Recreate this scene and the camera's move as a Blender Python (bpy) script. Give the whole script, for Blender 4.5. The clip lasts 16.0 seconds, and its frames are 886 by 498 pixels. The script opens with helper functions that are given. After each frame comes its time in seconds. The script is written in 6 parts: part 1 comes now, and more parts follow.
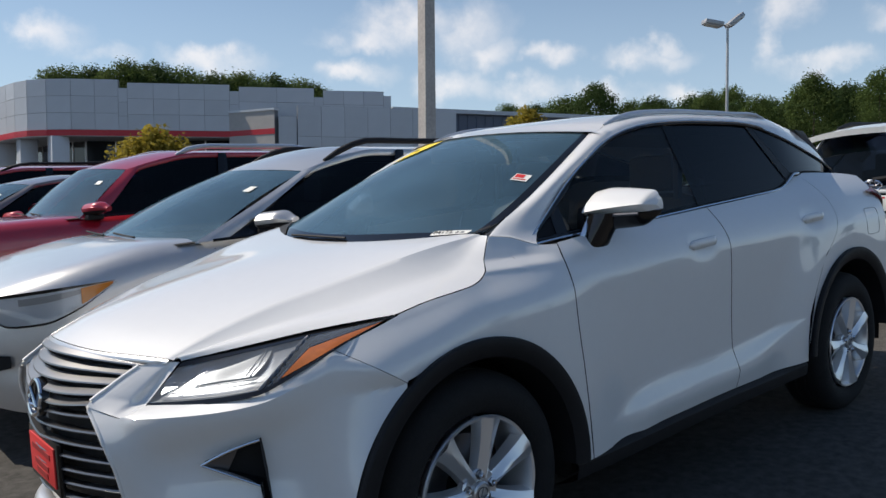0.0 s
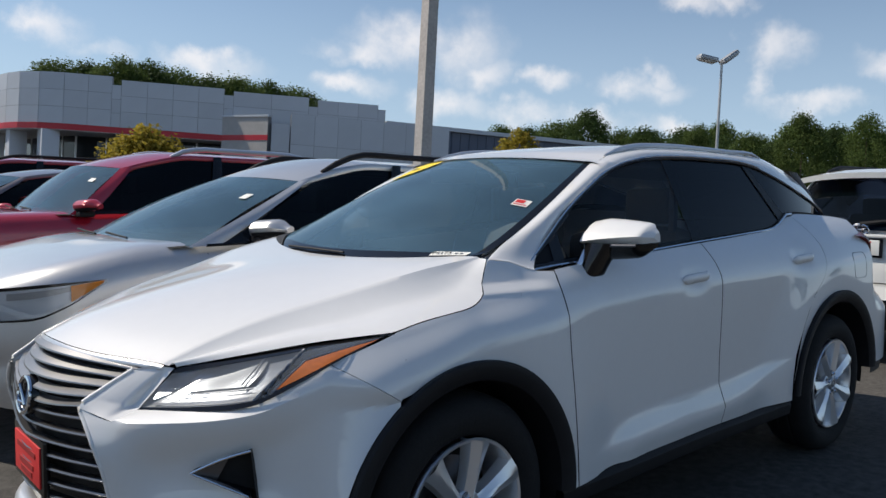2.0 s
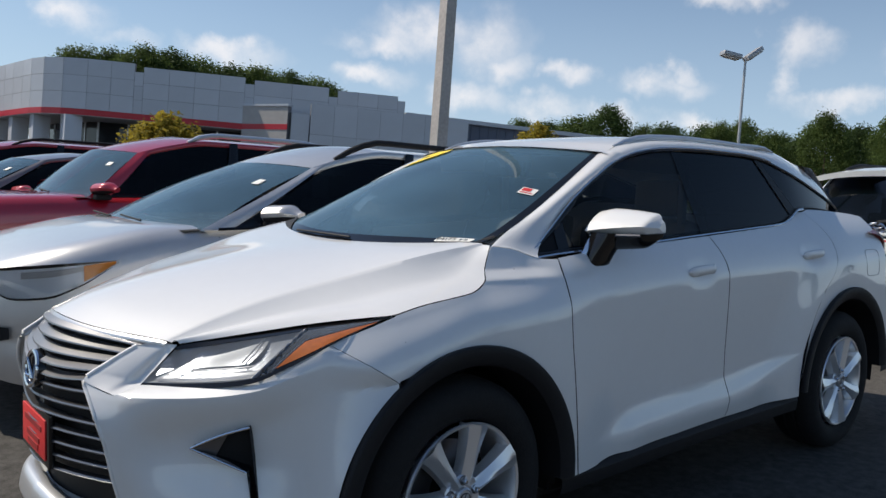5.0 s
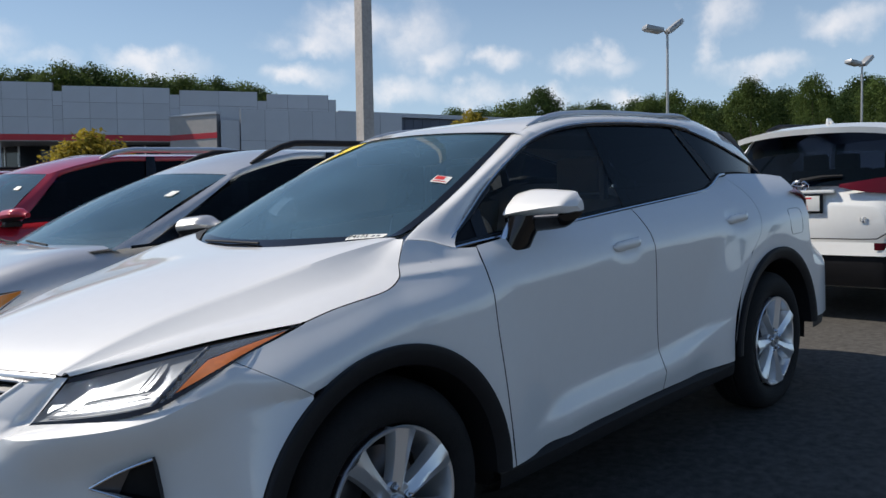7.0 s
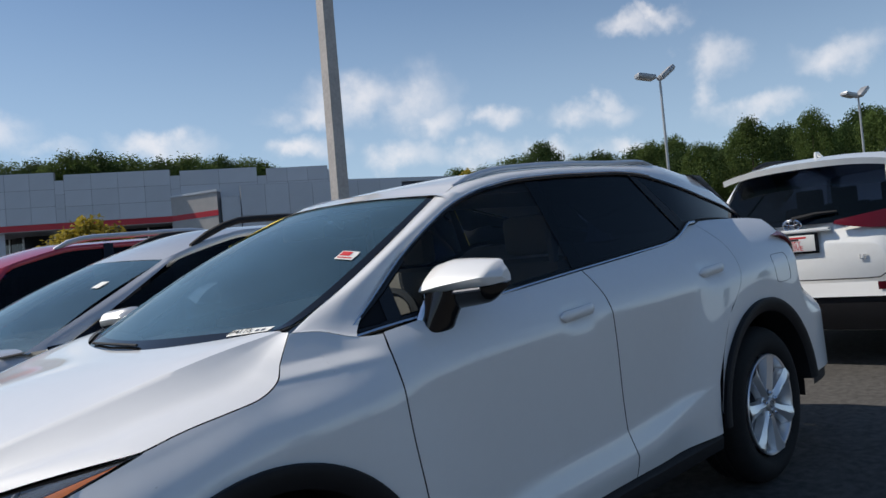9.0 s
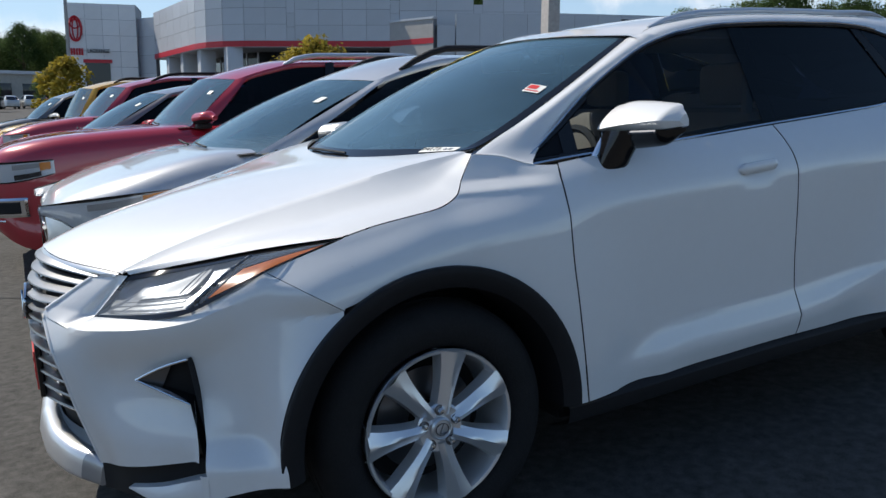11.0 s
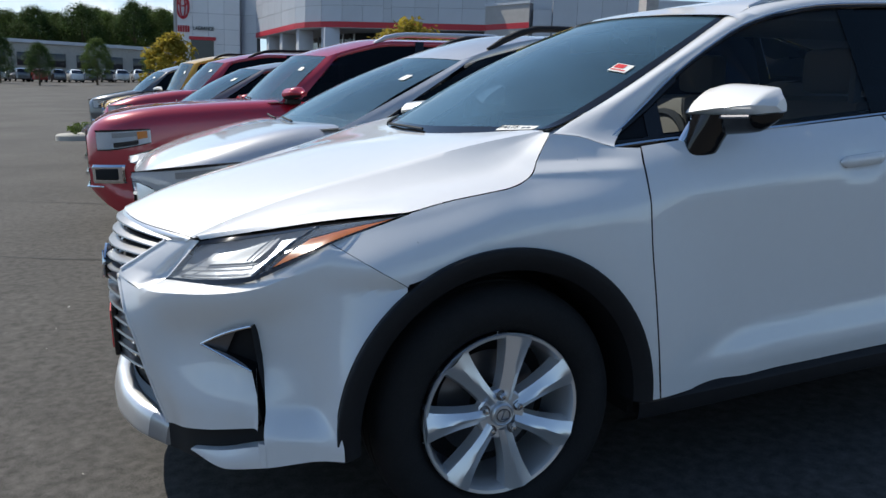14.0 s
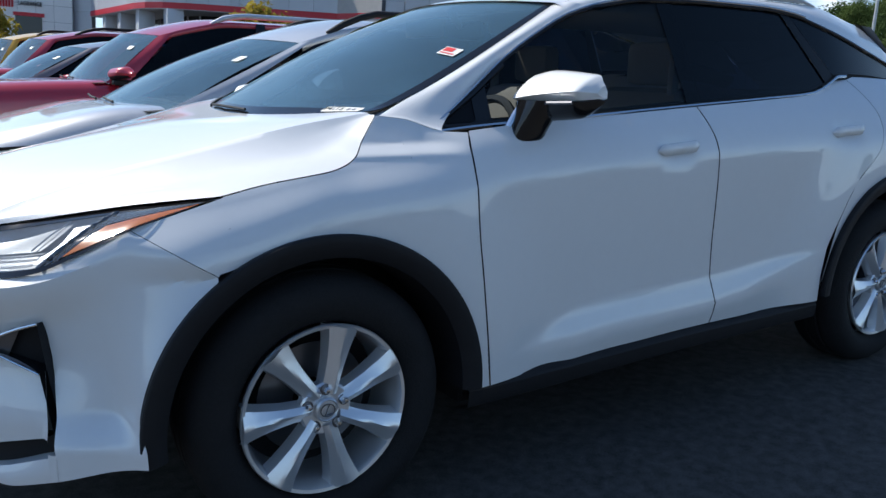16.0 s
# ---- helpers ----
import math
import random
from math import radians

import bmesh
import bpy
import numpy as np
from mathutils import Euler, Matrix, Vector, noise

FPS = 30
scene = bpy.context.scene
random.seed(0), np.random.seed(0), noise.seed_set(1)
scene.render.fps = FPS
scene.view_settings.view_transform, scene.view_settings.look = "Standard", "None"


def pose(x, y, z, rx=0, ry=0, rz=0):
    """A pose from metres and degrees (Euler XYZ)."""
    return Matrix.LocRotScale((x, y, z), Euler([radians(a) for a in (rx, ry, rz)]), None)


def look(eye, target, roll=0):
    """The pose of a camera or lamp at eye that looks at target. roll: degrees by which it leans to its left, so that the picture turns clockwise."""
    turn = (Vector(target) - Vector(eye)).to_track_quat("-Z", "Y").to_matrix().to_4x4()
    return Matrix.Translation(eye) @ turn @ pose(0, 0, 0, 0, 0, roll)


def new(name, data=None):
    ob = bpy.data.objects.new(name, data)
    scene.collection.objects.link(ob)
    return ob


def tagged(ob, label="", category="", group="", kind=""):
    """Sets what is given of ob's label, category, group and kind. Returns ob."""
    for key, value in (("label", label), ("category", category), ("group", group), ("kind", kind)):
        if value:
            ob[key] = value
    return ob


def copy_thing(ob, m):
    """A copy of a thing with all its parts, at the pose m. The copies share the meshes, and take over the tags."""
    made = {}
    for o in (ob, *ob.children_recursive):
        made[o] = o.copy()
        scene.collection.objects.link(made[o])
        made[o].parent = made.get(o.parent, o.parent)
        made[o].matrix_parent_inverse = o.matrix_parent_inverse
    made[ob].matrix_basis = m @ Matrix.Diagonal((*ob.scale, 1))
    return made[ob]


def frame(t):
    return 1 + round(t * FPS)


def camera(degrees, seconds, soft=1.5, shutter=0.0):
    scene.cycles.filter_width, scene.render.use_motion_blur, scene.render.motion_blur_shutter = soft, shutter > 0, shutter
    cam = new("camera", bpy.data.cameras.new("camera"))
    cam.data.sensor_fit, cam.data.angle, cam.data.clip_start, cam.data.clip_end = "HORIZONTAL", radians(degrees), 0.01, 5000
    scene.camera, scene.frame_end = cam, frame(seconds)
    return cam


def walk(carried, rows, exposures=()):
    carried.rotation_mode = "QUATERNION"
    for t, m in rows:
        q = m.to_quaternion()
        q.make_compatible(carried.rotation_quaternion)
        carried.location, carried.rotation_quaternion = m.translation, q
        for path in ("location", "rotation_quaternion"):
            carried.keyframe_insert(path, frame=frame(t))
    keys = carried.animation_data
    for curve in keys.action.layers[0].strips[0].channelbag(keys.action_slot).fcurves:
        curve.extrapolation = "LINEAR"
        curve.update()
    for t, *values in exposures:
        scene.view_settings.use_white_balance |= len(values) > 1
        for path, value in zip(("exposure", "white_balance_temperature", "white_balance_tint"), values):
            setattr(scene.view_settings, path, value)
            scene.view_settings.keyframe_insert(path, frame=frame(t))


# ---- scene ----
# The lot falls gently towards the cars' noses; its own upright in world terms is LEAN_UP.
LEAN_UP = Vector((0.0583, 0.0094, 0.9983)).normalized()
LOT = LEAN_UP.rotation_difference(Vector((0, 0, 1))).to_matrix().to_4x4()
cam = camera(59.3, 16.0)
PATH = [
    (0, (-1.617, -1.718, 1.365), (-0.319, -0.207, 1.183), -2.6),
    (0.5, (-1.629, -1.714, 1.375), (-0.328, -0.206, 1.193), -0.9),
    (1, (-1.636, -1.704, 1.37), (-0.303, -0.224, 1.191), 0.1),
    (1.5, (-1.65, -1.705, 1.38), (-0.315, -0.223, 1.231), 0.6),
    (2, (-1.665, -1.698, 1.381), (-0.335, -0.21, 1.241), 0.9),
    (2.5, (-1.672, -1.69, 1.382), (-0.346, -0.2, 1.238), 1.1),
    (3, (-1.655, -1.696, 1.378), (-0.328, -0.207, 1.231), 1.2),
    (3.5, (-1.645, -1.711, 1.373), (-0.318, -0.223, 1.22), 1.3),
    (4, (-1.644, -1.719, 1.363), (-0.314, -0.233, 1.212), 1.9),
    (6.5, (-1.569, -1.769, 1.353), (-0.32, -0.217, 1.175), 1.5),
    (7, (-1.476, -1.731, 1.352), (-0.081, -0.308, 1.174), -2.9),
    (7.5, (-1.358, -1.637, 1.359), (0.107, -0.287, 1.178), -2.7),
    (8, (-1.157, -1.606, 1.33), (0.304, -0.252, 1.155), -3.9),
    (8.5, (-0.959, -1.594, 1.336), (0.505, -0.235, 1.246), -4.4),
    (9, (-0.934, -1.672, 1.363), (0.452, -0.231, 1.341), -7.0),
    (9.5, (-0.977, -1.804, 1.346), (0.244, -0.228, 1.189), -3.8),
    (10, (-1.009, -1.894, 1.342), (0.035, -0.223, 1.0), -4.2),
    (12.5, (-0.972, -1.89, 1.327), (-0.181, -0.095, 0.937), -0.1),
    (13, (-0.962, -1.884, 1.312), (-0.229, -0.068, 0.905), -0.9),
    (13.5, (-0.954, -1.882, 1.311), (-0.225, -0.064, 0.905), -1.3),
    (14, (-0.937, -1.859, 1.309), (-0.209, -0.043, 0.893), -0.7),
    (14.5, (-0.929, -1.863, 1.306), (-0.15, -0.075, 0.862), -0.0),
    (15, (-0.881, -1.886, 1.31), (0.039, -0.166, 0.867), 0.9),
    (15.5, (-0.847, -1.899, 1.29), (0.142, -0.216, 0.853), 1.1),
    (16, (-0.815, -1.819, 1.276), (0.238, -0.175, 0.84), 1.1),
]
walk(cam, [(t, LOT @ look(eye, target, roll)) for t, eye, target, roll in PATH],
     [(0.0, 0.0, 6450, 10), (4.0, 0.0, 6450, 10), (8.5, -0.03, 6250, 10), (9.5, -0.20, 6200, 10), (10.1, 0.12, 6150, 9), (12.5, 0.18, 6150, 8), (14.0, 0.24, 6100, 8), (15.0, 0.36, 6000, 8), (16.0, 0.40, 5850, 8)])

# ---- light ----
SUN_DIR = (LOT.to_3x3() @ Vector((-0.45, 0.72, 1.0))).normalized()
world = bpy.data.worlds.new("sky")
scene.world = world
world.use_nodes = True
wn, wl = world.node_tree.nodes, world.node_tree.links
sky = wn.new("ShaderNodeTexSky")
sky.sky_type = 'NISHITA'
sky.sun_disc = False
sky.sun_elevation = math.asin(SUN_DIR.z)
sky.sun_rotation = math.atan2(SUN_DIR.x, SUN_DIR.y)
sky.air_density, sky.dust_density, sky.ozone_density = 1.15, 0.3, 4.0
SKY_STRENGTH = 0.094


def sky_node(kind, op=None, *values):
    k = wn.new(kind)
    if op:
        k.operation = op
    for i, v in enumerate(values):
        if hasattr(v, "default_value"):
            wl.new(v, k.inputs[i])
        elif v is not None:
            k.inputs[i].default_value = v
    return k


# fair-weather clouds: bearing, height, half width, half height in degrees
CLOUDS = [(38.4, 13.4, 4.6, 1.5), (35.2, 12.6, 3.4, 0.9), (42.6, 13.6, 3.2, 2.4), (44.0, 11.4, 2.6, 1.6), (59.0, 16.4, 2.4, 0.9), (61.5, 16.8, 2.4, 0.7), (64.0, 13.6, 1.6, 1.7), (63.4, 11.2, 1.2, 1.9), (49.3, 11.2, 2.2, 0.9), (55.8, 10.7, 2.9, 1.0), (56.6, 11.6, 1.2, 0.9),
          (25.2, 10.5, 3.4, 1.0), (26.2, 11.0, 2.0, 0.8), (14.4, 11.6, 1.8, 1.2), (17.0, 10.6, 2.6, 0.7), (41.6, 9.2, 3.0, 1.2), (47.2, 8.6, 3.4, 0.9), (34.6, 10.2, 2.8, 0.9), (52.0, 8.4, 3.4, 0.8), (57.5, 8.3, 3.0, 0.7), (66.5, 9.4, 3.2, 0.9), (71, 12.0, 3.0, 1.2), (-14.0, 12.0, 5.0, 2.0), (0, 5.5, 9.0, 1.6),
          (105, 13, 4, 1.5), (165, 15, 5, 1.6), (240, 14, 5, 1.8), (310, 13, 4, 1.5)]
way = sky_node("ShaderNodeTexCoord").outputs["Generated"]
puff = sky_node("ShaderNodeTexNoise")
puff.inputs["Scale"].default_value, puff.inputs["Detail"].default_value, puff.inputs["Roughness"].default_value = 13, 8, 0.58
wl.new(way, puff.inputs["Vector"])
off = sky_node("ShaderNodeVectorMath", 'SUBTRACT', puff.outputs["Color"], (0.5, 0.5, 0.5))
warp = sky_node("ShaderNodeVectorMath", 'MULTIPLY_ADD', off.outputs[0], (0.13, 0.13, 0.085), way)
cover = None
for az, el, sa, se in CLOUDS:
    c = Vector((math.sin(radians(az)) * math.cos(radians(el)), math.cos(radians(az)) * math.cos(radians(el)), math.sin(radians(el))))
    ka, ke = 1 / radians(sa), 1 / radians(se)
    d = sky_node("ShaderNodeVectorMath", 'SUBTRACT', warp.outputs[0], tuple(c))
    d = sky_node("ShaderNodeVectorMath", 'MULTIPLY', d.outputs[0], (ka, ka, ke))
    d = sky_node("ShaderNodeVectorMath", 'LENGTH', d.outputs[0])
    r = sky_node("ShaderNodeMapRange")
    r.interpolation_type = 'SMOOTHSTEP'
    wl.new(d.outputs["Value"], r.inputs[0])
    r.inputs[1].default_value, r.inputs[2].default_value, r.inputs[3].default_value, r.inputs[4].default_value = 1.35, 0.10, 0.0, 1.0
    cover = r.outputs[0] if cover is None else sky_node("ShaderNodeMath", 'MAXIMUM', cover, r.outputs[0]).outputs[0]
detail = sky_node("ShaderNodeMapRange")
wl.new(puff.outputs["Fac"], detail.inputs[0])
detail.inputs[1].default_value, detail.inputs[2].default_value = 0.26, 0.60
amount = sky_node("ShaderNodeMath", 'MULTIPLY', cover, detail.outputs[0])
amount = sky_node("ShaderNodeMath", 'MULTIPLY', amount.outputs[0], 0.66)
# pale haze that thickens towards the horizon
height = sky_node("ShaderNodeSeparateXYZ", None, way)
haze = sky_node("ShaderNodeMapRange")
haze.interpolation_type = 'SMOOTHSTEP'
wl.new(height.outputs[2], haze.inputs[0])
haze.inputs[1].default_value, haze.inputs[2].default_value, haze.inputs[3].default_value, haze.inputs[4].default_value = 0.0, 0.46, 0.62, 0.0
mist = sky_node("ShaderNodeMix")
mist.data_type = 'RGBA'
wl.new(haze.outputs[0], mist.inputs[0])
wl.new(sky.outputs[0], mist.inputs[6])
mist.inputs[7].default_value = (6.2, 7.9, 9.7, 1)
cloud = sky_node("ShaderNodeMix")
cloud.data_type = 'RGBA'
wl.new(amount.outputs[0], cloud.inputs[0])
wl.new(mist.outputs[2], cloud.inputs[6])
cloud.inputs[7].default_value = (11.6, 10.9, 10.5, 1)
wl.new(cloud.outputs[2], wn["Background"].inputs[0])
wn["Background"].inputs[1].default_value = SKY_STRENGTH
sun = new("sun", bpy.data.lights.new("sun", 'SUN'))
sun.data.energy, sun.data.angle, sun.data.color = 4.7, radians(0.53), (1.0, 0.905, 0.77)
sun.matrix_world = look(SUN_DIR * 60, (0, 0, 0))
scene.view_settings.exposure = 0.0

# ---- materials ----


def shader(name, color, rough=0.5, metal=0.0, coat=0.0, ior=1.5, vary=0.0, scale=8.0, bump=0.0, bump_scale=60.0, emit=0.0, spread=0.0):
    """A surface: base colour broken by noise at two scales, with fine relief."""
    m = bpy.data.materials.new(name)
    m.use_nodes = True
    n, l = m.node_tree.nodes, m.node_tree.links
    b = n["Principled BSDF"]
    b.inputs["Base Color"].default_value = (*color, 1)
    b.inputs["Roughness"].default_value = rough
    b.inputs["Metallic"].default_value = metal
    b.inputs["IOR"].default_value = ior
    b.inputs["Coat Weight"].default_value = coat
    b.inputs["Coat Roughness"].default_value = 0.03
    b.inputs["Coat IOR"].default_value = 1.7
    if emit:
        b.inputs["Emission Color"].default_value = (*color, 1)
        b.inputs["Emission Strength"].default_value = emit
    if vary or bump:
        co = n.new("ShaderNodeTexCoord")
    if vary:
        fine, wide = n.new("ShaderNodeTexNoise"), n.new("ShaderNodeTexNoise")
        fine.inputs["Scale"].default_value, fine.inputs["Detail"].default_value = scale * 9, 5
        wide.inputs["Scale"].default_value, wide.inputs["Detail"].default_value = scale, 4
        both = n.new("ShaderNodeMath")
        both.operation = 'ADD'
        ramp = n.new("ShaderNodeMapRange")
        ramp.inputs[1].default_value, ramp.inputs[2].default_value = 0.7, 1.3
        ramp.inputs[3].default_value, ramp.inputs[4].default_value = 1 - vary, 1 + vary
        mul = n.new("ShaderNodeVectorMath")
        mul.operation = 'SCALE'
        mul.inputs[0].default_value = color
        l.new(co.outputs["Object"], fine.inputs["Vector"])
        l.new(co.outputs["Object"], wide.inputs["Vector"])
        l.new(fine.outputs["Fac"], both.inputs[0])
        l.new(wide.outputs["Fac"], both.inputs[1])
        l.new(both.outputs[0], ramp.inputs[0])
        if spread:
            info = n.new("ShaderNodeObjectInfo")
            rnd = n.new("ShaderNodeMapRange")
            rnd.inputs[3].default_value, rnd.inputs[4].default_value = 1 - spread, 1 + spread
            prod = n.new("ShaderNodeMath")
            prod.operation = 'MULTIPLY'
            l.new(info.outputs["Random"], rnd.inputs[0])
            l.new(ramp.outputs[0], prod.inputs[0])
            l.new(rnd.outputs[0], prod.inputs[1])
            l.new(prod.outputs[0], mul.inputs["Scale"])
        else:
            l.new(ramp.outputs[0], mul.inputs["Scale"])
        l.new(mul.outputs[0], b.inputs["Base Color"])
    if bump:
        grain, bn = n.new("ShaderNodeTexNoise"), n.new("ShaderNodeBump")
        grain.inputs["Scale"].default_value, grain.inputs["Detail"].default_value = bump_scale, 6
        bn.inputs["Strength"].default_value, bn.inputs["Distance"].default_value = bump, 0.01
        l.new(co.outputs["Object"], grain.inputs["Vector"])
        l.new(grain.outputs["Fac"], bn.inputs["Height"])
        l.new(bn.outputs[0], b.inputs["Normal"])
    return m


def pane(name, tint, gloss=1.45, rough=0.0, film=0.0, dust_and_sky=(0.34, 0.66, 0.84)):
    """Thin glass: a tinted see-through sheet under a Fresnel gloss; film lays dust and painted sky reflection over it.
    """
    m = bpy.data.materials.new(name)
    m.use_nodes = True
    n, l = m.node_tree.nodes, m.node_tree.links
    n.remove(n["Principled BSDF"])
    see, shine, mix, fr = n.new("ShaderNodeBsdfTransparent"), n.new("ShaderNodeBsdfGlossy"), n.new("ShaderNodeMixShader"), n.new("ShaderNodeFresnel")
    see.inputs[0].default_value = (*tint, 1)
    shine.inputs["Roughness"].default_value = rough
    fr.inputs[0].default_value = gloss
    l.new(fr.outputs[0], mix.inputs[0])
    l.new(see.outputs[0], mix.inputs[1])
    l.new(shine.outputs[0], mix.inputs[2])
    last = mix
    # diffuse film: thin dust, with the sky's reflection put into its blue colour
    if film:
        film_bsdf, cover_, grain = n.new("ShaderNodeBsdfDiffuse"), n.new("ShaderNodeMixShader"), n.new("ShaderNodeTexNoise")
        film_bsdf.inputs[0].default_value = (*dust_and_sky, 1)
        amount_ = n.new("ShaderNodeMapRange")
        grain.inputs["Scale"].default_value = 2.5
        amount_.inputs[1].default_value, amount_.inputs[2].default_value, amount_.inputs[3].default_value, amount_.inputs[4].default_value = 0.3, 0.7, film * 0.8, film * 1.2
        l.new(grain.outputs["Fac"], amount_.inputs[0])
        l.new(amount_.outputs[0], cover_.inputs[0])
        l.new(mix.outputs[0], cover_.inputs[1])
        l.new(film_bsdf.outputs[0], cover_.inputs[2])
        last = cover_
    l.new(last.outputs[0], n["Material Output"].inputs[0])
    return m


def foliage(name, color, spread=0.15):
    """Leaves that also glow with light from behind."""
    m = shader(name, color, 0.75, ior=1.25, vary=0.35, scale=0.5, spread=spread)
    n, l = m.node_tree.nodes, m.node_tree.links
    b, thin, both = n["Principled BSDF"], n.new("ShaderNodeBsdfTranslucent"), n.new("ShaderNodeMixShader")
    both.inputs[0].default_value = 0.45
    tint = b.inputs["Base Color"].links[0].from_socket
    l.new(tint, thin.inputs[0])
    l.new(b.outputs[0], both.inputs[1])
    l.new(thin.outputs[0], both.inputs[2])
    l.new(both.outputs[0], n["Material Output"].inputs[0])
    return m


PEARL = shader("pearl_white_paint", (0.735, 0.735, 0.735), 0.42, metal=0.0, coat=1.0, ior=1.45, vary=0.012, scale=3)
SILVER = shader("silver_paint", (0.60, 0.595, 0.59), 0.36, metal=0.62, coat=1.0, vary=0.02, scale=3)
GREY_PAINT = shader("grey_paint", (0.10, 0.105, 0.115), 0.33, metal=0.5, coat=1.0)
RED = shader("red_paint", (0.40, 0.010, 0.028), 0.32, metal=0.15, coat=1.0, vary=0.02, scale=3)
YELLOW = shader("yellow_paint", (0.62, 0.36, 0.01), 0.35, coat=0.8)
WHITE_PAINT = shader("white_paint", (0.80, 0.80, 0.78), 0.35, coat=0.9, vary=0.015, scale=3)
BLACK_PLASTIC = shader("black_plastic", (0.010, 0.010, 0.012), 0.6, ior=1.35, vary=0.15, scale=20, bump=0.15, bump_scale=700)
GLOSS_BLACK = shader("gloss_black", (0.008, 0.008, 0.009), 0.08)
PILLAR = shader("pillar_trim", (0.006, 0.007, 0.010), 0.35, ior=1.25)
CAVITY = shader("dark_cavity", (0.006, 0.006, 0.007), 0.8)
RUBBER = shader("tyre_rubber", (0.012, 0.012, 0.013), 0.8, ior=1.35, vary=0.2, scale=10, bump=0.3, bump_scale=150)
ALLOY = shader("alloy", (0.76, 0.77, 0.79), 0.28, metal=0.7, coat=0.5)
CHROME = shader("chrome", (0.75, 0.76, 0.78), 0.08, metal=1.0)
SATIN = shader("satin_silver", (0.66, 0.67, 0.69), 0.33, metal=0.75)
SMOKE = shader("smoked_metal", (0.16, 0.16, 0.17), 0.28, metal=0.8)
LAMP_SILVER = shader("lamp_reflector", (0.34, 0.35, 0.37), 0.30, metal=0.7)
LAMP_BRIGHT = shader("bright_lamp_bowl", (0.62, 0.66, 0.72), 0.3, metal=0.5)
LAMP_BOWL = shader("lamp_bowl", (0.32, 0.34, 0.37), 0.28, metal=0.7)
SLAT = shader("slat_metal", (0.27, 0.27, 0.28), 0.32, metal=0.85, vary=0.05, scale=12)
LAMP_WHITE = shader("lamp_white", (0.82, 0.84, 0.86), 0.2, coat=0.5)
# lens films carry a painted bluish sky reflection
LENS_CLEAR = pane("clear_lens", (0.92, 0.94, 0.96), 1.45, film=0.03, dust_and_sky=(0.62, 0.70, 0.80))
LENS = pane("lamp_lens", (0.88, 0.90, 0.93), 1.5, film=0.08, dust_and_sky=(0.62, 0.70, 0.80))
AMBER = shader("amber_lens", (0.36, 0.10, 0.010), 0.2, coat=0.6, vary=0.18, scale=60)
RED_LENS = shader("red_lens", (0.085, 0.004, 0.010), 0.15, ior=1.35)
# teal film colour paints in part of the sky mirrored by the windscreen
GLASS = pane("windshield_glass", (0.22, 0.29, 0.34), 1.85, film=0.115, dust_and_sky=(0.32, 0.62, 0.86))
TINT = pane("tinted_glass", (0.012, 0.020, 0.045), 1.30, film=0.004)
TINT_FRONT = pane("door_glass", (0.34, 0.40, 0.45), 1.30, film=0.004)
LEATHER = shader("leather", (0.36, 0.31, 0.25), 0.5, vary=0.08, scale=10, bump=0.1, bump_scale=200)
DARK_TRIM = shader("dark_trim", (0.025, 0.025, 0.028), 0.6, vary=0.1, scale=10)
GREY_TRIM = shader("grey_trim", (0.28, 0.29, 0.29), 0.6)
PAPER = shader("paper", (0.80, 0.80, 0.76), 0.6)
INK = shader("ink", (0.02, 0.02, 0.02), 0.6)
RED_INK = shader("red_ink", (0.62, 0.03, 0.03), 0.5)
YELLOW_INK = shader("yellow_sticker", (0.85, 0.65, 0.02), 0.5)
ASPHALT = shader("asphalt", (0.075, 0.071, 0.066), 0.80, ior=1.26, vary=0.48, scale=22.0, bump=0.4, bump_scale=700)
an, al = ASPHALT.node_tree.nodes, ASPHALT.node_tree.links
patch, patch_map, patch_mul = an.new("ShaderNodeTexNoise"), an.new("ShaderNodeMapRange"), an.new("ShaderNodeVectorMath")
patch.inputs["Scale"].default_value, patch.inputs["Detail"].default_value = 0.35, 5
patch_map.inputs[1].default_value, patch_map.inputs[2].default_value, patch_map.inputs[3].default_value, patch_map.inputs[4].default_value = 0.35, 0.65, 0.84, 1.18
patch_mul.operation = 'SCALE'
al.new(an["Texture Coordinate"].outputs["Object"], patch.inputs["Vector"])
al.new(patch.outputs["Fac"], patch_map.inputs[0])
al.new(an["Principled BSDF"].inputs["Base Color"].links[0].from_socket, patch_mul.inputs[0])
al.new(patch_map.outputs[0], patch_mul.inputs["Scale"])
al.new(patch_mul.outputs[0], an["Principled BSDF"].inputs["Base Color"])
PANEL = shader("metal_panel", (0.50, 0.515, 0.55), 0.42, metal=0.2, vary=0.03, scale=1.5, spread=0.05)
JOINT = shader("panel_joint", (0.20, 0.205, 0.22), 0.7)
BAND = shader("red_band", (0.50, 0.015, 0.03), 0.4)
TAN = shader("tan_masonry", (0.44, 0.42, 0.40), 0.8, vary=0.08, scale=3)
DARK_WALL = shader("dark_metal_wall", (0.10, 0.12, 0.17), 0.5, vary=0.05)
SHOP_GLASS = shader("shop_glass", (0.02, 0.025, 0.03), 0.05)
STEEL = shader("galvanised_steel", (0.42, 0.42, 0.42), 0.45, metal=0.6, vary=0.1, scale=4)
POLE = shader("weathered_pole", (0.40, 0.38, 0.36), 0.7, vary=0.18, scale=3)
CONCRETE = shader("concrete", (0.42, 0.40, 0.36), 0.85, vary=0.12, scale=3, bump=0.2)
BARK = shader("bark", (0.10, 0.075, 0.05), 0.9, vary=0.3, scale=4, bump=0.5, bump_scale=20)
LEAF = foliage("green_leaves", (0.085, 0.125, 0.034))
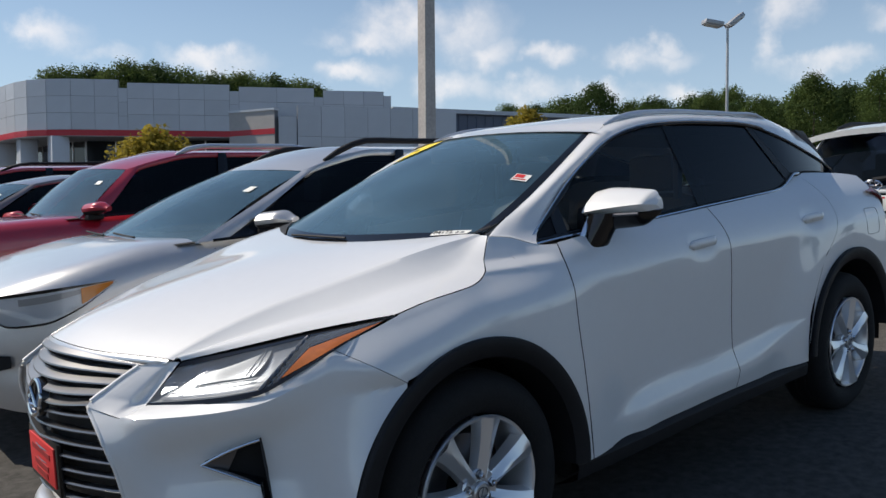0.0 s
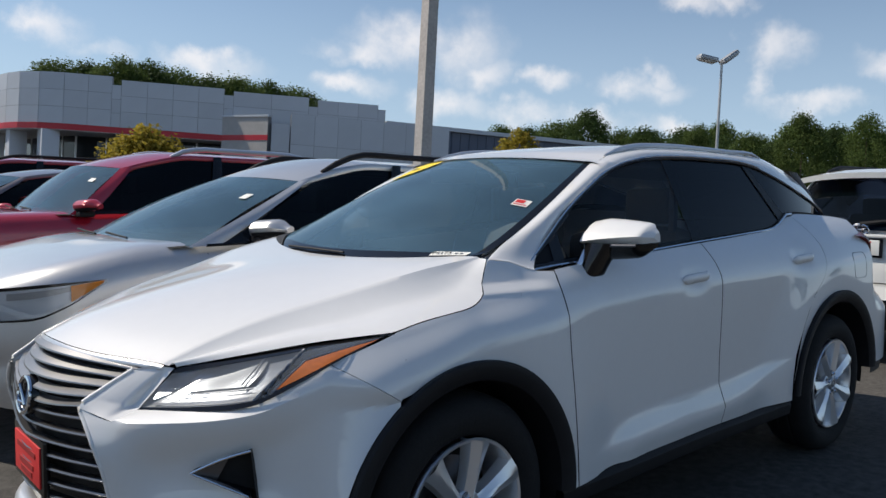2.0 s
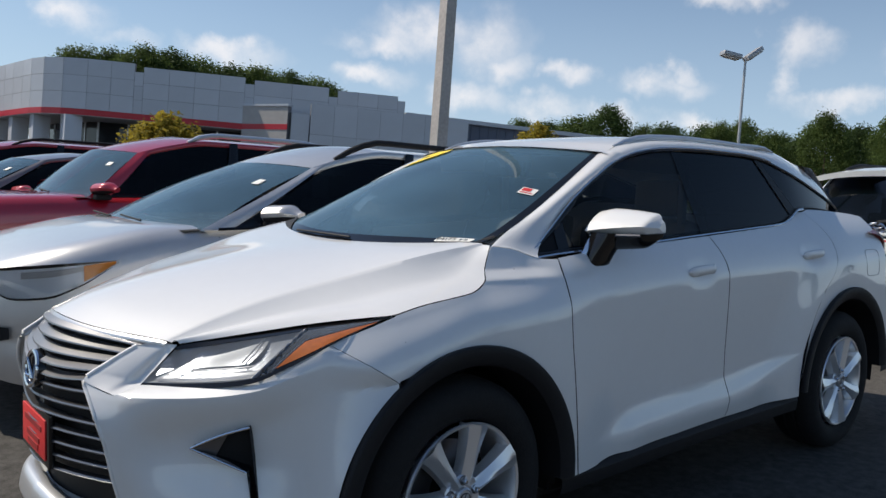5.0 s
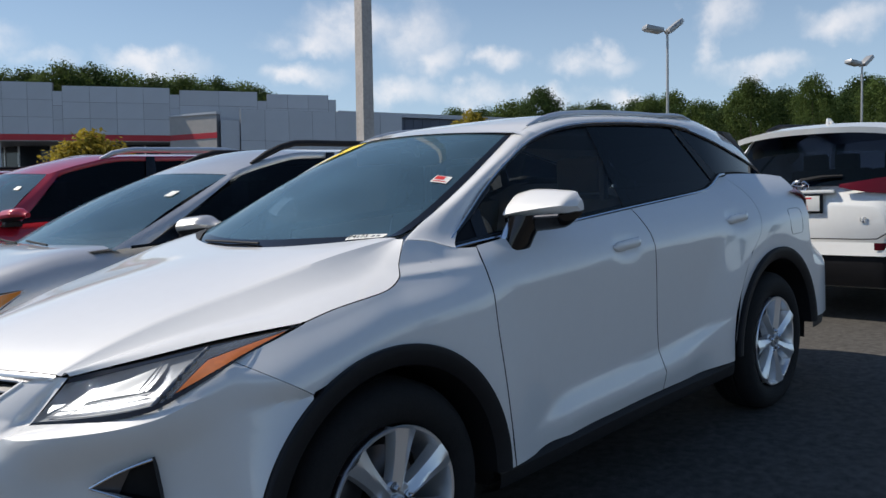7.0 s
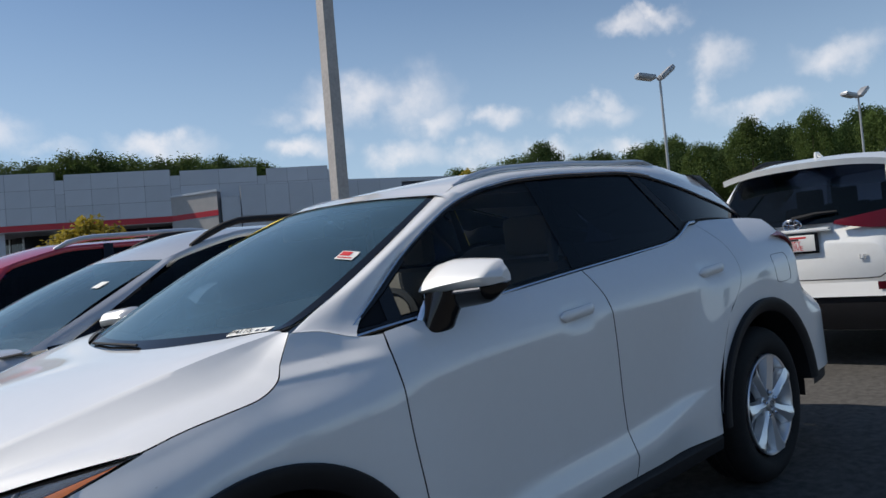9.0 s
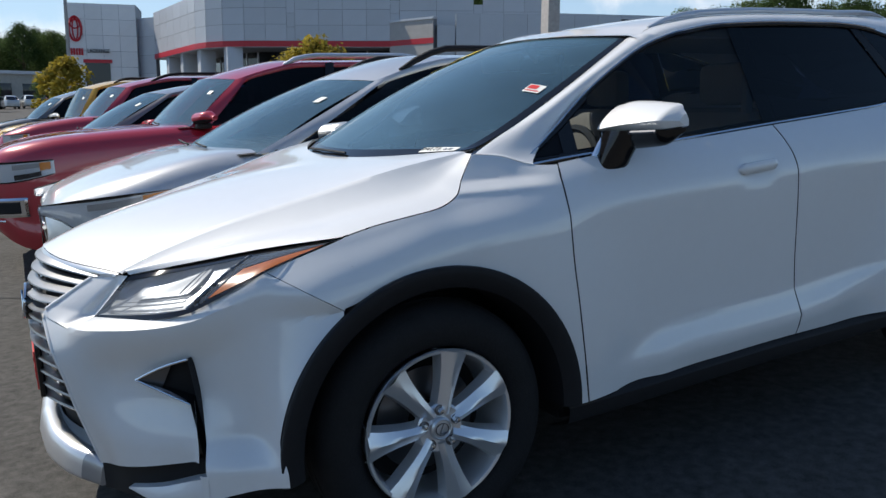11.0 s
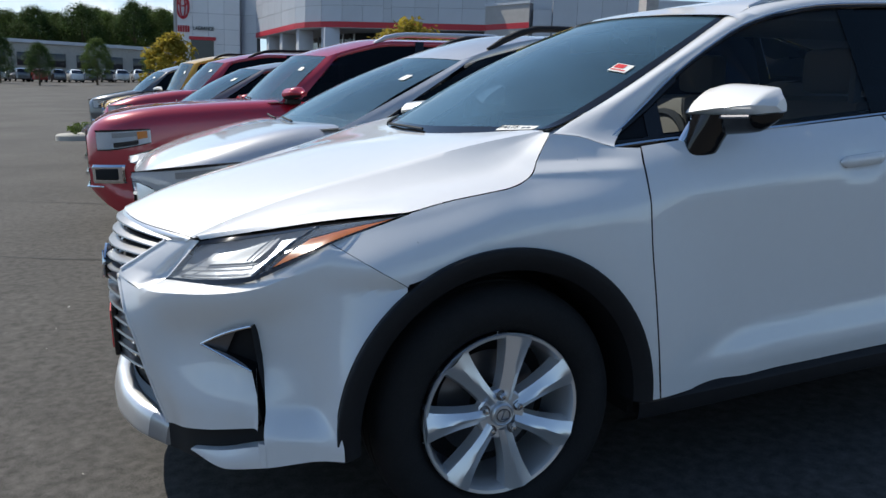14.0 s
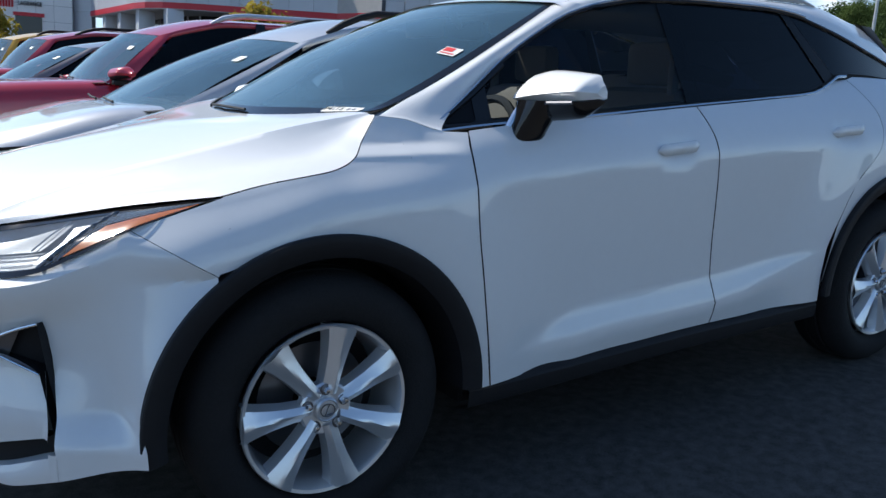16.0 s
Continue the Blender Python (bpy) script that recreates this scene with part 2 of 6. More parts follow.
LEAF_DARK = foliage("dark_green_leaves", (0.052, 0.085, 0.026))
LEAF_GOLD = foliage("yellow_green_leaves", (0.34, 0.27, 0.04))

# ---- tools ----


def spl(points, x):
    """A smooth curve through points whose first numbers rise; values past the ends stay. Each further number is a column."""
    if x <= points[0][0]:
        return points[0][1:] if len(points[0]) > 2 else points[0][1]
    if x >= points[-1][0]:
        return points[-1][1:] if len(points[0]) > 2 else points[-1][1]
    k = 0
    while points[k + 1][0] < x:
        k += 1
    out = []
    for c in range(1, len(points[0])):
        def slope(i):
            if i <= 0 or i >= len(points) - 1:
                j = min(max(i, 0), len(points) - 2) if i <= 0 else len(points) - 2
                return (points[j + 1][c] - points[j][c]) / (points[j + 1][0] - points[j][0])
            a = (points[i][c] - points[i - 1][c]) / (points[i][0] - points[i - 1][0])
            b = (points[i + 1][c] - points[i][c]) / (points[i + 1][0] - points[i][0])
            return 0 if a * b <= 0 else 2 * a * b / (a + b)
        h = points[k + 1][0] - points[k][0]
        t = (x - points[k][0]) / h
        y0, y1, m0, m1 = points[k][c], points[k + 1][c], slope(k) * h, slope(k + 1) * h
        out.append((2 * t**3 - 3 * t**2 + 1) * y0 + (t**3 - 2 * t**2 + t) * m0 + (3 * t**2 - 2 * t**3) * y1 + (t**3 - t**2) * m1)
    return tuple(out) if len(out) > 1 else out[0]


def ease(a, b, x):
    t = min(max((x - a) / (b - a), 0), 1)
    return t * t * (3 - 2 * t)


def mix(a, b, t):
    return a + (b - a) * t


def sheet(bm, fn, nu, nv, close_u=False):
    """A grid of faces over fn(u, v), u and v from 0 to 1."""
    rows = [[bm.verts.new(fn(i / nu, j / nv)) for j in range(nv + 1)] for i in range(nu + (0 if close_u else 1))]
    for i in range(nu):
        a, b = rows[i], rows[(i + 1) % len(rows)]
        for j in range(nv):
            try:
                bm.faces.new((a[j], b[j], b[j + 1], a[j + 1]))
            except ValueError:
                pass
    return rows


def block(bm, lo, hi, bevel=0.0, m=None):
    """A box from corner to corner, its edges rounded by bevel."""
    lo, hi = Vector(lo), Vector(hi)
    made = bmesh.ops.create_cube(bm, size=1.0)["verts"]
    for v in made:
        v.co = Vector(((lo[k] + hi[k]) / 2 + v.co[k] * (hi[k] - lo[k]) for k in range(3)))
    if bevel:
        bmesh.ops.bevel(bm, geom=[e for e in bm.edges if all(v in made for v in e.verts)], offset=bevel, segments=2, affect='EDGES', profile=0.6)
    if m is not None:
        bmesh.ops.transform(bm, matrix=m, verts=[v for v in bm.verts if v.is_valid and (v in made or not v.tag)])
    return bm


def tube(bm, pts, r, n=8, cap=True, flat=1.0):
    """A pipe along pts with radius r, or one radius a point; flat squeezes it in z."""
    pts = [Vector(p) for p in pts]
    rings = []
    for i, p in enumerate(pts):
        d = (pts[min(i + 1, len(pts) - 1)] - pts[max(i - 1, 0)]).normalized()
        up = Vector((0, 0, 1)) if abs(d.z) < 0.9 else Vector((1, 0, 0))
        a = d.cross(up).normalized()
        b = a.cross(d)
        rr = r[i] if isinstance(r, (list, tuple)) else r
        rings.append([bm.verts.new(p + rr * (math.cos(6.28319 * k / n) * a + flat * math.sin(6.28319 * k / n) * b)) for k in range(n)])
    for p, q in zip(rings, rings[1:]):
        for k in range(n):
            bm.faces.new((p[k], p[(k + 1) % n], q[(k + 1) % n], q[k]))
    if cap:
        bm.faces.new(rings[0][::-1])
        bm.faces.new(rings[-1])
    return bm


def spun(bm, profile, n, centre=(0, 0, 0), axis='y'):
    """A solid of revolution: (along, radius) pairs about an axis through centre."""
    c = Vector(centre)

    def at(u, v):
        k = min(int(v * (len(profile) - 1) + 1e-6), len(profile) - 1)
        a, r = profile[k]
        w = 6.2831853 * u
        if axis == 'y':
            return c + Vector((r * math.cos(w), a, r * math.sin(w)))
        return c + Vector((r * math.cos(w), r * math.sin(w), a))
    return sheet(bm, at, n, len(profile) - 1, close_u=True)


def part(name, bm, material, parent=None, label="", out=None, sharp=35, m=None):
    """Links a bmesh as one mesh object under its thing; out: a point from which its faces look away."""
    if out is not None:
        c = Vector(out)
        s = sum(f.calc_area() * f.normal.dot(f.calc_center_median() - c) for f in bm.faces if f.normal.length > 0 or not f.normal_update())
        if s < 0:
            bmesh.ops.reverse_faces(bm, faces=bm.faces[:])
    else:
        bmesh.ops.recalc_face_normals(bm, faces=bm.faces[:])
    bm.normal_update()
    lim = radians(sharp)
    for e in bm.edges:
        if len(e.link_faces) == 2 and e.calc_face_angle(0) > lim:
            e.smooth = False
    for f in bm.faces:
        f.smooth = True
    me = bpy.data.meshes.new(name)
    bm.to_mesh(me)
    bm.free()
    me.materials.append(material)
    ob = new(name, me)
    if parent is not None:
        ob.parent = parent
    if m is not None:
        ob.matrix_basis = m
    if label:
        ob["label"] = label
    return ob


def thing(name, label, category, m=None, group="", kind=""):
    """An empty at the base of a thing."""
    ob = new(name)
    ob.empty_display_size = 0.1
    if m is not None:
        ob.matrix_basis = m
    return tagged(ob, label, category, group, kind)


def flipped(bm, about):
    """A mirror image across the plane y = about / 2."""
    b = bm.copy()
    for v in b.verts:
        v.co.y = about - v.co.y
    bmesh.ops.reverse_faces(b, faces=b.faces[:])
    return b


# ---- ground ----


def ground_z(x, y):
    xs = 11 * math.tanh(x / 11)
    return 0.0584 * xs + 0.0094 * min(max(y, -60), 22) + 0.031 * max(0, min(y, 140) - 22)


def build_ground():
    bm = bmesh.new()
    steps = [-2500, -800, -300, -140, -80, -50, -35, -25, -18, -14, -11, -9, -7.5, -6, -4.5, -3, -1.5, 0, 1.5, 3, 4.5, 6, 7.5, 9, 11, 14, 18, 22, 26, 32, 40, 50, 65, 80, 100, 140, 200, 400, 900, 2500]
    vs = [[bm.verts.new((x, y, ground_z(x, y))) for y in steps] for x in steps]
    for i in range(len(steps) - 1):
        for j in range(len(steps) - 1):
            bm.faces.new((vs[i][j], vs[i + 1][j], vs[i + 1][j + 1], vs[i][j + 1]))
    g = part("ground", bm, ASPHALT, label="", out=(0, 0, -500))
    tagged(g, "dark grey worn asphalt car park sloping gently", "ground", kind="structure")


build_ground()

# ---- the white crossover ----
# Its own axes: x back from the front hub, y in from the near flank, z up from the ground.
W = 1.895
MID = W / 2
HUBS = (0.0, 2.79)
ARCH = (0.495, 0.520)
CORE = (1.4, MID, 0.75)


def base_y(x):
    return spl([(-0.6, 0.135), (-0.45, 0.080), (-0.25, 0.040), (0, 0.024), (0.3, 0.030), (0.5, 0.044), (0.8, 0.056), (1.5, 0.05), (2.2, 0.046), (2.5, 0.034), (2.8, 0.024),
                (3.15, 0.030), (3.4, 0.028), (3.58, 0.045), (3.70, 0.10), (3.78, 0.22), (3.85, 0.48)], x)


def shoulder(x):
    return spl([(-0.5, 0.82), (-0.2, 0.86), (0.1, 0.92), (0.5, 0.955), (1.0, 0.985), (1.6, 1.01), (2.3, 1.02), (2.8, 1.03), (3.4, 1.04)], x)


def ledge(x):
    """Lower and upper line of the ledge along the doors' feet."""
    lo = spl([(0.5, 0.40), (1.0, 0.425), (1.585, 0.445), (2.29, 0.590)], x)
    hi = spl([(0.58, 0.406), (0.74, 0.452), (0.95, 0.515), (1.585, 0.545), (2.29, 0.595)], x)
    return lo, hi


def side_y(x, z):
    """The flank: how far in it lies at x and height z."""
    d = max(0, z - shoulder(x))
    bow = mix(2.8, 2.2, ease(0.2, 0.9, x))
    y = base_y(x) + bow * d * d + 0.2 * d
    lo, hi = ledge(x)
    proud = 0.034 * ease(0.55, 0.95, x) * (1 - ease(2.3, 2.45, x)) * min(1, max(0, hi - lo) / 0.085)
    if z < hi:
        y -= proud * (1 - max(0, z - lo) / max(hi - lo, 1e-4))
    door = ease(0.5, 1.1, x) * (1 - ease(2.2, 2.5, x))
    y += door * (0.010 * (1 - ease(0.50, shoulder(x), z)) + 0.018 * ease(lo, 0.345, z))
    # shelf that runs from the bonnet's corner along the fender's top
    fade = ease(0.0, 0.14, x) * ease(0.53, 0.36, x)
    y += 0.014 * fade * ease(0.92, 1.05, z)
    if z > 1.045:
        d0 = max(0, 1.045 - shoulder(x))
        low = base_y(x) + bow * d0 * d0 + 0.2 * d0 + 0.014 * fade
        y = mix(y, low + 0.045 * ease(1.045, 1.085, z) + 0.75 * max(0, z - 1.075), fade)
    for xh, zh in ((1.37, 1.030), (2.40, 1.075)):
        y += 0.016 * math.exp(-((x - xh) / 0.085) ** 4 - ((z - zh) / 0.040) ** 2)
    for hx, r in zip(HUBS, ARCH):
        q = math.hypot(x - hx, z - 0.37)
        y = mix(y, 0.006, ease(r + 0.36, r + 0.005, q) * 0.85 * (1 - ease(shoulder(x) - 0.04, shoulder(x) + 0.10, z)))
    return y


def arch_edge(hub, z):
    """Half the opening's width at height z."""
    r = ARCH[hub]
    return math.sqrt(max(r * r - (z - 0.37) ** 2, 0))


def door_panel(bm, left, right, low, high, nu):
    """A door skin whose rows run along the ledge's lines."""
    marks = [0.0, 0.5, 1.0, 1.33, 1.67, 2.0] + [2.0 + (i + 1) / 30 for i in range(30)]

    def at(u, v):
        k = marks[round(v * (len(marks) - 1))]
        z, x = 0.7, 0.0
        for _ in range(14):
            x = mix(left(z), right(z), u)
            a, b = ledge(x)
            b = max(b, a + 0.004)
            z = mix(low(x), a, k) if k <= 1 else mix(a, b, k - 1) if k <= 2 else mix(b, high(x), k - 2)
        return (x, side_y(x, z), z)
    return sheet(bm, at, nu, len(marks) - 1)


def panel(bm, left, right, low, high, nu, nv, off=0.0):
    """A flank panel between two cut lines x(z) and two rims z(x)."""
    def at(u, v):
        z = 0.7
        x = 0.0
        for _ in range(12):
            x = mix(left(z), right(z), u)
            z = mix(low(x), high(x), v)
        return (x, side_y(x, z) + off, z)
    return sheet(bm, at, nu, nv)


def seam_z(x):
    """Height of the bonnet's side cut where it runs on the fender."""
    return spl([(-0.246, 0.970), (-0.13, 0.995), (-0.011, 1.013), (0.05, 1.022), (0.106, 1.039), (0.154, 1.072), (0.202, 1.121), (0.241, 1.160)], x)


def hood_edge(x):
    """y, z of the bonnet's side cut."""
    if x > -0.246:
        return side_y(x, seam_z(x)) + 0.002, seam_z(x)
    return spl([(-0.767, 0.440, 0.878), (-0.60, 0.330, 0.912), (-0.43, 0.230, 0.943), (-0.246, side_y(-0.246, 0.970) + 0.002, 0.970)], x)


def belt(x):
    return spl([(0.43, 1.105), (0.66, 1.125), (1.06, 1.150), (1.52, 1.178), (2.0, 1.205), (2.30, 1.225), (2.43, 1.258), (2.53, 1.298), (2.7, 1.302), (3.1, 1.288), (3.4, 1.25), (3.8, 1.18)], x)


def glass_y(x, z):
    return 0.150 + 0.43 * (z - 1.13) + 0.055 * ease(0.95, 0.45, x) + 0.20 * max(0, x - 2.5) ** 1.6


def light_low(s):
    """The lamp's lower rim along the nose: x, y, z."""
    return spl([(0, -0.866, 0.467, 0.768), (0.30, -0.775, 0.312, 0.785), (0.5, -0.664, 0.178, 0.812), (0.62, -0.578, 0.140, 0.850), (0.75, -0.465, 0.110, 0.902), (1.0, -0.246, 0.122, 0.966)], s)


def light_high(s):
    x = mix(-0.767, -0.246, s)
    y, z = hood_edge(x)
    return (x, y + 0.004, z - 0.008)


def spindle(z):
    """The grille opening's edge: x, y at height z."""
    return spl([(0.30, -0.892, 0.462), (0.40, -0.918, 0.462), (0.52, -0.950, 0.463), (0.606, -0.968, 0.466), (0.648, -0.980, 0.473), (0.688, -0.989, 0.490), (0.73, -0.994, 0.524), (0.772, -0.997, 0.562),
                (0.82, -0.932, 0.552), (0.866, -0.861, 0.527)], z)


def crease(s):
    """Height of the crease under the lamp."""
    return spl([(0, 0.772), (0.10, 0.745), (0.30, 0.757), (0.60, 0.784), (0.80, 0.830), (1.0, 0.900)], s)


def corner_x(z):
    """Rear end of the bumper's skin: the arch, then the cut up to the lamp."""
    return mix(-0.271, -0.468, (z - 0.775) / 0.127) if z > 0.775 else -arch_edge(0, z) - 0.002


def nose(s, z):
    """The bumper's skin from the grille's edge (s = 0) to the arch (s = 1) at height z."""
    xl, yl = spindle(min(z, 0.772))
    xr = corner_x(z)
    foot = ease(0.46, 0.375, z)
    pts = [(0, xl, yl), (0.35, -0.797, 0.283), (0.60, -0.672, 0.172), (0.82, mix(-0.53, -0.56, foot), mix(0.106, 0.072, foot)), (1.0, xr + 0.012 * foot, mix(side_y(xr, max(z, 0.45)), -0.026, foot))]
    x, y = spl(pts, s)
    a, b = spl(pts, max(s - 0.02, 0)), spl(pts, min(s + 0.02, 1))
    n = Vector((b[1] - a[1], a[0] - b[0])).normalized()
    zc = crease(s)
    k = ease(0.04, 0.22, s) * (1 - ease(0.62, 0.92, s))
    o = 0.012 * k - 0.042 * k * ease(zc - 0.003, zc - 0.14, z) * (1 - ease(0.60, 0.42, z))
    o += 0.030 * foot * ease(0.58, 0.64, s) * (1 - ease(0.66, 0.95, s))
    return (x + n.x * o, y + n.y * o, z)


def build_crossover():
    car = thing("crossover_suv", "pearl white crossover with black arch cladding parked on asphalt", "car", LOT)

    def both(name, bm, mat, parent=car, label="", out=CORE, sharp=35):
        mirror = flipped(bm, W)
        a = part(name, bm, mat, parent, label, out, sharp)
        b = part(name, mirror, mat, parent, label, out, sharp)
        return a, b

    # inner shell that closes the gaps
    bm = bmesh.new()
    for xa, xb in ((0.53, 2.22),):
        sheet(bm, lambda u, v: (mix(xa, xb, u), side_y(mix(xa, xb, u), 0.75) + 0.07, mix(0.42, 1.02, v)), 10, 3)
    both("inner_shell", bm, CAVITY)
    bm = bmesh.new()
    block(bm, (-0.62, 0.42, 0.27), (3.5, W - 0.42, 0.38))
    block(bm, (0.48, 0.10, 0.26), (2.30, W - 0.10, 0.34))
    part("underbody", bm, CAVITY, car)

    # bonnet
    def ws_low(v):
        w = abs(2 * v - 1)
        return Vector((mix(0.045, 0.245, w ** 2.2), mix(0.262, W - 0.262, v), mix(1.132, 1.166, w ** 2)))

    def hood_raw(u, w):
        xe = mix(-0.767, 0.04, u / 0.70) if u < 0.70 else mix(0.04, 0.241, (u - 0.70) / 0.30)
        ye, ze = hood_edge(xe)
        t = (xe + 0.767) / 1.008
        xr, yr, zr = spl([(0, -0.793, 0.47, 0.884), (0.15, -0.66, 0.45, 0.940), (0.35, -0.497, 0.42, 0.995), (0.60, -0.25, 0.37, 1.056), (0.85, 0.02, 0.302, 1.122), (1.0, 0.241, 0.248, 1.160)], t)
        xc, zc = spl([(0, -0.965, 0.912), (0.12, -0.843, 0.962), (0.3, -0.659, 1.012), (0.6, -0.353, 1.075), (1.0, 0.035, 1.137)], t)
        if w < 0.36:
            k = w / 0.36
            z = mix(ze, zr, mix(0.36, 0.70, t ** 4) * k + mix(0.64, 0.30, t ** 4) * (max(0, k - 0.44) / 0.56) ** 1.6) + 0.010 * math.sin(math.pi * min(1, k / 0.6)) * (1 - t ** 2)
            return Vector((mix(xe, xr, k), mix(ye, yr, k), z))
        q = (w - 0.36) / 0.64
        a = math.sin(q * math.pi / 2)
        return Vector((mix(xr, xc, a), mix(yr, MID, q), mix(zr, zc, a) - 0.006 * math.sin(math.pi * q) ** 2 * (1 - t ** 4)))

    def hood(u, v):
        w = 2 * v if v <= 0.5 else 2 - 2 * v
        p, end = hood_raw(u, w), hood_raw(1, w)
        aim = ws_low(min(0.5, max(0, (end.y - 0.262) / (W - 0.524))))
        t = ease(0.6, 1.0, u) * min(1, max(0, w - 0.30) / 0.12)
        p.x += t * (aim.x - 0.010 - end.x)
        p.z += t * (aim.z + 0.003 - end.z)
        return (p.x, p.y if v <= 0.5 else W - p.y, p.z)
    bm = bmesh.new()
    sheet(bm, hood, 56, 100)
    part("bonnet", bm, PEARL, car, out=CORE)

    # front bumper skin, from the grille's edge to the arch, with the fog pocket cut through it
    SLOT_S = 0.632

    def skin_low(s):
        return mix(0.330, 0.397, s / 0.6) if s < SLOT_S - 0.010 else mix(0.397, mix(0.296, 0.345, max(0, s - SLOT_S) / (1 - SLOT_S)), ease(SLOT_S - 0.010, SLOT_S + 0.010, s))

    def skin(u, v):
        s = u
        lo = skin_low(s)
        return nose(s, mix(lo, crease(s), v))

    hole = [[(-0.797, 0.283, 0.618), (-0.676, 0.174, 0.683), (-0.663, 0.166, 0.556), (-0.680, 0.178, 0.556)],
            [(-0.680, 0.178, 0.560), (-0.663, 0.166, 0.560), (-0.638, 0.150, 0.368), (-0.658, 0.162, 0.368)]]
    aside = Vector((-0.62, -0.78, 0.0))

    def pierced(bm):
        """Cuts the fog pocket and the air slot out of the skin."""
        for ring in hole:
            pts = [Vector(p) for p in ring]
            mid_p = sum(pts, Vector()) / len(pts)
            planes = []
            for a, b in zip(pts, pts[1:] + pts[:1]):
                n = (b - a).cross(aside).normalized()
                if n.dot(mid_p - a) > 0:
                    n = -n
                planes.append((a, n))
            for a, n in planes:
                near = [f for f in bm.faces if (f.calc_center_median() - mid_p).length < 0.20]
                geom = list({v for f in near for v in f.verts}) + list({e for f in near for e in f.edges}) + near
                bmesh.ops.bisect_plane(bm, geom=geom, plane_co=a, plane_no=n)
            gone = [f for f in bm.faces if (f.calc_center_median() - mid_p).length < 0.25 and all(n.dot(f.calc_center_median() - a) < 0 for a, n in planes)]
            bmesh.ops.delete(bm, geom=gone, context='FACES')

    def shelf(u, v):
        """Bright ledge between the crease and the lamp."""
        a = Vector(nose(mix(0.10, 1.0, u), crease(mix(0.10, 1.0, u))))
        tip = Vector(nose(0.10, crease(0.10)))
        b = tip.lerp(Vector(light_low(0)), u / 0.13) if u < 0.13 else Vector(light_low(0.75 * (u - 0.13) / 0.87))
        return a.lerp(b, v) + Vector((0, 0, 0.004 * math.sin(math.pi * v)))

    def flange(u, v):
        """The facet between the grille's edge and the lamp, hollowed beside the lamp."""
        z = mix(0.866, 0.772, u)
        x, y = spindle(z)
        left = Vector((x, y, z))
        tip = Vector(nose(0.10, crease(0.10)))
        right = Vector((-0.770, 0.448, 0.874)).lerp(Vector(light_low(0)), u / 0.72) if u < 0.72 else Vector(light_low(0)).lerp(tip, (u - 0.72) / 0.28)
        k = math.sin(math.pi * u)
        out = 0.004 * math.sin(math.pi * v) * k - 0.014 * math.exp(-((v - 0.84) / 0.10) ** 2) * k
        return left.lerp(right, v) + Vector((-0.75, -0.6, 0.2)) * out
    bm = bmesh.new()
    sheet(bm, skin, 110, 44)
    pierced(bm)
    sheet(bm, shelf, 99, 6)
    sheet(bm, flange, 28, 28)
    # corner of the facet up to the bonnet's edge
    sheet(bm, lambda u, v: Vector(flange(0, u)) + v * (Vector((-0.861, 0.527, 0.866)).lerp(Vector((-0.823, 0.493, 0.880)), u / 0.45) if u < 0.45 else Vector((-0.823, 0.493, 0.880)).lerp(Vector((-0.770, 0.448, 0.874)), (u - 0.45) / 0.55)) - v * Vector(flange(0, u)), 20, 2)
    bmesh.ops.remove_doubles(bm, verts=bm.verts, dist=0.0008)
    both("front_bumper", bm, PEARL, sharp=28)
    # rounded white edge that frames the grille
    bm = bmesh.new()
    edge = [Vector((*spindle(z), z)) for z in [0.33 + 0.0134 * i for i in range(41)]]
    tube(bm, [p + Vector((0.004, 0.002, 0)) for p in edge], 0.0075, 8)
    sheet(bm, lambda u, v: edge[round(u * 40)] + Vector((0.055 * v, 0.012 * v, 0)), 40, 2)
    both("grille_surround", bm, PEARL, sharp=60)

    # fender, doors, quarter
    door_f = [(0.3, 0.546), (0.45, 0.533), (0.66, 0.512), (0.84, 0.497), (0.97, 0.495), (1.06, 0.504), (1.11, 0.520)]
    door_m = [(0.3, 1.590), (0.44, 1.605), (0.53, 1.600), (0.68, 1.590), (0.90, 1.585), (1.06, 1.575), (1.13, 1.560), (1.19, 1.545)]

    def rear_cut(z):
        return min(spl([(0.30, 2.262), (0.5, 2.262), (0.78, 2.39), (0.87, 2.46), (1.0, 2.60), (1.15, 2.66), (1.3, 2.62)], z), 2.79 - arch_edge(1, z) - 0.004) if z < 0.87 else spl([(0.87, 2.45), (1.0, 2.60), (1.15, 2.66), (1.3, 2.63)], z)

    def low_f(x):
        return 0.37 + math.sqrt(max(ARCH[0] ** 2 - x * x, 0)) if abs(x) < ARCH[0] else 0.335

    def low_r(x):
        return 0.37 + math.sqrt(max(ARCH[1] ** 2 - (x - 2.79) ** 2, 0)) if abs(x - 2.79) < ARCH[1] else 0.37

    def fender_top(x):
        if x < -0.246:
            return mix(0.902, 0.966, (x + 0.465) / 0.22)
        if x < 0.241:
            return seam_z(x) - 0.0025
        return spl([(0.241, 1.158), (0.33, 1.148), (0.45, 1.112), (0.56, 1.108)], x)

    def fender_a(u, v):
        x, z = mix(-0.46, 0.30, u), 0.8
        for _ in range(12):
            z = mix(low_f(x), fender_top(x), v)
            x = mix(mix(-0.271, -0.468, min(max((z - 0.775) / 0.127, 0), 1.0)) + 0.003, 0.30, u)
        return (x, side_y(x, z), z)

    def fender_b(u, v):
        x, z = mix(0.30, 0.5, u), mix(0.335, 1.11, v)
        for _ in range(12):
            xl = 0.30 if z > 0.37 + math.sqrt(ARCH[0] ** 2 - 0.09) else arch_edge(0, z)
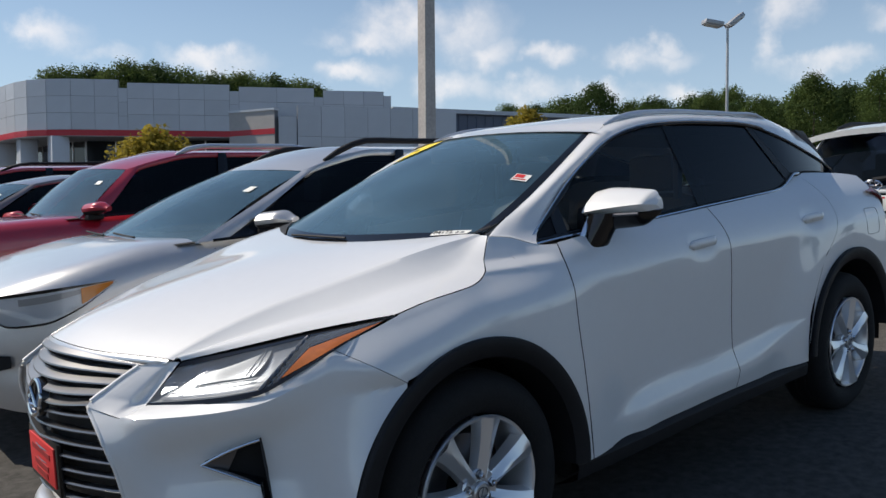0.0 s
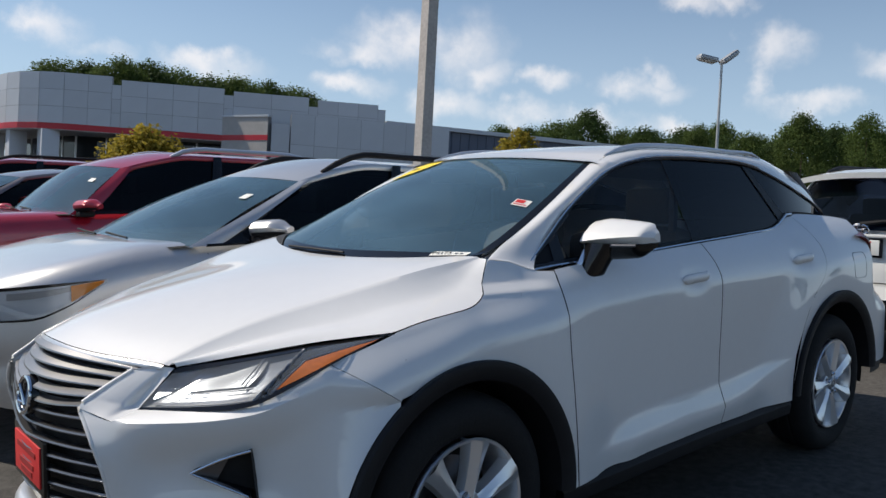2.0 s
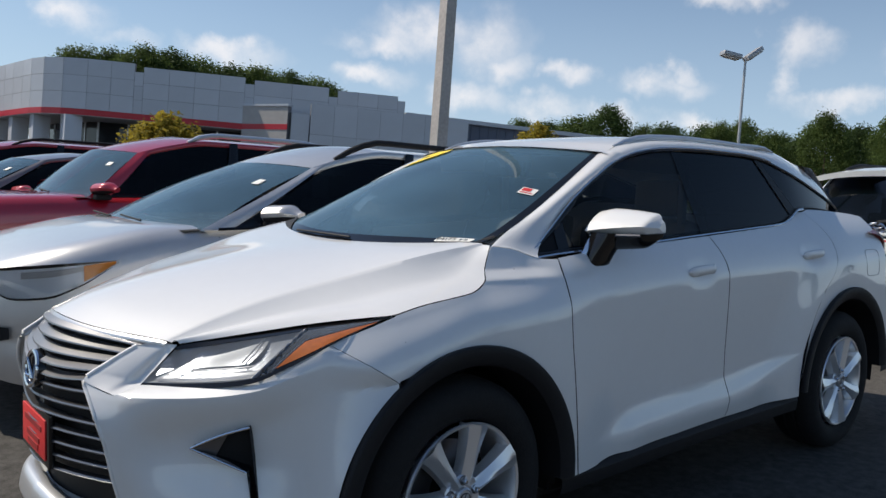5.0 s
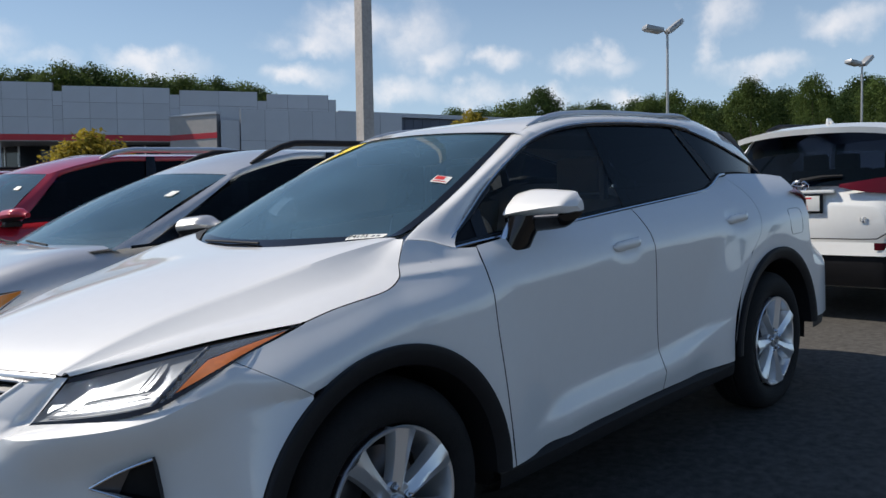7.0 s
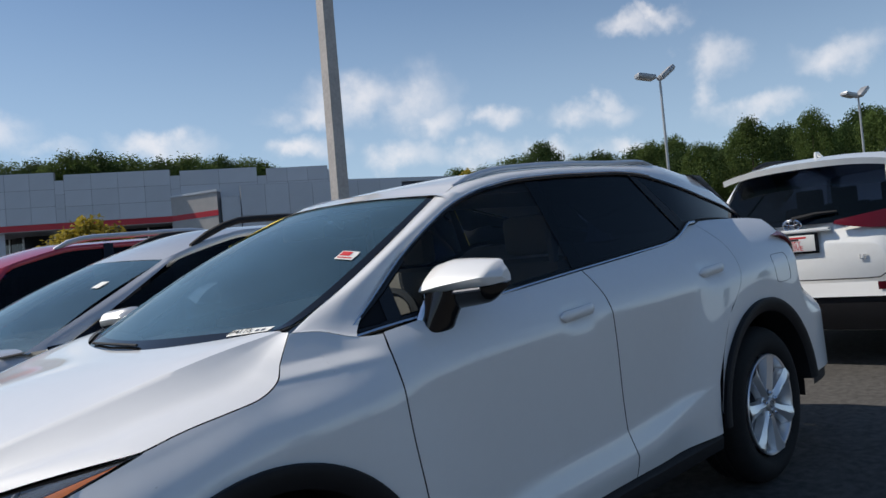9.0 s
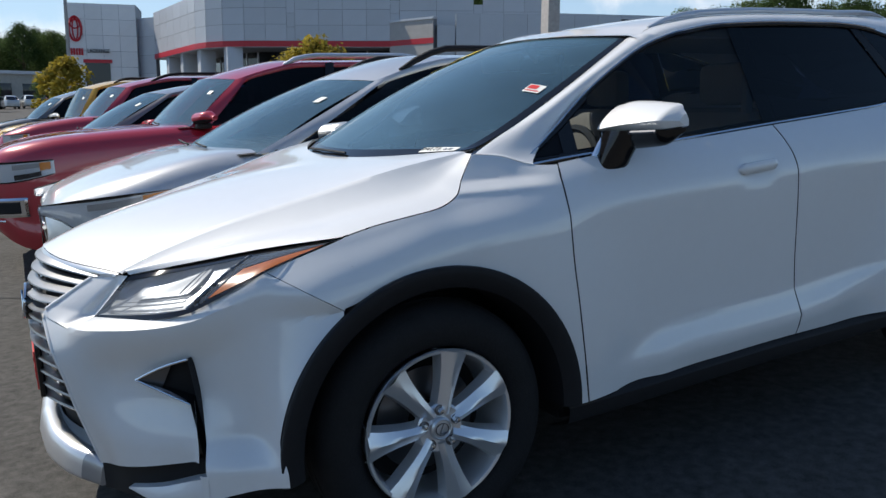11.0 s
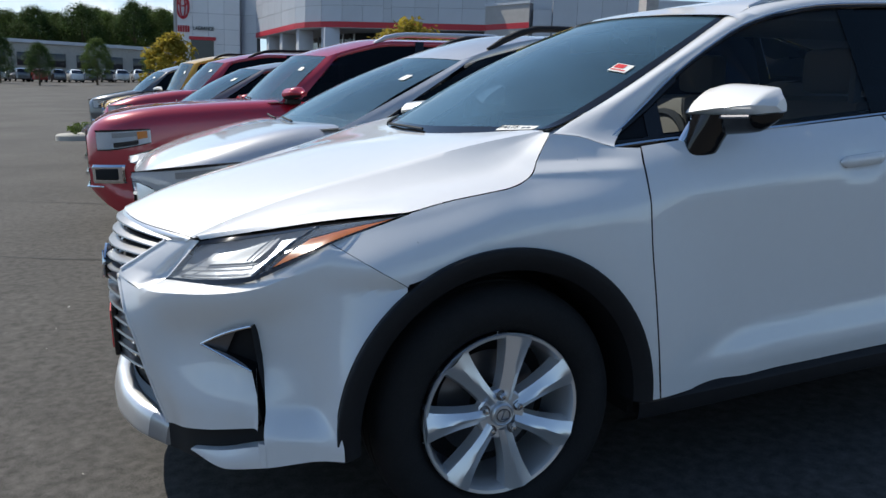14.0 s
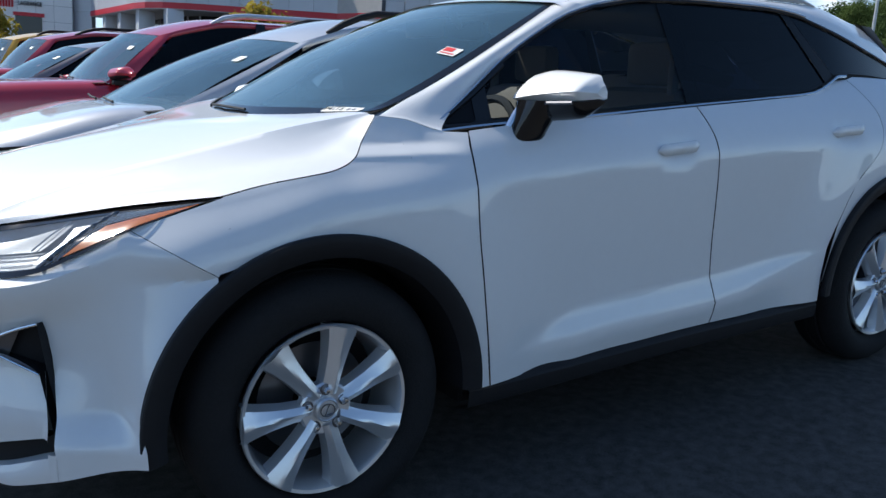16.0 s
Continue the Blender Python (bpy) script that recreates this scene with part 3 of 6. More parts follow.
            x = mix(xl, spl(door_f, z) - 0.003, u)
            z = mix(0.335, fender_top(x), v)
        return (x, side_y(x, z), z)
    bm = bmesh.new()
    sheet(bm, fender_a, 140, 110)
    sheet(bm, fender_b, 30, 110)
    bmesh.ops.remove_doubles(bm, verts=bm.verts, dist=0.0015)
    both("front_fender", bm, PEARL)
    bm = bmesh.new()
    door_panel(bm, lambda z: spl(door_f, z) + 0.003, lambda z: spl(door_m, z) - 0.003, lambda x: 0.335 + 0.03 * ease(0.6, 1.6, x), belt, 64)
    front_door, far_front_door = both("front_door", bm, PEARL)
    bm = bmesh.new()
    door_panel(bm, lambda z: spl(door_m, z) + 0.003, lambda z: rear_cut(z) - 0.0012, lambda x: 0.365, belt, 56)
    rear_door, far_rear_door = both("rear_door", bm, PEARL)
    bm = bmesh.new()

    def quarter(u, v):
        z = 0.9
        for _ in range(12):
            x = mix(rear_cut(z) + 0.0012, 3.83, u)
            lo = low_r(x) if x < 3.3 else mix(low_r(3.3), 0.42, ease(3.30, 3.32, x))
            z = mix(lo, belt(x), v)
        return (x, side_y(min(x, 3.83), z) + 0.95 * max(0, x - 3.28) ** 1.3 * ease(0.70, 1.02, z), z)
    sheet(bm, quarter, 60, 30)
    quarter_near, quarter_far = both("rear_quarter", bm, PEARL)
    # fuel flap: a fine rounded groove
    bm = bmesh.new()
    flap = []
    for k in range(41):
        a = 6.2832 * k / 40
        c, q = math.cos(a), math.sin(a)
        x, z = 3.085 + 0.095 * math.copysign(abs(c) ** 0.35, c), 1.015 + 0.072 * math.copysign(abs(q) ** 0.35, q)
        flap.append((x, side_y(x, z) + 0.95 * max(0, x - 3.28) ** 1.3 * ease(0.70, 1.02, z), z))
    tube(bm, flap, 0.0018, 5)
    part("fuel_flap_groove", bm, SMOKE, quarter_near)

    # arch cladding, rolled inward, and sill
    for k, hx in enumerate(HUBS):
        bm = bmesh.new()
        a0, a1 = (radians(4), radians(178)) if k else (radians(-3), radians(184))

        def lip(u, v):
            w = mix(a0, a1, u)
            r = spl([(0, ARCH[k] + 0.002), (0.12, ARCH[k] + 0.004), (0.3, ARCH[k] - 0.01), (0.8, ARCH[k] - 0.062), (1.0, ARCH[k] - 0.075)], v)
            y = spl([(0, 0.010), (0.12, -0.008), (0.3, -0.014), (0.8, 0.004), (1.0, 0.16)], v)
            return (hx + r * math.cos(w), y, 0.37 + r * math.sin(w))
        sheet(bm, lip, 48, 10)
        both("arch_cladding", bm, BLACK_PLASTIC, label="black plastic wheel arch trim", out=(hx, 0.3, 0.37))
        bm = bmesh.new()
        spun(bm, [(0.06, ARCH[k] - 0.02), (0.45, ARCH[k] - 0.03), (0.46, 0.02)], 40, (hx, 0, 0.37))
        bmesh.ops.bisect_plane(bm, geom=bm.verts[:] + bm.edges[:] + bm.faces[:], plane_co=(0, 0, 0.30), plane_no=(0, 0, -1), clear_outer=True)
        both("wheel_well", bm, CAVITY, out=(hx, -3, 0.37))
    bm = bmesh.new()

    def sill(u, v):
        x = mix(0.475, 2.285, u)
        z = mix(0.375, 0.235, v) - 0.02 * ease(1.6, 0.5, x)
        y = spl([(0, 0.075), (0.2, 0.028), (0.6, 0.035), (1.0, 0.16)], v)
        return (x, y, z)
    sheet(bm, sill, 24, 8)
    both("side_sill", bm, BLACK_PLASTIC, label="black plastic sill trim")

    # greenhouse
    def ws_high(v):
        w = abs(2 * v - 1)
        return Vector((mix(0.925, 1.035, w ** 2.4), mix(0.385, W - 0.385, v), mix(1.552, 1.526, w ** 2)))

    def windshield(u, v, off=0.0):
        a, b = ws_low(v), ws_high(v)
        p = a.lerp(b, u)
        w = abs(2 * v - 1)
        bow = 0.035 * math.sin(math.pi * u) * (1 - w ** 3)
        sag = w ** 5 * math.sin(math.pi * min(max(u, 0), 1) ** 0.6)
        return Vector((p.x - 0.5 * (bow + off), p.y - math.copysign(0.018, 0.5 - v) * sag, p.z + 0.85 * (bow + off) - 0.025 * sag))
    bm = bmesh.new()
    sheet(bm, windshield, 20, 30)
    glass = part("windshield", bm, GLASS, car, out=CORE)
    glass.visible_shadow = False
    bm = bmesh.new()
    sheet(bm, lambda u, v: windshield(mix(-0.05, 0.0, u), v, -0.004), 3, 30)
    part("cowl_panel", bm, CAVITY, car, out=CORE)

    def win_top(x):
        return spl([(0.43, 1.112), (0.56, 1.200), (0.72, 1.318), (0.86, 1.402), (1.03, 1.480), (1.22, 1.530), (1.45, 1.560), (1.8, 1.571), (2.1, 1.570), (2.3, 1.558), (2.56, 1.502), (2.94, 1.412), (3.28, 1.345), (3.54, 1.292)], x)

    # A pillar and roof side rail in paint: from the glass edge over to the side windows
    def roof_edge(x):
        """y, z of the gutter above the side windows."""
        z = win_top(x) + 0.048
        return glass_y(x, z) + 0.046, z

    def pillar(u, v):
        x = mix(0.215, 1.06, u)
        w = windshield(u * 1.0, 0.0)
        lx = mix(0.41, 1.12, u)
        lz = win_top(lx) + 0.012
        low = Vector((lx, glass_y(lx, lz) - 0.004, lz))
        p = w.lerp(low, v)
        out = Vector((-0.35, -0.75, 0.5)) * 0.022 * math.sin(math.pi * v) * ease(0.0, 0.35, u)
        xf = mix(0.225, 0.44, v)
        zf = fender_top(xf)
        foot = Vector((xf, side_y(xf, zf) - 0.001, zf + 0.001))
        return (p + out).lerp(foot, 1 - ease(0.0, 0.22, u))
    bm = bmesh.new()
    sheet(bm, pillar, 24, 8)
    both("a_pillar", bm, PEARL)

    def roof_z(x):
        return spl([(0.925, 1.558), (1.1, 1.592), (1.5, 1.636), (1.9, 1.652), (2.4, 1.646), (2.9, 1.615), (3.35, 1.57)], x)

    def roof(u, v):
        w = abs(2 * v - 1)
        x = mix(mix(0.918, 1.028, w ** 2.4), 3.10, u)
        xx = max(x, 1.04)
        ye, ze = roof_edge(xx) if xx < 3.1 else roof_edge(3.1)
        ze = ze if xx < 2.2 else spl([(2.2, roof_edge(2.2)[1]), (2.54, 1.620), (3.08, 1.553), (3.36, 1.520)], xx)
        ye = ye if xx < 2.2 else mix(roof_edge(2.2)[0], 0.50, ease(2.2, 3.4, xx))
        y = mix(MID, ye, w)
        z = mix(roof_z(x), ze, w ** 3.2)
        if u < 0.05:
            e = ws_high(v)
            z = mix(e.z + 0.004, z, u / 0.05)
        return (x, y if v < 0.5 else W - y, z)
    bm = bmesh.new()
    sheet(bm, roof, 40, 40)
    part("roof", bm, PEARL, car, out=CORE)
    bm = bmesh.new()
    sheet(bm, lambda u, v: (mix(1.62, 2.12, u), mix(0.60, W - 0.60, v), roof_z(mix(1.62, 2.12, u)) + 0.003 - 0.035 * abs(2 * v - 1) ** 3), 10, 10)
    part("sunroof", bm, GLOSS_BLACK, car, "dark glass sunroof panel")

    # painted band above the side windows, then down the rear pillar
    def rail_band(u, v):
        x = mix(1.02, 3.49, u)
        z0 = win_top(x) + 0.010
        top = Vector(roof(min((max(x, 1.05) - 1.028) / 2.072, 1), 0.0))
        if x > 3.10:
            top = top.lerp(Vector((3.49, glass_y(3.49, z0), z0 + 0.004)), (x - 3.10) / 0.39)
        p = Vector((x, glass_y(x, z0) - 0.006, z0)).lerp(Vector((x, top.y, top.z)), v)
        return p + Vector((0, -0.012, 0.006)) * math.sin(math.pi * v) * min(1, (3.49 - x) / 0.3)
    bm = bmesh.new()
    sheet(bm, rail_band, 40, 6)
    both("roof_side", bm, PEARL)

    # side glass
    def window(x0, x1, low, high, off=0.0, nu=20, nv=10, lean=0.0, lean1=0.0):
        bm = bmesh.new()

        def at(u, v):
            z = mix(1.15, 1.5, v)
            for _ in range(6):
                x = mix(x0 + lean * (z - 1.2), x1 + lean1 * (z - 1.2), u)
                z = mix(low(x), high(x), v)
            return (x, glass_y(x, z) + off, z)
        sheet(bm, at, nu, nv)
        return bm
    wl_ = lambda x: belt(x) + 0.012
    wt_ = lambda x: max(win_top(x) - 0.006, belt(x) + 0.013)
    a, b = both("front_side_window", window(0.64, 1.53, wl_, wt_, 0.004, lean=0.0, lean1=-0.10), TINT_FRONT)
    for g in (a, b):
        g.visible_shadow = False
    both("corner_panel", window(0.475, 0.60, wl_, wt_, 0.004, nu=8), PILLAR)
    both("rear_side_window", window(1.605, 2.50, wl_, wt_, 0.004, lean=-0.10, lean1=-0.70), TINT)
    both("window_divider", window(0.59, 0.645, wl_, wt_, 0.0, nu=2), GLOSS_BLACK)
    both("b_pillar", window(1.525, 1.61, wl_, wt_, 0.0, nu=3, lean=-0.10, lean1=-0.10), TINT)
    both("c_pillar", window(2.495, 2.60, wl_, wt_, -0.002, nu=4, lean=-0.70, lean1=-0.85), PILLAR)
    both("quarter_window", window(2.605, 3.48, wl_, wt_, -0.001, nu=14, lean=-0.85, lean1=0.0), TINT)

    # dark seals that close the windows' foot and the windscreen's lower corners
    both("window_seal", window(0.44, 3.46, lambda x: belt(x) - 0.012, lambda x: belt(x) + 0.022, 0.007, nu=60, nv=2), CAVITY)
    bm = bmesh.new()
    sheet(bm, lambda u, v: windshield(0.30 * u, 0.004).lerp(Vector(pillar(0.30 * u, 0.06)), v) + Vector((0.003, 0.003, -0.003)), 12, 3)
    both("screen_corner", bm, GLOSS_BLACK)
    bm = bmesh.new()
    nose_of = [(0.70, belt(0.70) + 0.010), (0.56, belt(0.56) + 0.010), (0.475, belt(0.475) + 0.014), (0.452, belt(0.452) + 0.028), (0.475, win_top(0.475) + 0.004), (0.60, win_top(0.60) - 0.006), (0.72, win_top(0.72) - 0.006)]
    tube(bm, [(x, glass_y(x, z) - 0.004, z) for x, z in nose_of], 0.010, 8)
    both("window_corner_seal", bm, GLOSS_BLACK)
    # bright and black trim round the windows
    line = [(x, glass_y(x, belt(x)) - 0.010, belt(x) + 0.004) for x in [0.43 + 0.07 * i for i in range(32)]]
    bm = bmesh.new()
    tube(bm, line, 0.0065, 6)
    both("belt_moulding", bm, CHROME, label="bright chrome moulding")
    top = [(x, glass_y(x, win_top(x)) - 0.006, win_top(x) + 0.002) for x in [0.425 + 0.06 * i for i in range(51)]]
    bm = bmesh.new()
    tube(bm, top, 0.0065, 6)
    both("window_surround", bm, GLOSS_BLACK)
    bm = bmesh.new()
    tube(bm, [(p[0] - 0.004, p[1] - 0.004, p[2] + 0.009) for p in top[:34]], 0.004, 6)
    both("upper_moulding", bm, CHROME, label="bright chrome moulding")

    # tailgate, rear glass, rear bumper, tail lamps
    def tail(u, v):
        w = abs(2 * u - 1)
        z = mix(0.42, 1.25, v)
        x = 3.86 - 0.10 * w ** 3 + 0.03 * math.sin(math.pi * (z - 0.42) / 0.5) - 0.06 * ease(0.8, 1.25, z)
        return (x, mix(0.46, W - 0.46, u), z)
    bm = bmesh.new()
    sheet(bm, tail, 24, 16)
    part("tailgate", bm, PEARL, car, out=CORE)
    bm = bmesh.new()
    sheet(bm, lambda u, v: (mix(3.80, 3.105, v) - 0.10 * abs(2 * u - 1) ** 2 * (1 - v), mix(mix(0.46, 0.42, v), W - mix(0.46, 0.42, v), u), mix(1.24, 1.590, v) - 0.045 * abs(2 * u - 1) ** 3 * v), 16, 10)
    part("rear_window", bm, TINT, car, out=CORE)
    bm = bmesh.new()
    sheet(bm, lambda u, v: (mix(2.98, 3.15, v), mix(0.52, W - 0.52, u), mix(1.606, 1.598, v) - 0.035 * abs(2 * u - 1) ** 3), 16, 6)
    sheet(bm, lambda u, v: (3.15 - 0.03 * v, mix(0.52, W - 0.52, u), 1.598 - 0.022 * v - 0.035 * abs(2 * u - 1) ** 3), 16, 3)
    part("roof_spoiler", bm, PEARL, car)
    bm = bmesh.new()
    sheet(bm, lambda u, v: (mix(3.34, 3.84, u), side_y(mix(3.34, 3.84, u), 0.5) + 0.02, mix(0.35, 0.45, v)), 14, 4)
    both("rear_bumper_trim", bm, BLACK_PLASTIC)
    bm = bmesh.new()

    def tail_lamp(u, v):
        x = mix(3.17, 3.80, u)
        lo, hi = mix(1.172, 0.985, ease(0, 0.6, u)), mix(1.182, 1.225, ease(0, 0.5, u))
        z = mix(lo, hi, v)
        return (x, side_y(x, z) + 0.95 * max(0, x - 3.28) ** 1.3 * ease(0.70, 1.02, z) - 0.006 - 0.022 * math.sin(math.pi * v), z)
    sheet(bm, tail_lamp, 14, 6)
    both("tail_lamp", bm, RED_LENS, label="dark red tail lamp")

    # headlamp: a silver bowl behind a clear lens, amber marker at its rear
    def lamp(u, v, inset):
        a, b = Vector(light_low(u)), Vector(light_high(u))
        p = a.lerp(b, v)
        return p + Vector((0.5, 0.8, 0.0)).normalized() * inset + Vector((-0.4, -0.75, 0.3)) * 0.03 * math.sin(math.pi * v) * math.sin(math.pi * min(u * 1.1, 1))
    bm = bmesh.new()
    sheet(bm, lambda u, v: lamp(u, v, -0.004), 30, 10)
    near, far = both("headlight", bm, LENS, label="clear headlight with bright reflector and amber marker")
    near.visible_shadow = far.visible_shadow = False
    for host, mirror in ((near, False), (far, True)):
        def add(name, bm, mat):
            b = flipped(bm, W) if mirror else bm
            part(name, b, mat, host, out=CORE)
        bm = bmesh.new()
        sheet(bm, lambda u, v: lamp(u, v, 0.040 * math.sin(math.pi * min(1, v * 1.0)) ** 0.5 + 0.004), 36, 14)
        add("lamp_housing", bm, LAMP_BOWL)
        bm = bmesh.new()
        for v0, v1, d in ((0.07, 0.12, 0.006), (0.17, 0.20, 0.012), (0.25, 0.27, 0.018)):
            sheet(bm, lambda u, v: lamp(mix(0.05 + 0.25 * v0, 0.47, u), mix(v0, v1, v), d), 20, 2)
        sheet(bm, lambda u, v: lamp(mix(0.05, 0.20, v) + mix(0.0, 0.035 * (1 - v), u), mix(0.10, 0.62, v), 0.008), 3, 10)
        add("light_guide", bm, LAMP_SILVER)
        bm = bmesh.new()
        sheet(bm, lambda u, v: lamp(0.31 + 0.15 * (2 * u - 1) * math.cos(0.5 * (2 * v - 1)), 0.30 + 0.56 * v, 0.024 + 0.020 * math.sin(math.pi * u) * math.sin(math.pi * v)), 14, 12)
        add("reflector_bowl", bm, LAMP_BOWL)
        bm = bmesh.new()
        for u0 in (0.405,):
            tube(bm, [lamp(u0 + 0.02 * t, t, 0.012) for t in (0.34, 0.6, 0.86)], 0.0022, 5)
        add("lamp_fin", bm, LAMP_SILVER)
        bm = bmesh.new()
        sheet(bm, lambda u, v: lamp(mix(mix(0.485, 0.60, v), 1.0, u), v, 0.003), 16, 8)
        add("lamp_tail", bm, GLOSS_BLACK)
        bm = bmesh.new()
        tube(bm, [lamp(0.497 + 0.115 * t, t, -0.001 - 0.004 * (k % 2)) for k, t in enumerate([0.05 + 0.04 * q for q in range(23)])], [0.003 + 0.004 * (q % 3 == 0) for q in range(23)], 5)
        add("lamp_jewel", bm, SMOKE)
        bm = bmesh.new()
        sheet(bm, lambda u, v: lamp(mix(mix(0.565, 0.635, v), 0.94, u), mix(0.10, mix(0.56, 0.46, u), v), -0.0075), 14, 4)
        add("amber_marker", bm, AMBER)
        bm = bmesh.new()
        tube(bm, [lamp(0.485 + 0.115 * t, t, -0.003) for t in (0.05, 0.3, 0.6, 0.9)], 0.0028, 5)
        tube(bm, [lamp(mix(0.635, 0.94, t), mix(0.60, 0.50, t), -0.0075) for t in (0, 0.3, 0.6, 1.0)], 0.0022, 5)
        tube(bm, [lamp(0.555 + 0.075 * t, 0.10 + 0.48 * t, -0.0075) for t in (0, 0.5, 1.0)], 0.0022, 5)
        add("lamp_divider", bm, LAMP_SILVER)
        bm = bmesh.new()
        sheet(bm, lambda u, v: lamp(u, mix(0.90, 1.04, v), -0.007), 30, 2)
        sheet(bm, lambda u, v: lamp(u, mix(-0.05, 0.05, v), -0.007), 30, 2)
        add("lamp_rim", bm, GLOSS_BLACK)

    # grille: dark hollow, louvred upper slats, thin lower bars
    def mouth(u, z, back=0.0):
        """The grille's face from its edge (u = 0) to the middle (u = 1)."""
        x, y = spindle(z)
        xc = spl([(0.30, -1.020), (0.6, -1.032), (0.78, -1.022), (0.87, -0.992), (0.92, -0.970)], z)
        return Vector((mix(x + 0.030, xc, math.sin(u * math.pi / 2)) + back, mix(y, MID, u), z))
    bm = bmesh.new()
    sheet(bm, lambda u, v: mouth(u, mix(0.30, 0.872, v), 0.05) + Vector((0, 0, 0.03 * u * v)), 14, 20)
    grille, g2 = both("grille", bm, CAVITY, label="black spindle grille with silver slats")
    for i in range(12):
        high = i < 5
        ze, zm = (0.868 - 0.0225 * i, 0.893 - 0.0375 * i) if high else (0.742 - 0.0425 * (i - 5), 0.702 - 0.0425 * (i - 5))
        prof = [(0.018, 0.0085), (-0.010, -0.004), (-0.012, -0.008), (-0.008, -0.0105), (0.018, -0.006), (0.018, 0.0085)] if high else [(0.020, 0.005), (-0.006, 0.0045), (-0.010, 0.0), (-0.006, -0.0045), (0.020, -0.006), (0.020, 0.005)]
        bm = bmesh.new()

        def slat(u, v):
            z = mix(ze, zm, math.sin(u * math.pi / 2) if high else u ** 0.8)
            dx, dz = prof[round(v * 5)]
            p = mouth(u, z)
            k = 1.0 if not high else mix(0.75, 1.25, u)
            return (p.x + dx, p.y, z + dz * k)
        sheet(bm, slat, 20, 5)
        b2 = flipped(bm, W)
        part("slat", bm, SLAT if high else SMOKE, grille, sharp=30)
        part("slat", b2, SLAT if high else SMOKE, g2, sharp=30)
    bm = bmesh.new()
    sheet(bm, lambda u, v: mix(Vector(hood(0.0, 0.5 - 0.33 * u)), Vector(hood(0.0, 0.5 - 0.33 * u)) + Vector((-0.010, 0, -0.026 * (1 - 0.5 * u))), v) + Vector((-0.004 * math.sin(math.pi * v), 0, -0.003)), 24, 4)
    both("grille_top_strip", bm, SATIN)
    bm = bmesh.new()
    bmesh.ops.create_cone(bm, segments=36, radius1=0.078, radius2=0.070, depth=0.02, cap_ends=True, matrix=pose(-1.030, MID, 0.738, 0, -82, 0) @ Matrix.Diagonal((0.82, 1, 1, 1)))
    badge = part("badge", bm, GLOSS_BLACK, car, "chrome ringed oval badge")
    bm = bmesh.new()
    ring = [(-1.042 + 0.062 * 0.14 * math.sin(a) * 1.0, MID + 0.066 * math.cos(a), 0.738 + 0.054 * math.sin(a)) for a in [6.2832 * i / 32 for i in range(33)]]
    tube(bm, ring, 0.0065, 6)
    tube(bm, [(-1.044, MID + 0.03, 0.768), (-1.046, MID - 0.012, 0.712), (-1.046, MID + 0.045, 0.712)], 0.006, 6)
    part("badge_ring", bm, CHROME, badge)
    bm = bmesh.new()
    block(bm, (-1.034, MID - 0.165, 0.452), (-1.014, MID + 0.165, 0.622), 0.006)
    plate = part("plate_frame", bm, GLOSS_BLACK, car, "red dealer plate in a black frame")
    bm = bmesh.new()
    block(bm, (-1.039, MID - 0.140, 0.474), (-1.033, MID + 0.140, 0.600), 0.002)
    part("dealer_plate", bm, RED_INK, plate)
    for z, w in ((0.565, 0.10), (0.520, 0.075), (0.495, 0.06)):
        bm = bmesh.new()
        block(bm, (-1.0415, MID - w, z - 0.008), (-1.0385, MID + w, z + 0.008))
        part("plate_bar", bm, shader("plate_lettering", (0.30, 0.02, 0.02), 0.5), plate)

    # silver lower lip with a darker end cap, its inner shelf, splitter, winglet
    def lip_at(u, v, grow=1.0):
        x, y, z = spl([(0, -1.046, MID, 0.322), (0.35, -1.034, 0.76, 0.318), (0.7, -0.992, 0.605, 0.306), (1.0, -0.905, 0.470, 0.284)], u)
        a = 6.2832 * v
        c, q = math.cos(a), math.sin(a)
        return Vector((x + 0.026 + 0.028 * grow * math.copysign(abs(c) ** 0.5, c) + 0.014 * q, y + 0.014 * u, z + 0.042 * grow * math.copysign(abs(q) ** 0.6, q)))
    bm = bmesh.new()
    rows = sheet(bm, lambda u, v: lip_at(u * 0.86, v), 30, 20)
    both("bumper_lip", bm, SATIN, label="bright silver lower bumper lip", out=(-0.95, MID, 0.32), sharp=50)
    bm = bmesh.new()
    rows = sheet(bm, lambda u, v: lip_at(mix(0.86, 1.0, u), v, mix(0.99, 0.90, u)), 6, 20)
    bm.faces.new(rows[-1][:-1])
    both("lip_end", bm, LAMP_BOWL, label="grey end cap of the lower lip", out=(-0.9, 0.52, 0.30), sharp=50)
    bm = bmesh.new()
    sheet(bm, lambda u, v: mix(lip_at(u * 0.9, 0.18) + Vector((0.0, 0, -0.004)), mouth(1 - u, 0.33, 0.04) + Vector((0, 0, 0.03)), v), 20, 3)
    both("lip_shelf", bm, GREY_TRIM)
    bm = bmesh.new()
    sheet(bm, lambda u, v: mix(lip_at(u, 0.72) + Vector((0.01, 0.01, -0.004)), Vector((-0.66, MID, 0.25)), 0.30 * v), 24, 3)
    both("front_splitter", bm, BLACK_PLASTIC)
    bm = bmesh.new()
    sheet(bm, lambda u, v: Vector(nose(mix(0.0, 0.63, u), 0.40)) * 1.0 + Vector((0.022, 0.022, mix(skin_low(0.6 * u) - 0.40 + 0.012, -0.160 + 0.03 * u, v))), 26, 5)
    both("corner_intake", bm, CAVITY)
    bm = bmesh.new()
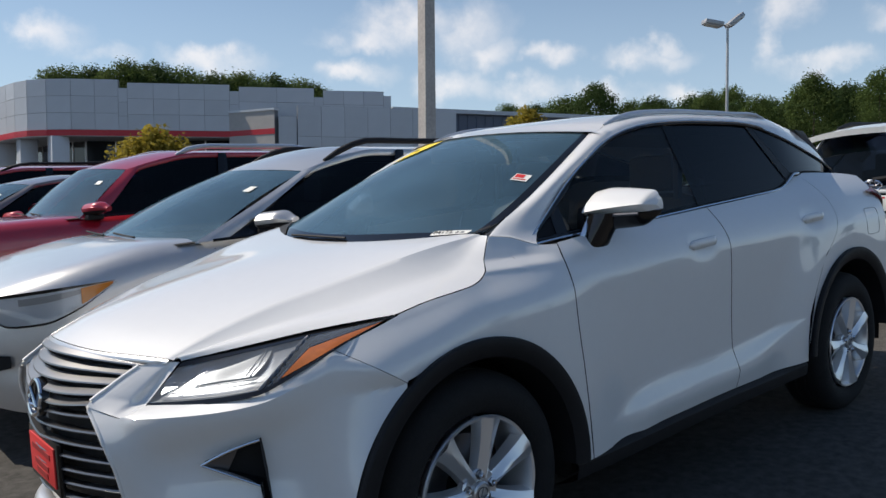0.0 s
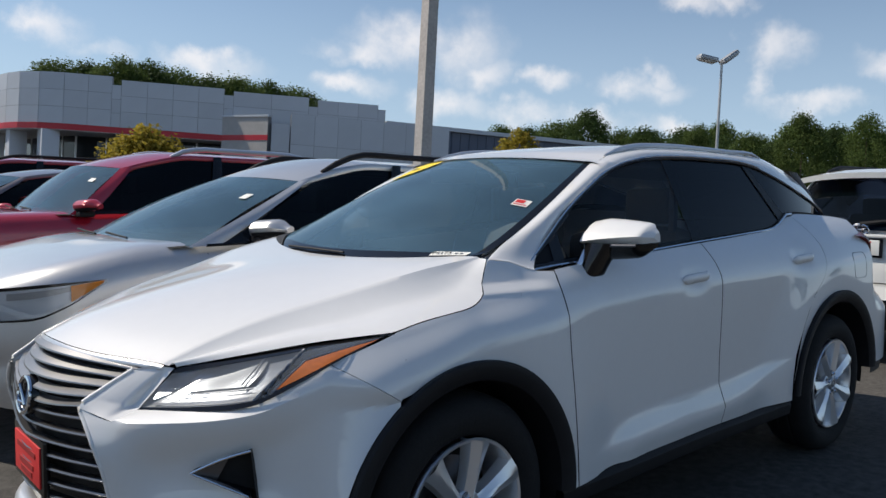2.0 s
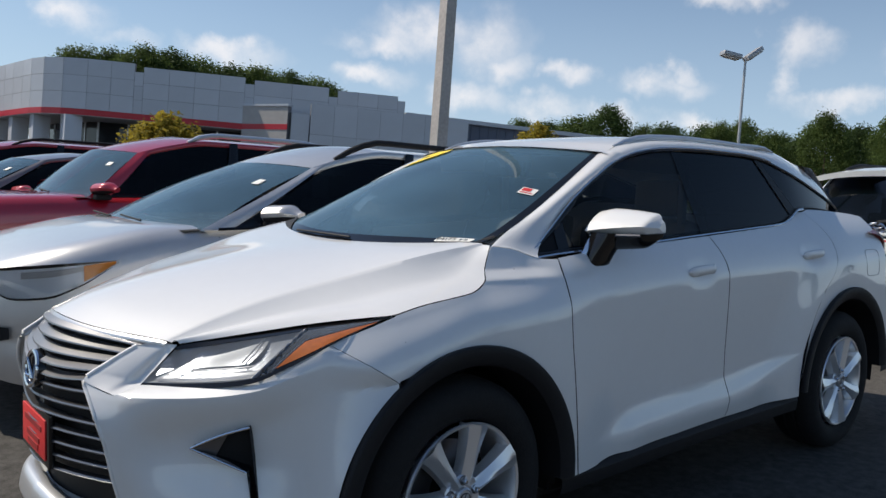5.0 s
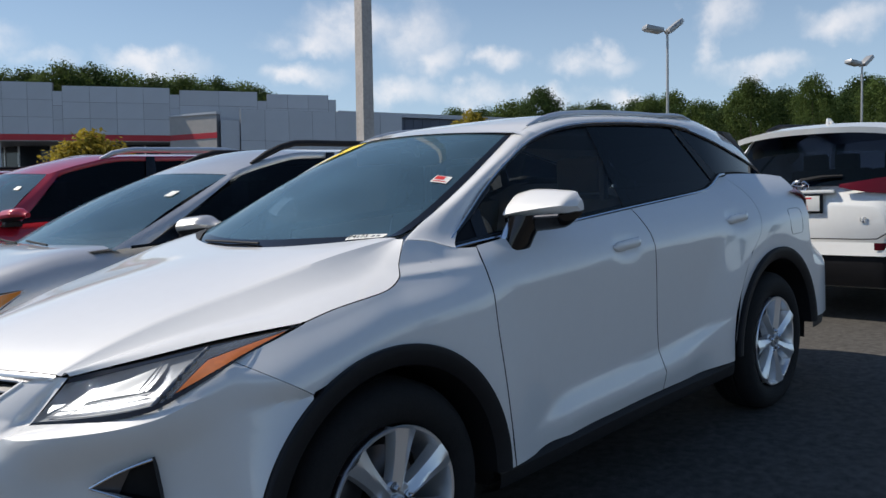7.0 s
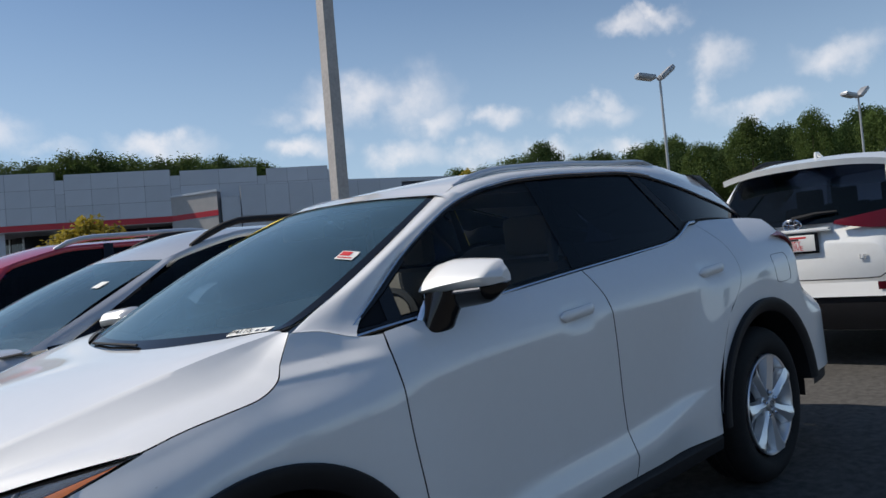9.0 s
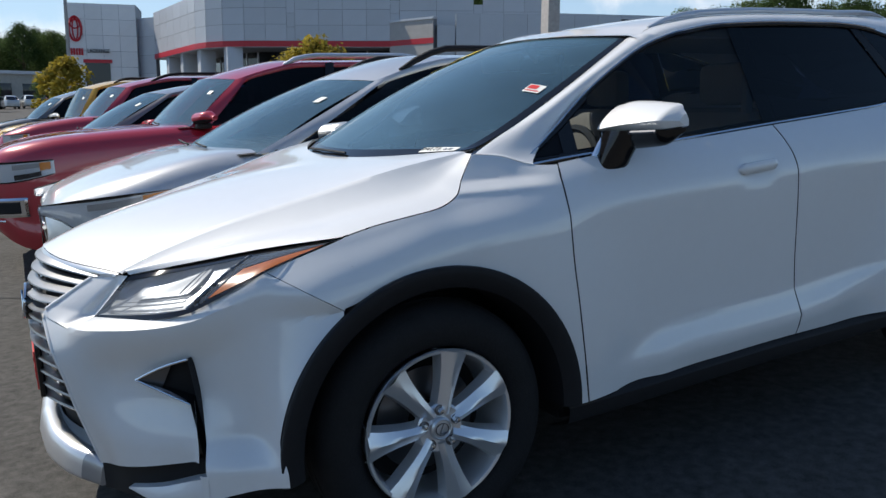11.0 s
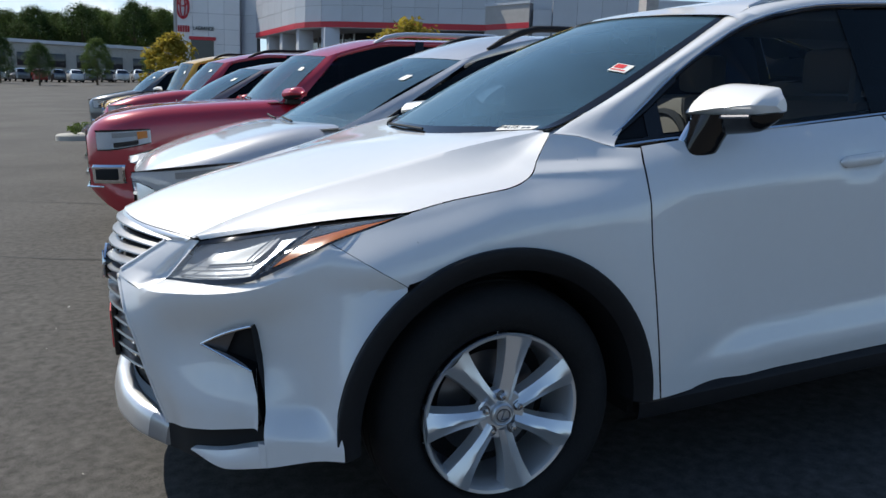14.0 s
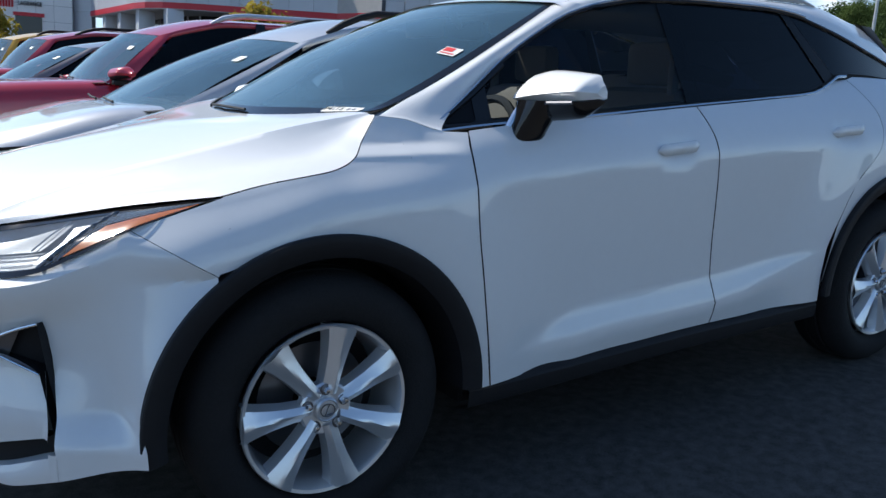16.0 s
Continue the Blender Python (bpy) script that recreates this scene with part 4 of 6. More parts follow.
    sheet(bm, lambda u, v: Vector(nose(mix(0.0, 0.60, u), skin_low(0.6 * u) + 0.001)) + Vector((0.024 * v, 0.024 * v, -0.001)), 26, 2)
    both("skin_return", bm, BLACK_PLASTIC)
    bm = bmesh.new()

    def winglet(u, v):
        top = Vector(spl([(0, -0.845, 0.338, 0.291), (0.5, -0.765, 0.232, 0.317), (1, -0.656, 0.128, 0.366)], u))
        low = Vector(spl([(0, -0.845, 0.338, 0.287), (0.5, -0.772, 0.222, 0.270), (1, -0.656, 0.122, 0.296)], u))
        join = Vector(nose(0.665, mix(0.362, skin_low(0.665), v))) + Vector((-0.6, -0.8, 0)) * 0.0015
        return (top.lerp(low, v) + Vector((-0.6, -0.8, 0)) * 0.010 * math.sin(math.pi * v) * u).lerp(join, ease(0.55, 1.0, u))
    sheet(bm, winglet, 24, 8)
    sheet(bm, lambda u, v: Vector(winglet(u, 0)) + Vector((0.03 * v, 0.03 * v, 0)), 24, 1)
    both("bumper_winglet", bm, PEARL, sharp=40)
    # fog pocket: hollow with a dark back, grey tip facet and a bright lower blade
    tip, top, low_r, low_l = (Vector(p) for p in hole[0])
    inward = -aside * 0.055
    bm = bmesh.new()
    ring = [tip, top, low_r, Vector(hole[1][2]), Vector(hole[1][3]), low_l]
    outer, deep = [bm.verts.new(p) for p in ring], [bm.verts.new(p + inward * (0.3 if k == 0 else 1.0)) for k, p in enumerate(ring)]
    for k in range(6):
        bm.faces.new((outer[k], outer[(k + 1) % 6], deep[(k + 1) % 6], deep[k]))
    bm.faces.new(deep)
    both("fog_pocket", bm, BLACK_PLASTIC, out=Vector(tip.lerp(low_r, 0.6)) + aside * 4)
    bm = bmesh.new()

    def blade(u, v):
        a = tip.lerp(low_l, u)
        b = tip.lerp(low_r.lerp(top, 0.34 * (1 - u)), u) + inward * 1.6 * u
        w = 0.34 * math.sin(math.pi * min(1, 0.16 + 0.84 * u)) ** 0.7 * (1 - 0.35 * u)
        return a.lerp(b, w * v) + aside * 0.002
    sheet(bm, blade, 18, 4)
    both("fog_blade", bm, SATIN, label="chrome fog lamp trim")
    bm = bmesh.new()
    sheet(bm, lambda u, v: tip.lerp(top, 0.62 * u).lerp(tip.lerp(low_l, 0.42 * u), v) + inward * 0.35 * u, 10, 6)
    both("fog_facet", bm, SMOKE)
    bm = bmesh.new()
    tube(bm, [tip.lerp(top, k / 8) + Vector((0, 0, 0.006 * math.sin(math.pi * k / 8))) + aside * 0.001 for k in range(9)], 0.0035, 6)
    tube(bm, [tip.lerp(low_l, k / 8) + aside * 0.001 for k in range(9)], 0.003, 6)
    both("fog_trim", bm, CHROME, label="chrome fog lamp trim")

    # door mirrors: a wedge that rises from a low front point to a tall back
    def m_frame(u):
        end = ease(0.86, 1.0, u)
        xb = 0.846 + 0.050 * u - 0.012 * end
        xf = mix(0.716 + 0.070 * u, xb - 0.030, end ** 2 * 0.85)
        zb = 1.200 + 0.010 * u + 0.006 * end ** 2
        zt = mix(spl([(0, 1.288), (0.22, 1.298), (0.8, 1.288), (1.0, 1.278)], u), zb + 0.034, end ** 2.4 * 0.85)
        return mix(0.180, -0.068, u), xb, xf, zb, zt

    def shell(u, v):
        y, xb, xf, zb, zt = m_frame(u)
        c = 0.10 + 0.30 * u
        if v <= 0.2:
            return (mix(xf + 0.024, xf, v / 0.2), y, zb + (zt - zb) * c * v / 0.2)
        if v <= 0.7:
            q = (v - 0.2) / 0.5
            return (mix(xf, xb - 0.010, q ** 1.15), y, zb + (zt - zb) * mix(c, 1, spl([(0, 0.0), (0.3, 0.42), (0.65, 0.82), (0.85, 0.96), (1.0, 1.0)], q)))
        if v <= 0.85:
            t = (v - 0.7) / 0.15
            return (mix(xb - 0.010, xb, min(1, t * 2)), y, mix(zt, zb, t))
        return (mix(xb, xf + 0.024, (v - 0.85) / 0.15), y, zb)
    bm = bmesh.new()
    rows = sheet(bm, shell, 24, 40)
    bm.faces.new(rows[-1][:-1])
    bm.faces.new(rows[0][:-1][::-1])
    near_m, far_m = both("door_mirror", bm, PEARL, label="white door mirror with black base", out=(0.8, 0.05, 1.23), sharp=40)
    for host, mirror in ((near_m, False), (far_m, True)):
        def add(name, bm, mat, sharp=40):
            part(name, flipped(bm, W) if mirror else bm, mat, host, sharp=sharp)
        bm = bmesh.new()

        def under(u, v):
            y, xb, xf, zb, zt = m_frame(mix(0.0, 0.985, u))
            a = math.pi * v
            h = spl([(0, 0.085), (0.25, 0.062), (0.8, 0.050), (1.0, 0.016)], u)
            return (mix(xf + 0.012, xb - 0.004, v), y, zb - 0.004 - h * math.sin(a) ** 0.5)
        rows = sheet(bm, under, 16, 14)
        bm.faces.new(rows[-1])
        bm.faces.new(rows[0][::-1])
        add("mirror_underside", bm, GLOSS_BLACK)
        bm = bmesh.new()

        def stem(u, v):
            a = 6.2832 * v
            c, q = math.cos(a), math.sin(a)
            cx, cy, z = spl([(0, 0.730, 0.172, 1.072), (0.12, 0.732, 0.162, 1.068), (0.5, 0.752, 0.140, 1.125), (1.0, 0.784, 0.112, 1.206)], u)
            w, d = mix(0.062, 0.068, u), spl([(0, 0.012), (0.12, 0.048), (1.0, 0.055)], u)
            return (cx + w * math.copysign(abs(c) ** 0.55, c), cy + d * math.copysign(abs(q) ** 0.7, q), z)
        rows = sheet(bm, stem, 12, 24)
        bm.faces.new(rows[0][:-1])
        bm.faces.new(rows[-1][:-1][::-1])
        add("mirror_foot", bm, GLOSS_BLACK)
        bm = bmesh.new()
        tube(bm, [(m_frame(t)[2] + 0.004, m_frame(t)[0], m_frame(t)[3] - 0.006) for t in (0.1, 0.3, 0.5, 0.7, 0.85)], 0.006, 6)
        add("turn_signal", bm, SMOKE)
        bm = bmesh.new()
        tube(bm, [(0.722, 0.150, 1.202), (0.704, 0.150, 1.160), (0.672, 0.152, 1.103)], [0.008, 0.011, 0.013], 8)
        add("mirror_trim", bm, CHROME)

    # door handles
    for door_near, door_far, xa, xb, z in ((front_door, far_front_door, 1.27, 1.47, 1.035), (rear_door, far_rear_door, 2.30, 2.50, 1.075)):
        bm = bmesh.new()

        def grip(u, v):
            a = 6.2832 * v
            x = mix(xa, xb, u)
            y0 = side_y(x, z)
            k = math.sin(math.pi * u)
            h = 0.001 + 0.020 * min(1, 3 * k) ** 0.6
            return (x, y0 - 0.002 - 0.022 * min(1, 1.6 * k) + (0.001 + 0.010 * min(1, 4 * k) ** 0.7) * math.cos(a), z + 0.012 * u + h * math.sin(a))
        sheet(bm, grip, 18, 10)
        b2 = flipped(bm, W)
        part("handle", bm, PEARL, door_near)
        part("handle", b2, PEARL, door_far)

    # roof rails
    bm = bmesh.new()
    pts = []
    for k in range(17):
        x = mix(1.13, 2.62, k / 16)
        ye, ze = roof_edge(x) if x < 2.2 else (mix(roof_edge(2.2)[0], 0.42, (x - 2.2) / 0.42), spl([(2.2, roof_edge(2.2)[1]), (2.54, 1.620), (2.62, 1.612)], x))
        pts.append((x, ye + 0.004, ze + 0.002 + 0.012 * min(1, 4 * math.sin(math.pi * k / 16))))
    tube(bm, pts, [0.005, 0.009] + [0.012] * 13 + [0.009, 0.005], 8)
    both("roof_rail", bm, SATIN, label="satin silver roof rail")

    # wheels
    def wheel(hx, far):
        y0 = 0.035
        hub_m = Matrix.Translation((hx, y0, 0.37)) if not far else Matrix.Translation((hx, W - y0, 0.37)) @ Matrix.Rotation(math.pi, 4, 'Z')
        bm = bmesh.new()
        prof = [(0.02, 0.246), (0.000, 0.262), (-0.012, 0.285), (-0.016, 0.315), (-0.008, 0.345), (0.012, 0.366), (0.035, 0.378), (0.065, 0.381), (0.07, 0.374), (0.08, 0.374), (0.085, 0.381), (0.12, 0.382),
                (0.125, 0.374), (0.135, 0.374), (0.14, 0.382), (0.18, 0.380), (0.21, 0.366), (0.235, 0.34), (0.24, 0.26)]
        spun(bm, prof, 64)
        tyre = part("wheel", bm, RUBBER, car, "seven-spoke silver alloy wheel with black tyre", sharp=50, m=hub_m)
        bm = bmesh.new()
        spun(bm, [(0.02, 0.236), (-0.004, 0.246), (-0.010, 0.243), (-0.008, 0.234), (0.010, 0.226), (0.09, 0.216), (0.20, 0.21)], 56)
        part("rim", bm, ALLOY, tyre)
        bm = bmesh.new()
        spun(bm, [(0.10, 0.165), (0.098, 0.06), (0.13, 0.05)], 40)
        part("brake_disc", bm, SMOKE, tyre)
        bm = bmesh.new()
        spun(bm, [(0.14, 0.215), (0.16, 0.0)], 30)
        part("backplate", bm, CAVITY, tyre)
        for k in range(7):
            a = radians(77 + 360 / 7 * k)
            bm = bmesh.new()

            def spoke(u, v):
                r = mix(0.045, 0.238, u)
                wdt = spl([(0, 0.026), (0.35, 0.030), (0.75, 0.043), (1.0, 0.058)], u)
                q = 2 * v - 1
                ridge = 0.019 * (1 - min(1, abs(q + 0.42 * (1 - u) - 0.12) * 1.05))
                y = spl([(0, 0.010), (0.3, 0.004), (0.7, 0.000), (1.0, -0.004)], u) - ridge + (0.035 if abs(q) > 0.98 else 0.0)
                return (r * math.cos(a) - q * wdt * math.sin(a), y, r * math.sin(a) + q * wdt * math.cos(a))
            sheet(bm, spoke, 10, 10)
            part("spoke", bm, ALLOY, tyre, sharp=28, out=(0, 5, 0))
        bm = bmesh.new()
        spun(bm, [(0.03, 0.078), (0.008, 0.076), (0.002, 0.070), (0.006, 0.034)], 36)
        part("hub", bm, ALLOY, tyre)
        bm = bmesh.new()
        spun(bm, [(0.01, 0.036), (-0.006, 0.035), (-0.011, 0.030), (-0.008, 0.027), (-0.010, 0.0)], 32)
        cap = part("centre_cap", bm, SATIN, tyre)
        bm = bmesh.new()
        tube(bm, [(0.004, -0.012, 0.016), (-0.008, -0.012, -0.012), (0.013, -0.012, -0.012)], 0.0022, 5)
        tube(bm, [(0.021 * math.cos(w), -0.011, 0.018 * math.sin(w)) for w in [6.2832 * i / 20 for i in range(21)]], 0.0018, 5)
        part("cap_mark", bm, SMOKE, cap)
        for k in range(5):
            a = radians(90 + 72 * k)
            c = (0.057 * math.cos(a), 0.0, 0.057 * math.sin(a))
            bm = bmesh.new()
            spun(bm, [(0.003, 0.0165), (-0.0005, 0.0165), (0.0, 0.0)], 14, c)
            part("nut_pocket", bm, SMOKE, tyre)
            bm = bmesh.new()
            spun(bm, [(0.004, 0.0105), (-0.010, 0.0100), (-0.016, 0.006), (-0.017, 0.0)], 6, c)
            part("lug_nut", bm, CHROME, tyre)
    for hx in HUBS:
        wheel(hx, False)
        wheel(hx, True)

    # cabin
    bm = bmesh.new()
    block(bm, (0.45, 0.25, 0.85), (0.80, W - 0.25, 1.10), 0.06)
    sheet(bm, lambda u, v: (mix(0.30, 0.60, u), mix(0.36, W - 0.36, v), 1.085 + 0.03 * math.sin(math.pi * u)), 6, 6)
    part("dashboard", bm, DARK_TRIM, car)
    bm = bmesh.new()
    block(bm, (0.5, 0.2, 0.45), (3.4, W - 0.2, 0.55))
    part("cabin_floor", bm, DARK_TRIM, car)
    bm = bmesh.new()
    sheet(bm, lambda u, v: (mix(1.16, 3.1, u), mix(0.46, W - 0.46, v), 1.525 - 0.06 * max(0, u - 0.6)), 6, 4)
    part("headliner", bm, GREY_TRIM, car, out=(1.5, MID, 5))
    for y in (0.55, W - 0.55):
        bm = bmesh.new()
        block(bm, (1.05, y - 0.26, 0.58), (1.55, y + 0.26, 0.74), 0.06)
        block(bm, (1.50, y - 0.25, 0.70), (1.68, y + 0.25, 1.24), 0.07)
        for v in bm.verts:
            v.co.x += 0.22 * max(0, v.co.z - 0.75)
        seat = part("front_seat", bm, LEATHER, car, "beige leather front seat")
        bm = bmesh.new()
        block(bm, (1.70, y - 0.13, 1.25), (1.80, y + 0.13, 1.43), 0.04)
        part("headrest", bm, LEATHER, seat)
    bm = bmesh.new()
    block(bm, (2.35, 0.32, 0.60), (2.60, W - 0.32, 1.15), 0.07)
    part("rear_seat", bm, LEATHER, car, "beige leather rear bench")
    bm = bmesh.new()
    ring = [(0.86 + 0.06 * math.sin(a), 0.55 + 0.185 * math.cos(a), 1.02 + 0.175 * math.sin(a)) for a in [6.2832 * i / 28 for i in range(29)]]
    tube(bm, ring, 0.016, 8)
    tube(bm, [(0.86, 0.37, 1.02), (0.84, 0.55, 1.02), (0.86, 0.73, 1.02)], 0.02, 6)
    part("steering_wheel", bm, DARK_TRIM, car)
    bm = bmesh.new()
    block(bm, (1.020, MID - 0.135, 1.415), (1.050, MID + 0.135, 1.490), 0.014)
    mirror = part("rear_view_mirror", bm, GLOSS_BLACK, car)
    bm = bmesh.new()
    tube(bm, [(0.965, MID, 1.535), (0.985, MID, 1.512), (1.025, MID, 1.470)], 0.016, 8)
    part("mirror_stalk", bm, GREY_TRIM, mirror)
    bm = bmesh.new()
    block(bm, (1.62, 0.335, 1.05), (1.66, 0.365, 1.50), 0.01)
    both("belt_pillar_trim", bm, GREY_TRIM)

    # stickers on the glass, wipers
    def sticker(name, u0, u1, v0, v1, mat, off=0.004, parent=glass, skew=0.0):
        bm = bmesh.new()
        sheet(bm, lambda u, v: windshield(mix(u0, u1, u) + skew * v, mix(v0, v1, v), off), 3, 4)
        return part(name, bm, mat, parent, out=CORE)
    card = sticker("inspection_sticker", 0.490, 0.548, 0.036, 0.078, PAPER)
    sticker("sticker_bar", 0.514, 0.542, 0.050, 0.074, RED_INK, 0.0055, card)
    sticker("sticker_bar", 0.498, 0.505, 0.040, 0.074, RED_INK, 0.0055, card)
    tag = sticker("stock_label", 0.016, 0.052, 0.030, 0.120, PAPER)
    for k in range(2):
        sticker("label_bar", 0.026, 0.040, 0.042 + 0.012 * k, 0.0485 + 0.012 * k, SMOKE, 0.0055, tag)
    a, b = windshield(0.023, 0.115, 0.0065), windshield(0.023, 0.075, 0.0065)
    up = (windshield(0.045, 0.10, 0.0065) - windshield(0.023, 0.10, 0.0065)).normalized()
    ex = (b - a).normalized()
    ez = ex.cross(up).normalized()
    cu = bpy.data.curves.new("lettering", 'FONT')
    cu.body, cu.size, cu.extrude = "P4173", 0.030, 0.0003
    cu.materials.append(INK)
    t = new("lettering", cu)
    t.parent = tag
    up = ez.cross(ex)
    t.matrix_basis = Matrix(((ex.x, up.x, ez.x, a.x), (ex.y, up.y, ez.y, a.y), (ex.z, up.z, ez.z, a.z), (0, 0, 0, 1)))
    bm = bmesh.new()
    c = bm.verts.new(windshield(0.975, 0.845, 0.006))
    arc = [bm.verts.new(windshield(0.975 - 0.26 * math.sin(math.pi * t / 16), 0.845 + 0.13 * math.cos(math.pi * t / 16), 0.006)) for t in range(17)]
    for a, b in zip(arc, arc[1:]):
        bm.faces.new((c, a, b))
    year = part("price_sticker", bm, YELLOW_INK, glass, "yellow half-round sticker", out=CORE)
    sticker("sticker_bar", 0.86, 0.88, 0.79, 0.90, INK, 0.0085, year)
    bm = bmesh.new()
    tube(bm, [windshield(0.005, 0.72, 0.010), windshield(0.018, 0.58, 0.012), windshield(0.016, 0.40, 0.010)], 0.005, 5)
    part("wiper", bm, BLACK_PLASTIC, car)
    bm = bmesh.new()
    sheet(bm, lambda u, v: windshield(mix(-0.035, mix(0.0, 0.095, v), u), mix(0.80, 0.995, v), 0.007), 3, 8)
    part("cowl_corner", bm, BLACK_PLASTIC, car, out=CORE)
    bm = bmesh.new()
    sheet(bm, lambda u, v: windshield(mix(-0.01, 0.05, u) * (1 - 0.5 * abs(2 * v - 1) ** 6), v, 0.002), 2, 30)
    sheet(bm, lambda u, v: windshield(u, mix(0.0, 0.018, v), 0.003), 20, 2)
    sheet(bm, lambda u, v: windshield(u, mix(0.982, 1.0, v), 0.003), 20, 2)
    part("glass_border", bm, GLOSS_BLACK, glass, out=CORE)
    # sun visors
    for y in (0.62, W - 0.62):
        bm = bmesh.new()
        block(bm, (1.045, y - 0.17, 1.440), (1.065, y + 0.17, 1.515), 0.009)
        part("sun_visor", bm, LEATHER, car)
    return car


crossover = build_crossover()

# ---- other vehicles ----


def vehicle(name, label, at, paint, L=4.6, W2=1.845, H=1.66, clear=0.22, hood=((0, 0.77), (0.06, 0.83), (0.14, 0.875), (0.5, 0.985), (0.98, 1.07)), top=(2.02, 1.452), back=(3.95, 1.54), tail=(4.45, 1.12),
            wheel=(0.92, 3.58, 0.35), inset=0.33, lamp=(0.690, 0.830, 0.51, 0.870, 0.920), amber=(0.85, 0.99, 0.1, 0.80), rails="silver", face_style="smooth", turned=False, far=0.0, mirror_paint=None, rail_at=None,
            mirror_at=(1.58, 1.145), group="", bars=False, belt_rise=0.0, post=0.82, lamp_foot=None):
    """A closed car: x runs back from its nose, y in from its near flank."""
    m = LOT @ Matrix.Translation(at) if not far else Matrix.Translation(at)
    if turned:
        m = m @ Matrix.Translation((L, W2, 0)) @ Matrix.Rotation(math.pi, 4, 'Z')
    if far:
        m = m @ Matrix.Rotation(far, 4, 'Z')
    car = thing(name, label, "car", m, group)
    mid = W2 / 2
    core = (L / 2, mid, 0.7)
    q = 0.4 if far else 1.0
    cowl = hood[-1]
    truck = face_style == "truck"

    def plan(x):
        f = max(0, 1 - x / (0.50 if truck else 0.66))
        r = max(0, 1 - (L - x) / 0.5)
        return mid * (1 - (0.22 if truck else 0.36) * f ** 2.4 - 0.26 * r ** 2.6)

    def deck(x):
        return spl([*hood, (tail[0], tail[1]), (L - 0.05, tail[1] - 0.06), (L, tail[1] - 0.2)], x)

    def skin(u, v):
        x = L * (0.5 - 0.5 * math.cos(math.pi * u))
        w, zt = plan(x), deck(x)
        a = abs(2 * v - 1)
        lift = (0.24 if truck else 0.10) * max(0, 1 - x / 0.35) ** 2 + 0.12 * max(0, 1 - (L - x) / 0.4) ** 2
        zb = clear + lift
        front = max(0, 1 - x / 0.9) * 0.03
        yf, z = spl([(0.0, 0.0, zt + 0.02), (0.22, 0.52, zt + 0.014), (0.36, 0.80, zt + 0.004), (0.42, 0.89, zt - 0.022), (0.47, 0.945, zt - 0.075), (0.54, 0.978, zt - 0.16), (0.64, 0.990 + front * 0.3, mix(zb, zt, 0.52)), (0.76, 0.985, zb + 0.24), (0.84, 1.0, zb + 0.16), (0.91, 0.985, zb + 0.04), (0.95, 0.9, zb), (1.0, 0.0, zb)], a)
        y = mid - w * yf if v < 0.5 else mid + w * yf
        return (x, y, z)
    bm = bmesh.new()
    rows = sheet(bm, skin, int(60 * q), int(56 * q) // 2 * 2)
    bmesh.ops.contextual_create(bm, geom=rows[0][:-1])
    bmesh.ops.contextual_create(bm, geom=rows[-1][:-1])
    part("body", bm, paint, car, out=core, sharp=40)

    def both(nm, bm, mat, lab="", out=core, sharp=35):
        b2 = flipped(bm, W2)
        return part(nm, bm, mat, car, lab, out, sharp), part(nm, b2, mat, car, lab, out, sharp)

    # door gaps
    if not far:
        for xs in (cowl[0] + 0.28, mix(top[0], back[0], 0.42), tail[0] - 0.75):
            bm = bmesh.new()
            tube(bm, [(xs + 0.05 * (t - 0.5), mid - plan(xs) * spl([(0, 0.93), (0.12, 0.955), (0.3, 0.985), (0.7, 0.99), (1, 1.0)], t) - 0.001, mix(deck(xs) - 0.06, clear + 0.22, t)) for t in [i / 8 for i in range(9)]], 0.004, 5)
            both("door_seam", bm, CAVITY)

    # cabin: corner posts, roof, panes
    def c_low(x):
        return mid - plan(x) * 0.93

    def ridge(u):
        """Height of the roof's side edge."""
        return spl([(0, top[1]), (0.12, mix(top[1], H, 0.45)), (0.30, mix(top[1], H, 0.85)), (0.5, H - 0.03), (0.75, H - 0.035), (1.0, back[1])], u)
    A0, D0 = Vector((cowl[0] + 0.16, c_low(cowl[0]), deck(cowl[0]) - 0.02)), Vector((tail[0], c_low(tail[0]) + 0.02, tail[1] - 0.02))
    bend = 0.20

    def front_glass(u, v):
        p = A0.lerp(Vector((top[0], inset, top[1])), u)
        w = abs(2 * v - 1)
        return (p.x - bend * (1 - w ** 2.2), mix(p.y, W2 - p.y, v), p.z + 0.03 * (1 - w * w) + 0.03 * math.sin(math.pi * u))
    bm = bmesh.new()
    sheet(bm, front_glass, 10, 20)
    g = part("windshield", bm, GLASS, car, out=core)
    g.visible_shadow = False

    def rear_glass(u, v):
        p = D0.lerp(Vector((back[0], inset, back[1])), u)
        w = abs(2 * v - 1)
        return (p.x + 0.08 * (1 - w * w), mix(p.y, W2 - p.y, v), p.z + 0.03 * (1 - w * w) * u)
    bm = bmesh.new()
    sheet(bm, rear_glass, 8, 12)
    part("rear_window", bm, TINT, car, out=core)

    def side(u, v, drop=0.0):
        uc = min(max(u, 0), 1)
        x0 = mix(A0.x, D0.x, u)
        lo = Vector((x0, c_low(x0), deck(x0) - 0.02 + belt_rise * uc))
        hi = Vector((mix(top[0], back[0], u), inset, ridge(uc) - drop))
        p = lo.lerp(hi, v)
        return p + Vector((0, -0.025 * math.sin(math.pi * min(max(v, 0), 1)), 0))
    bm = bmesh.new()
    sheet(bm, lambda u, v: side(mix(0.05, 0.97, u), v, 0.03), 20, 6)
    both("side_window", bm, TINT)
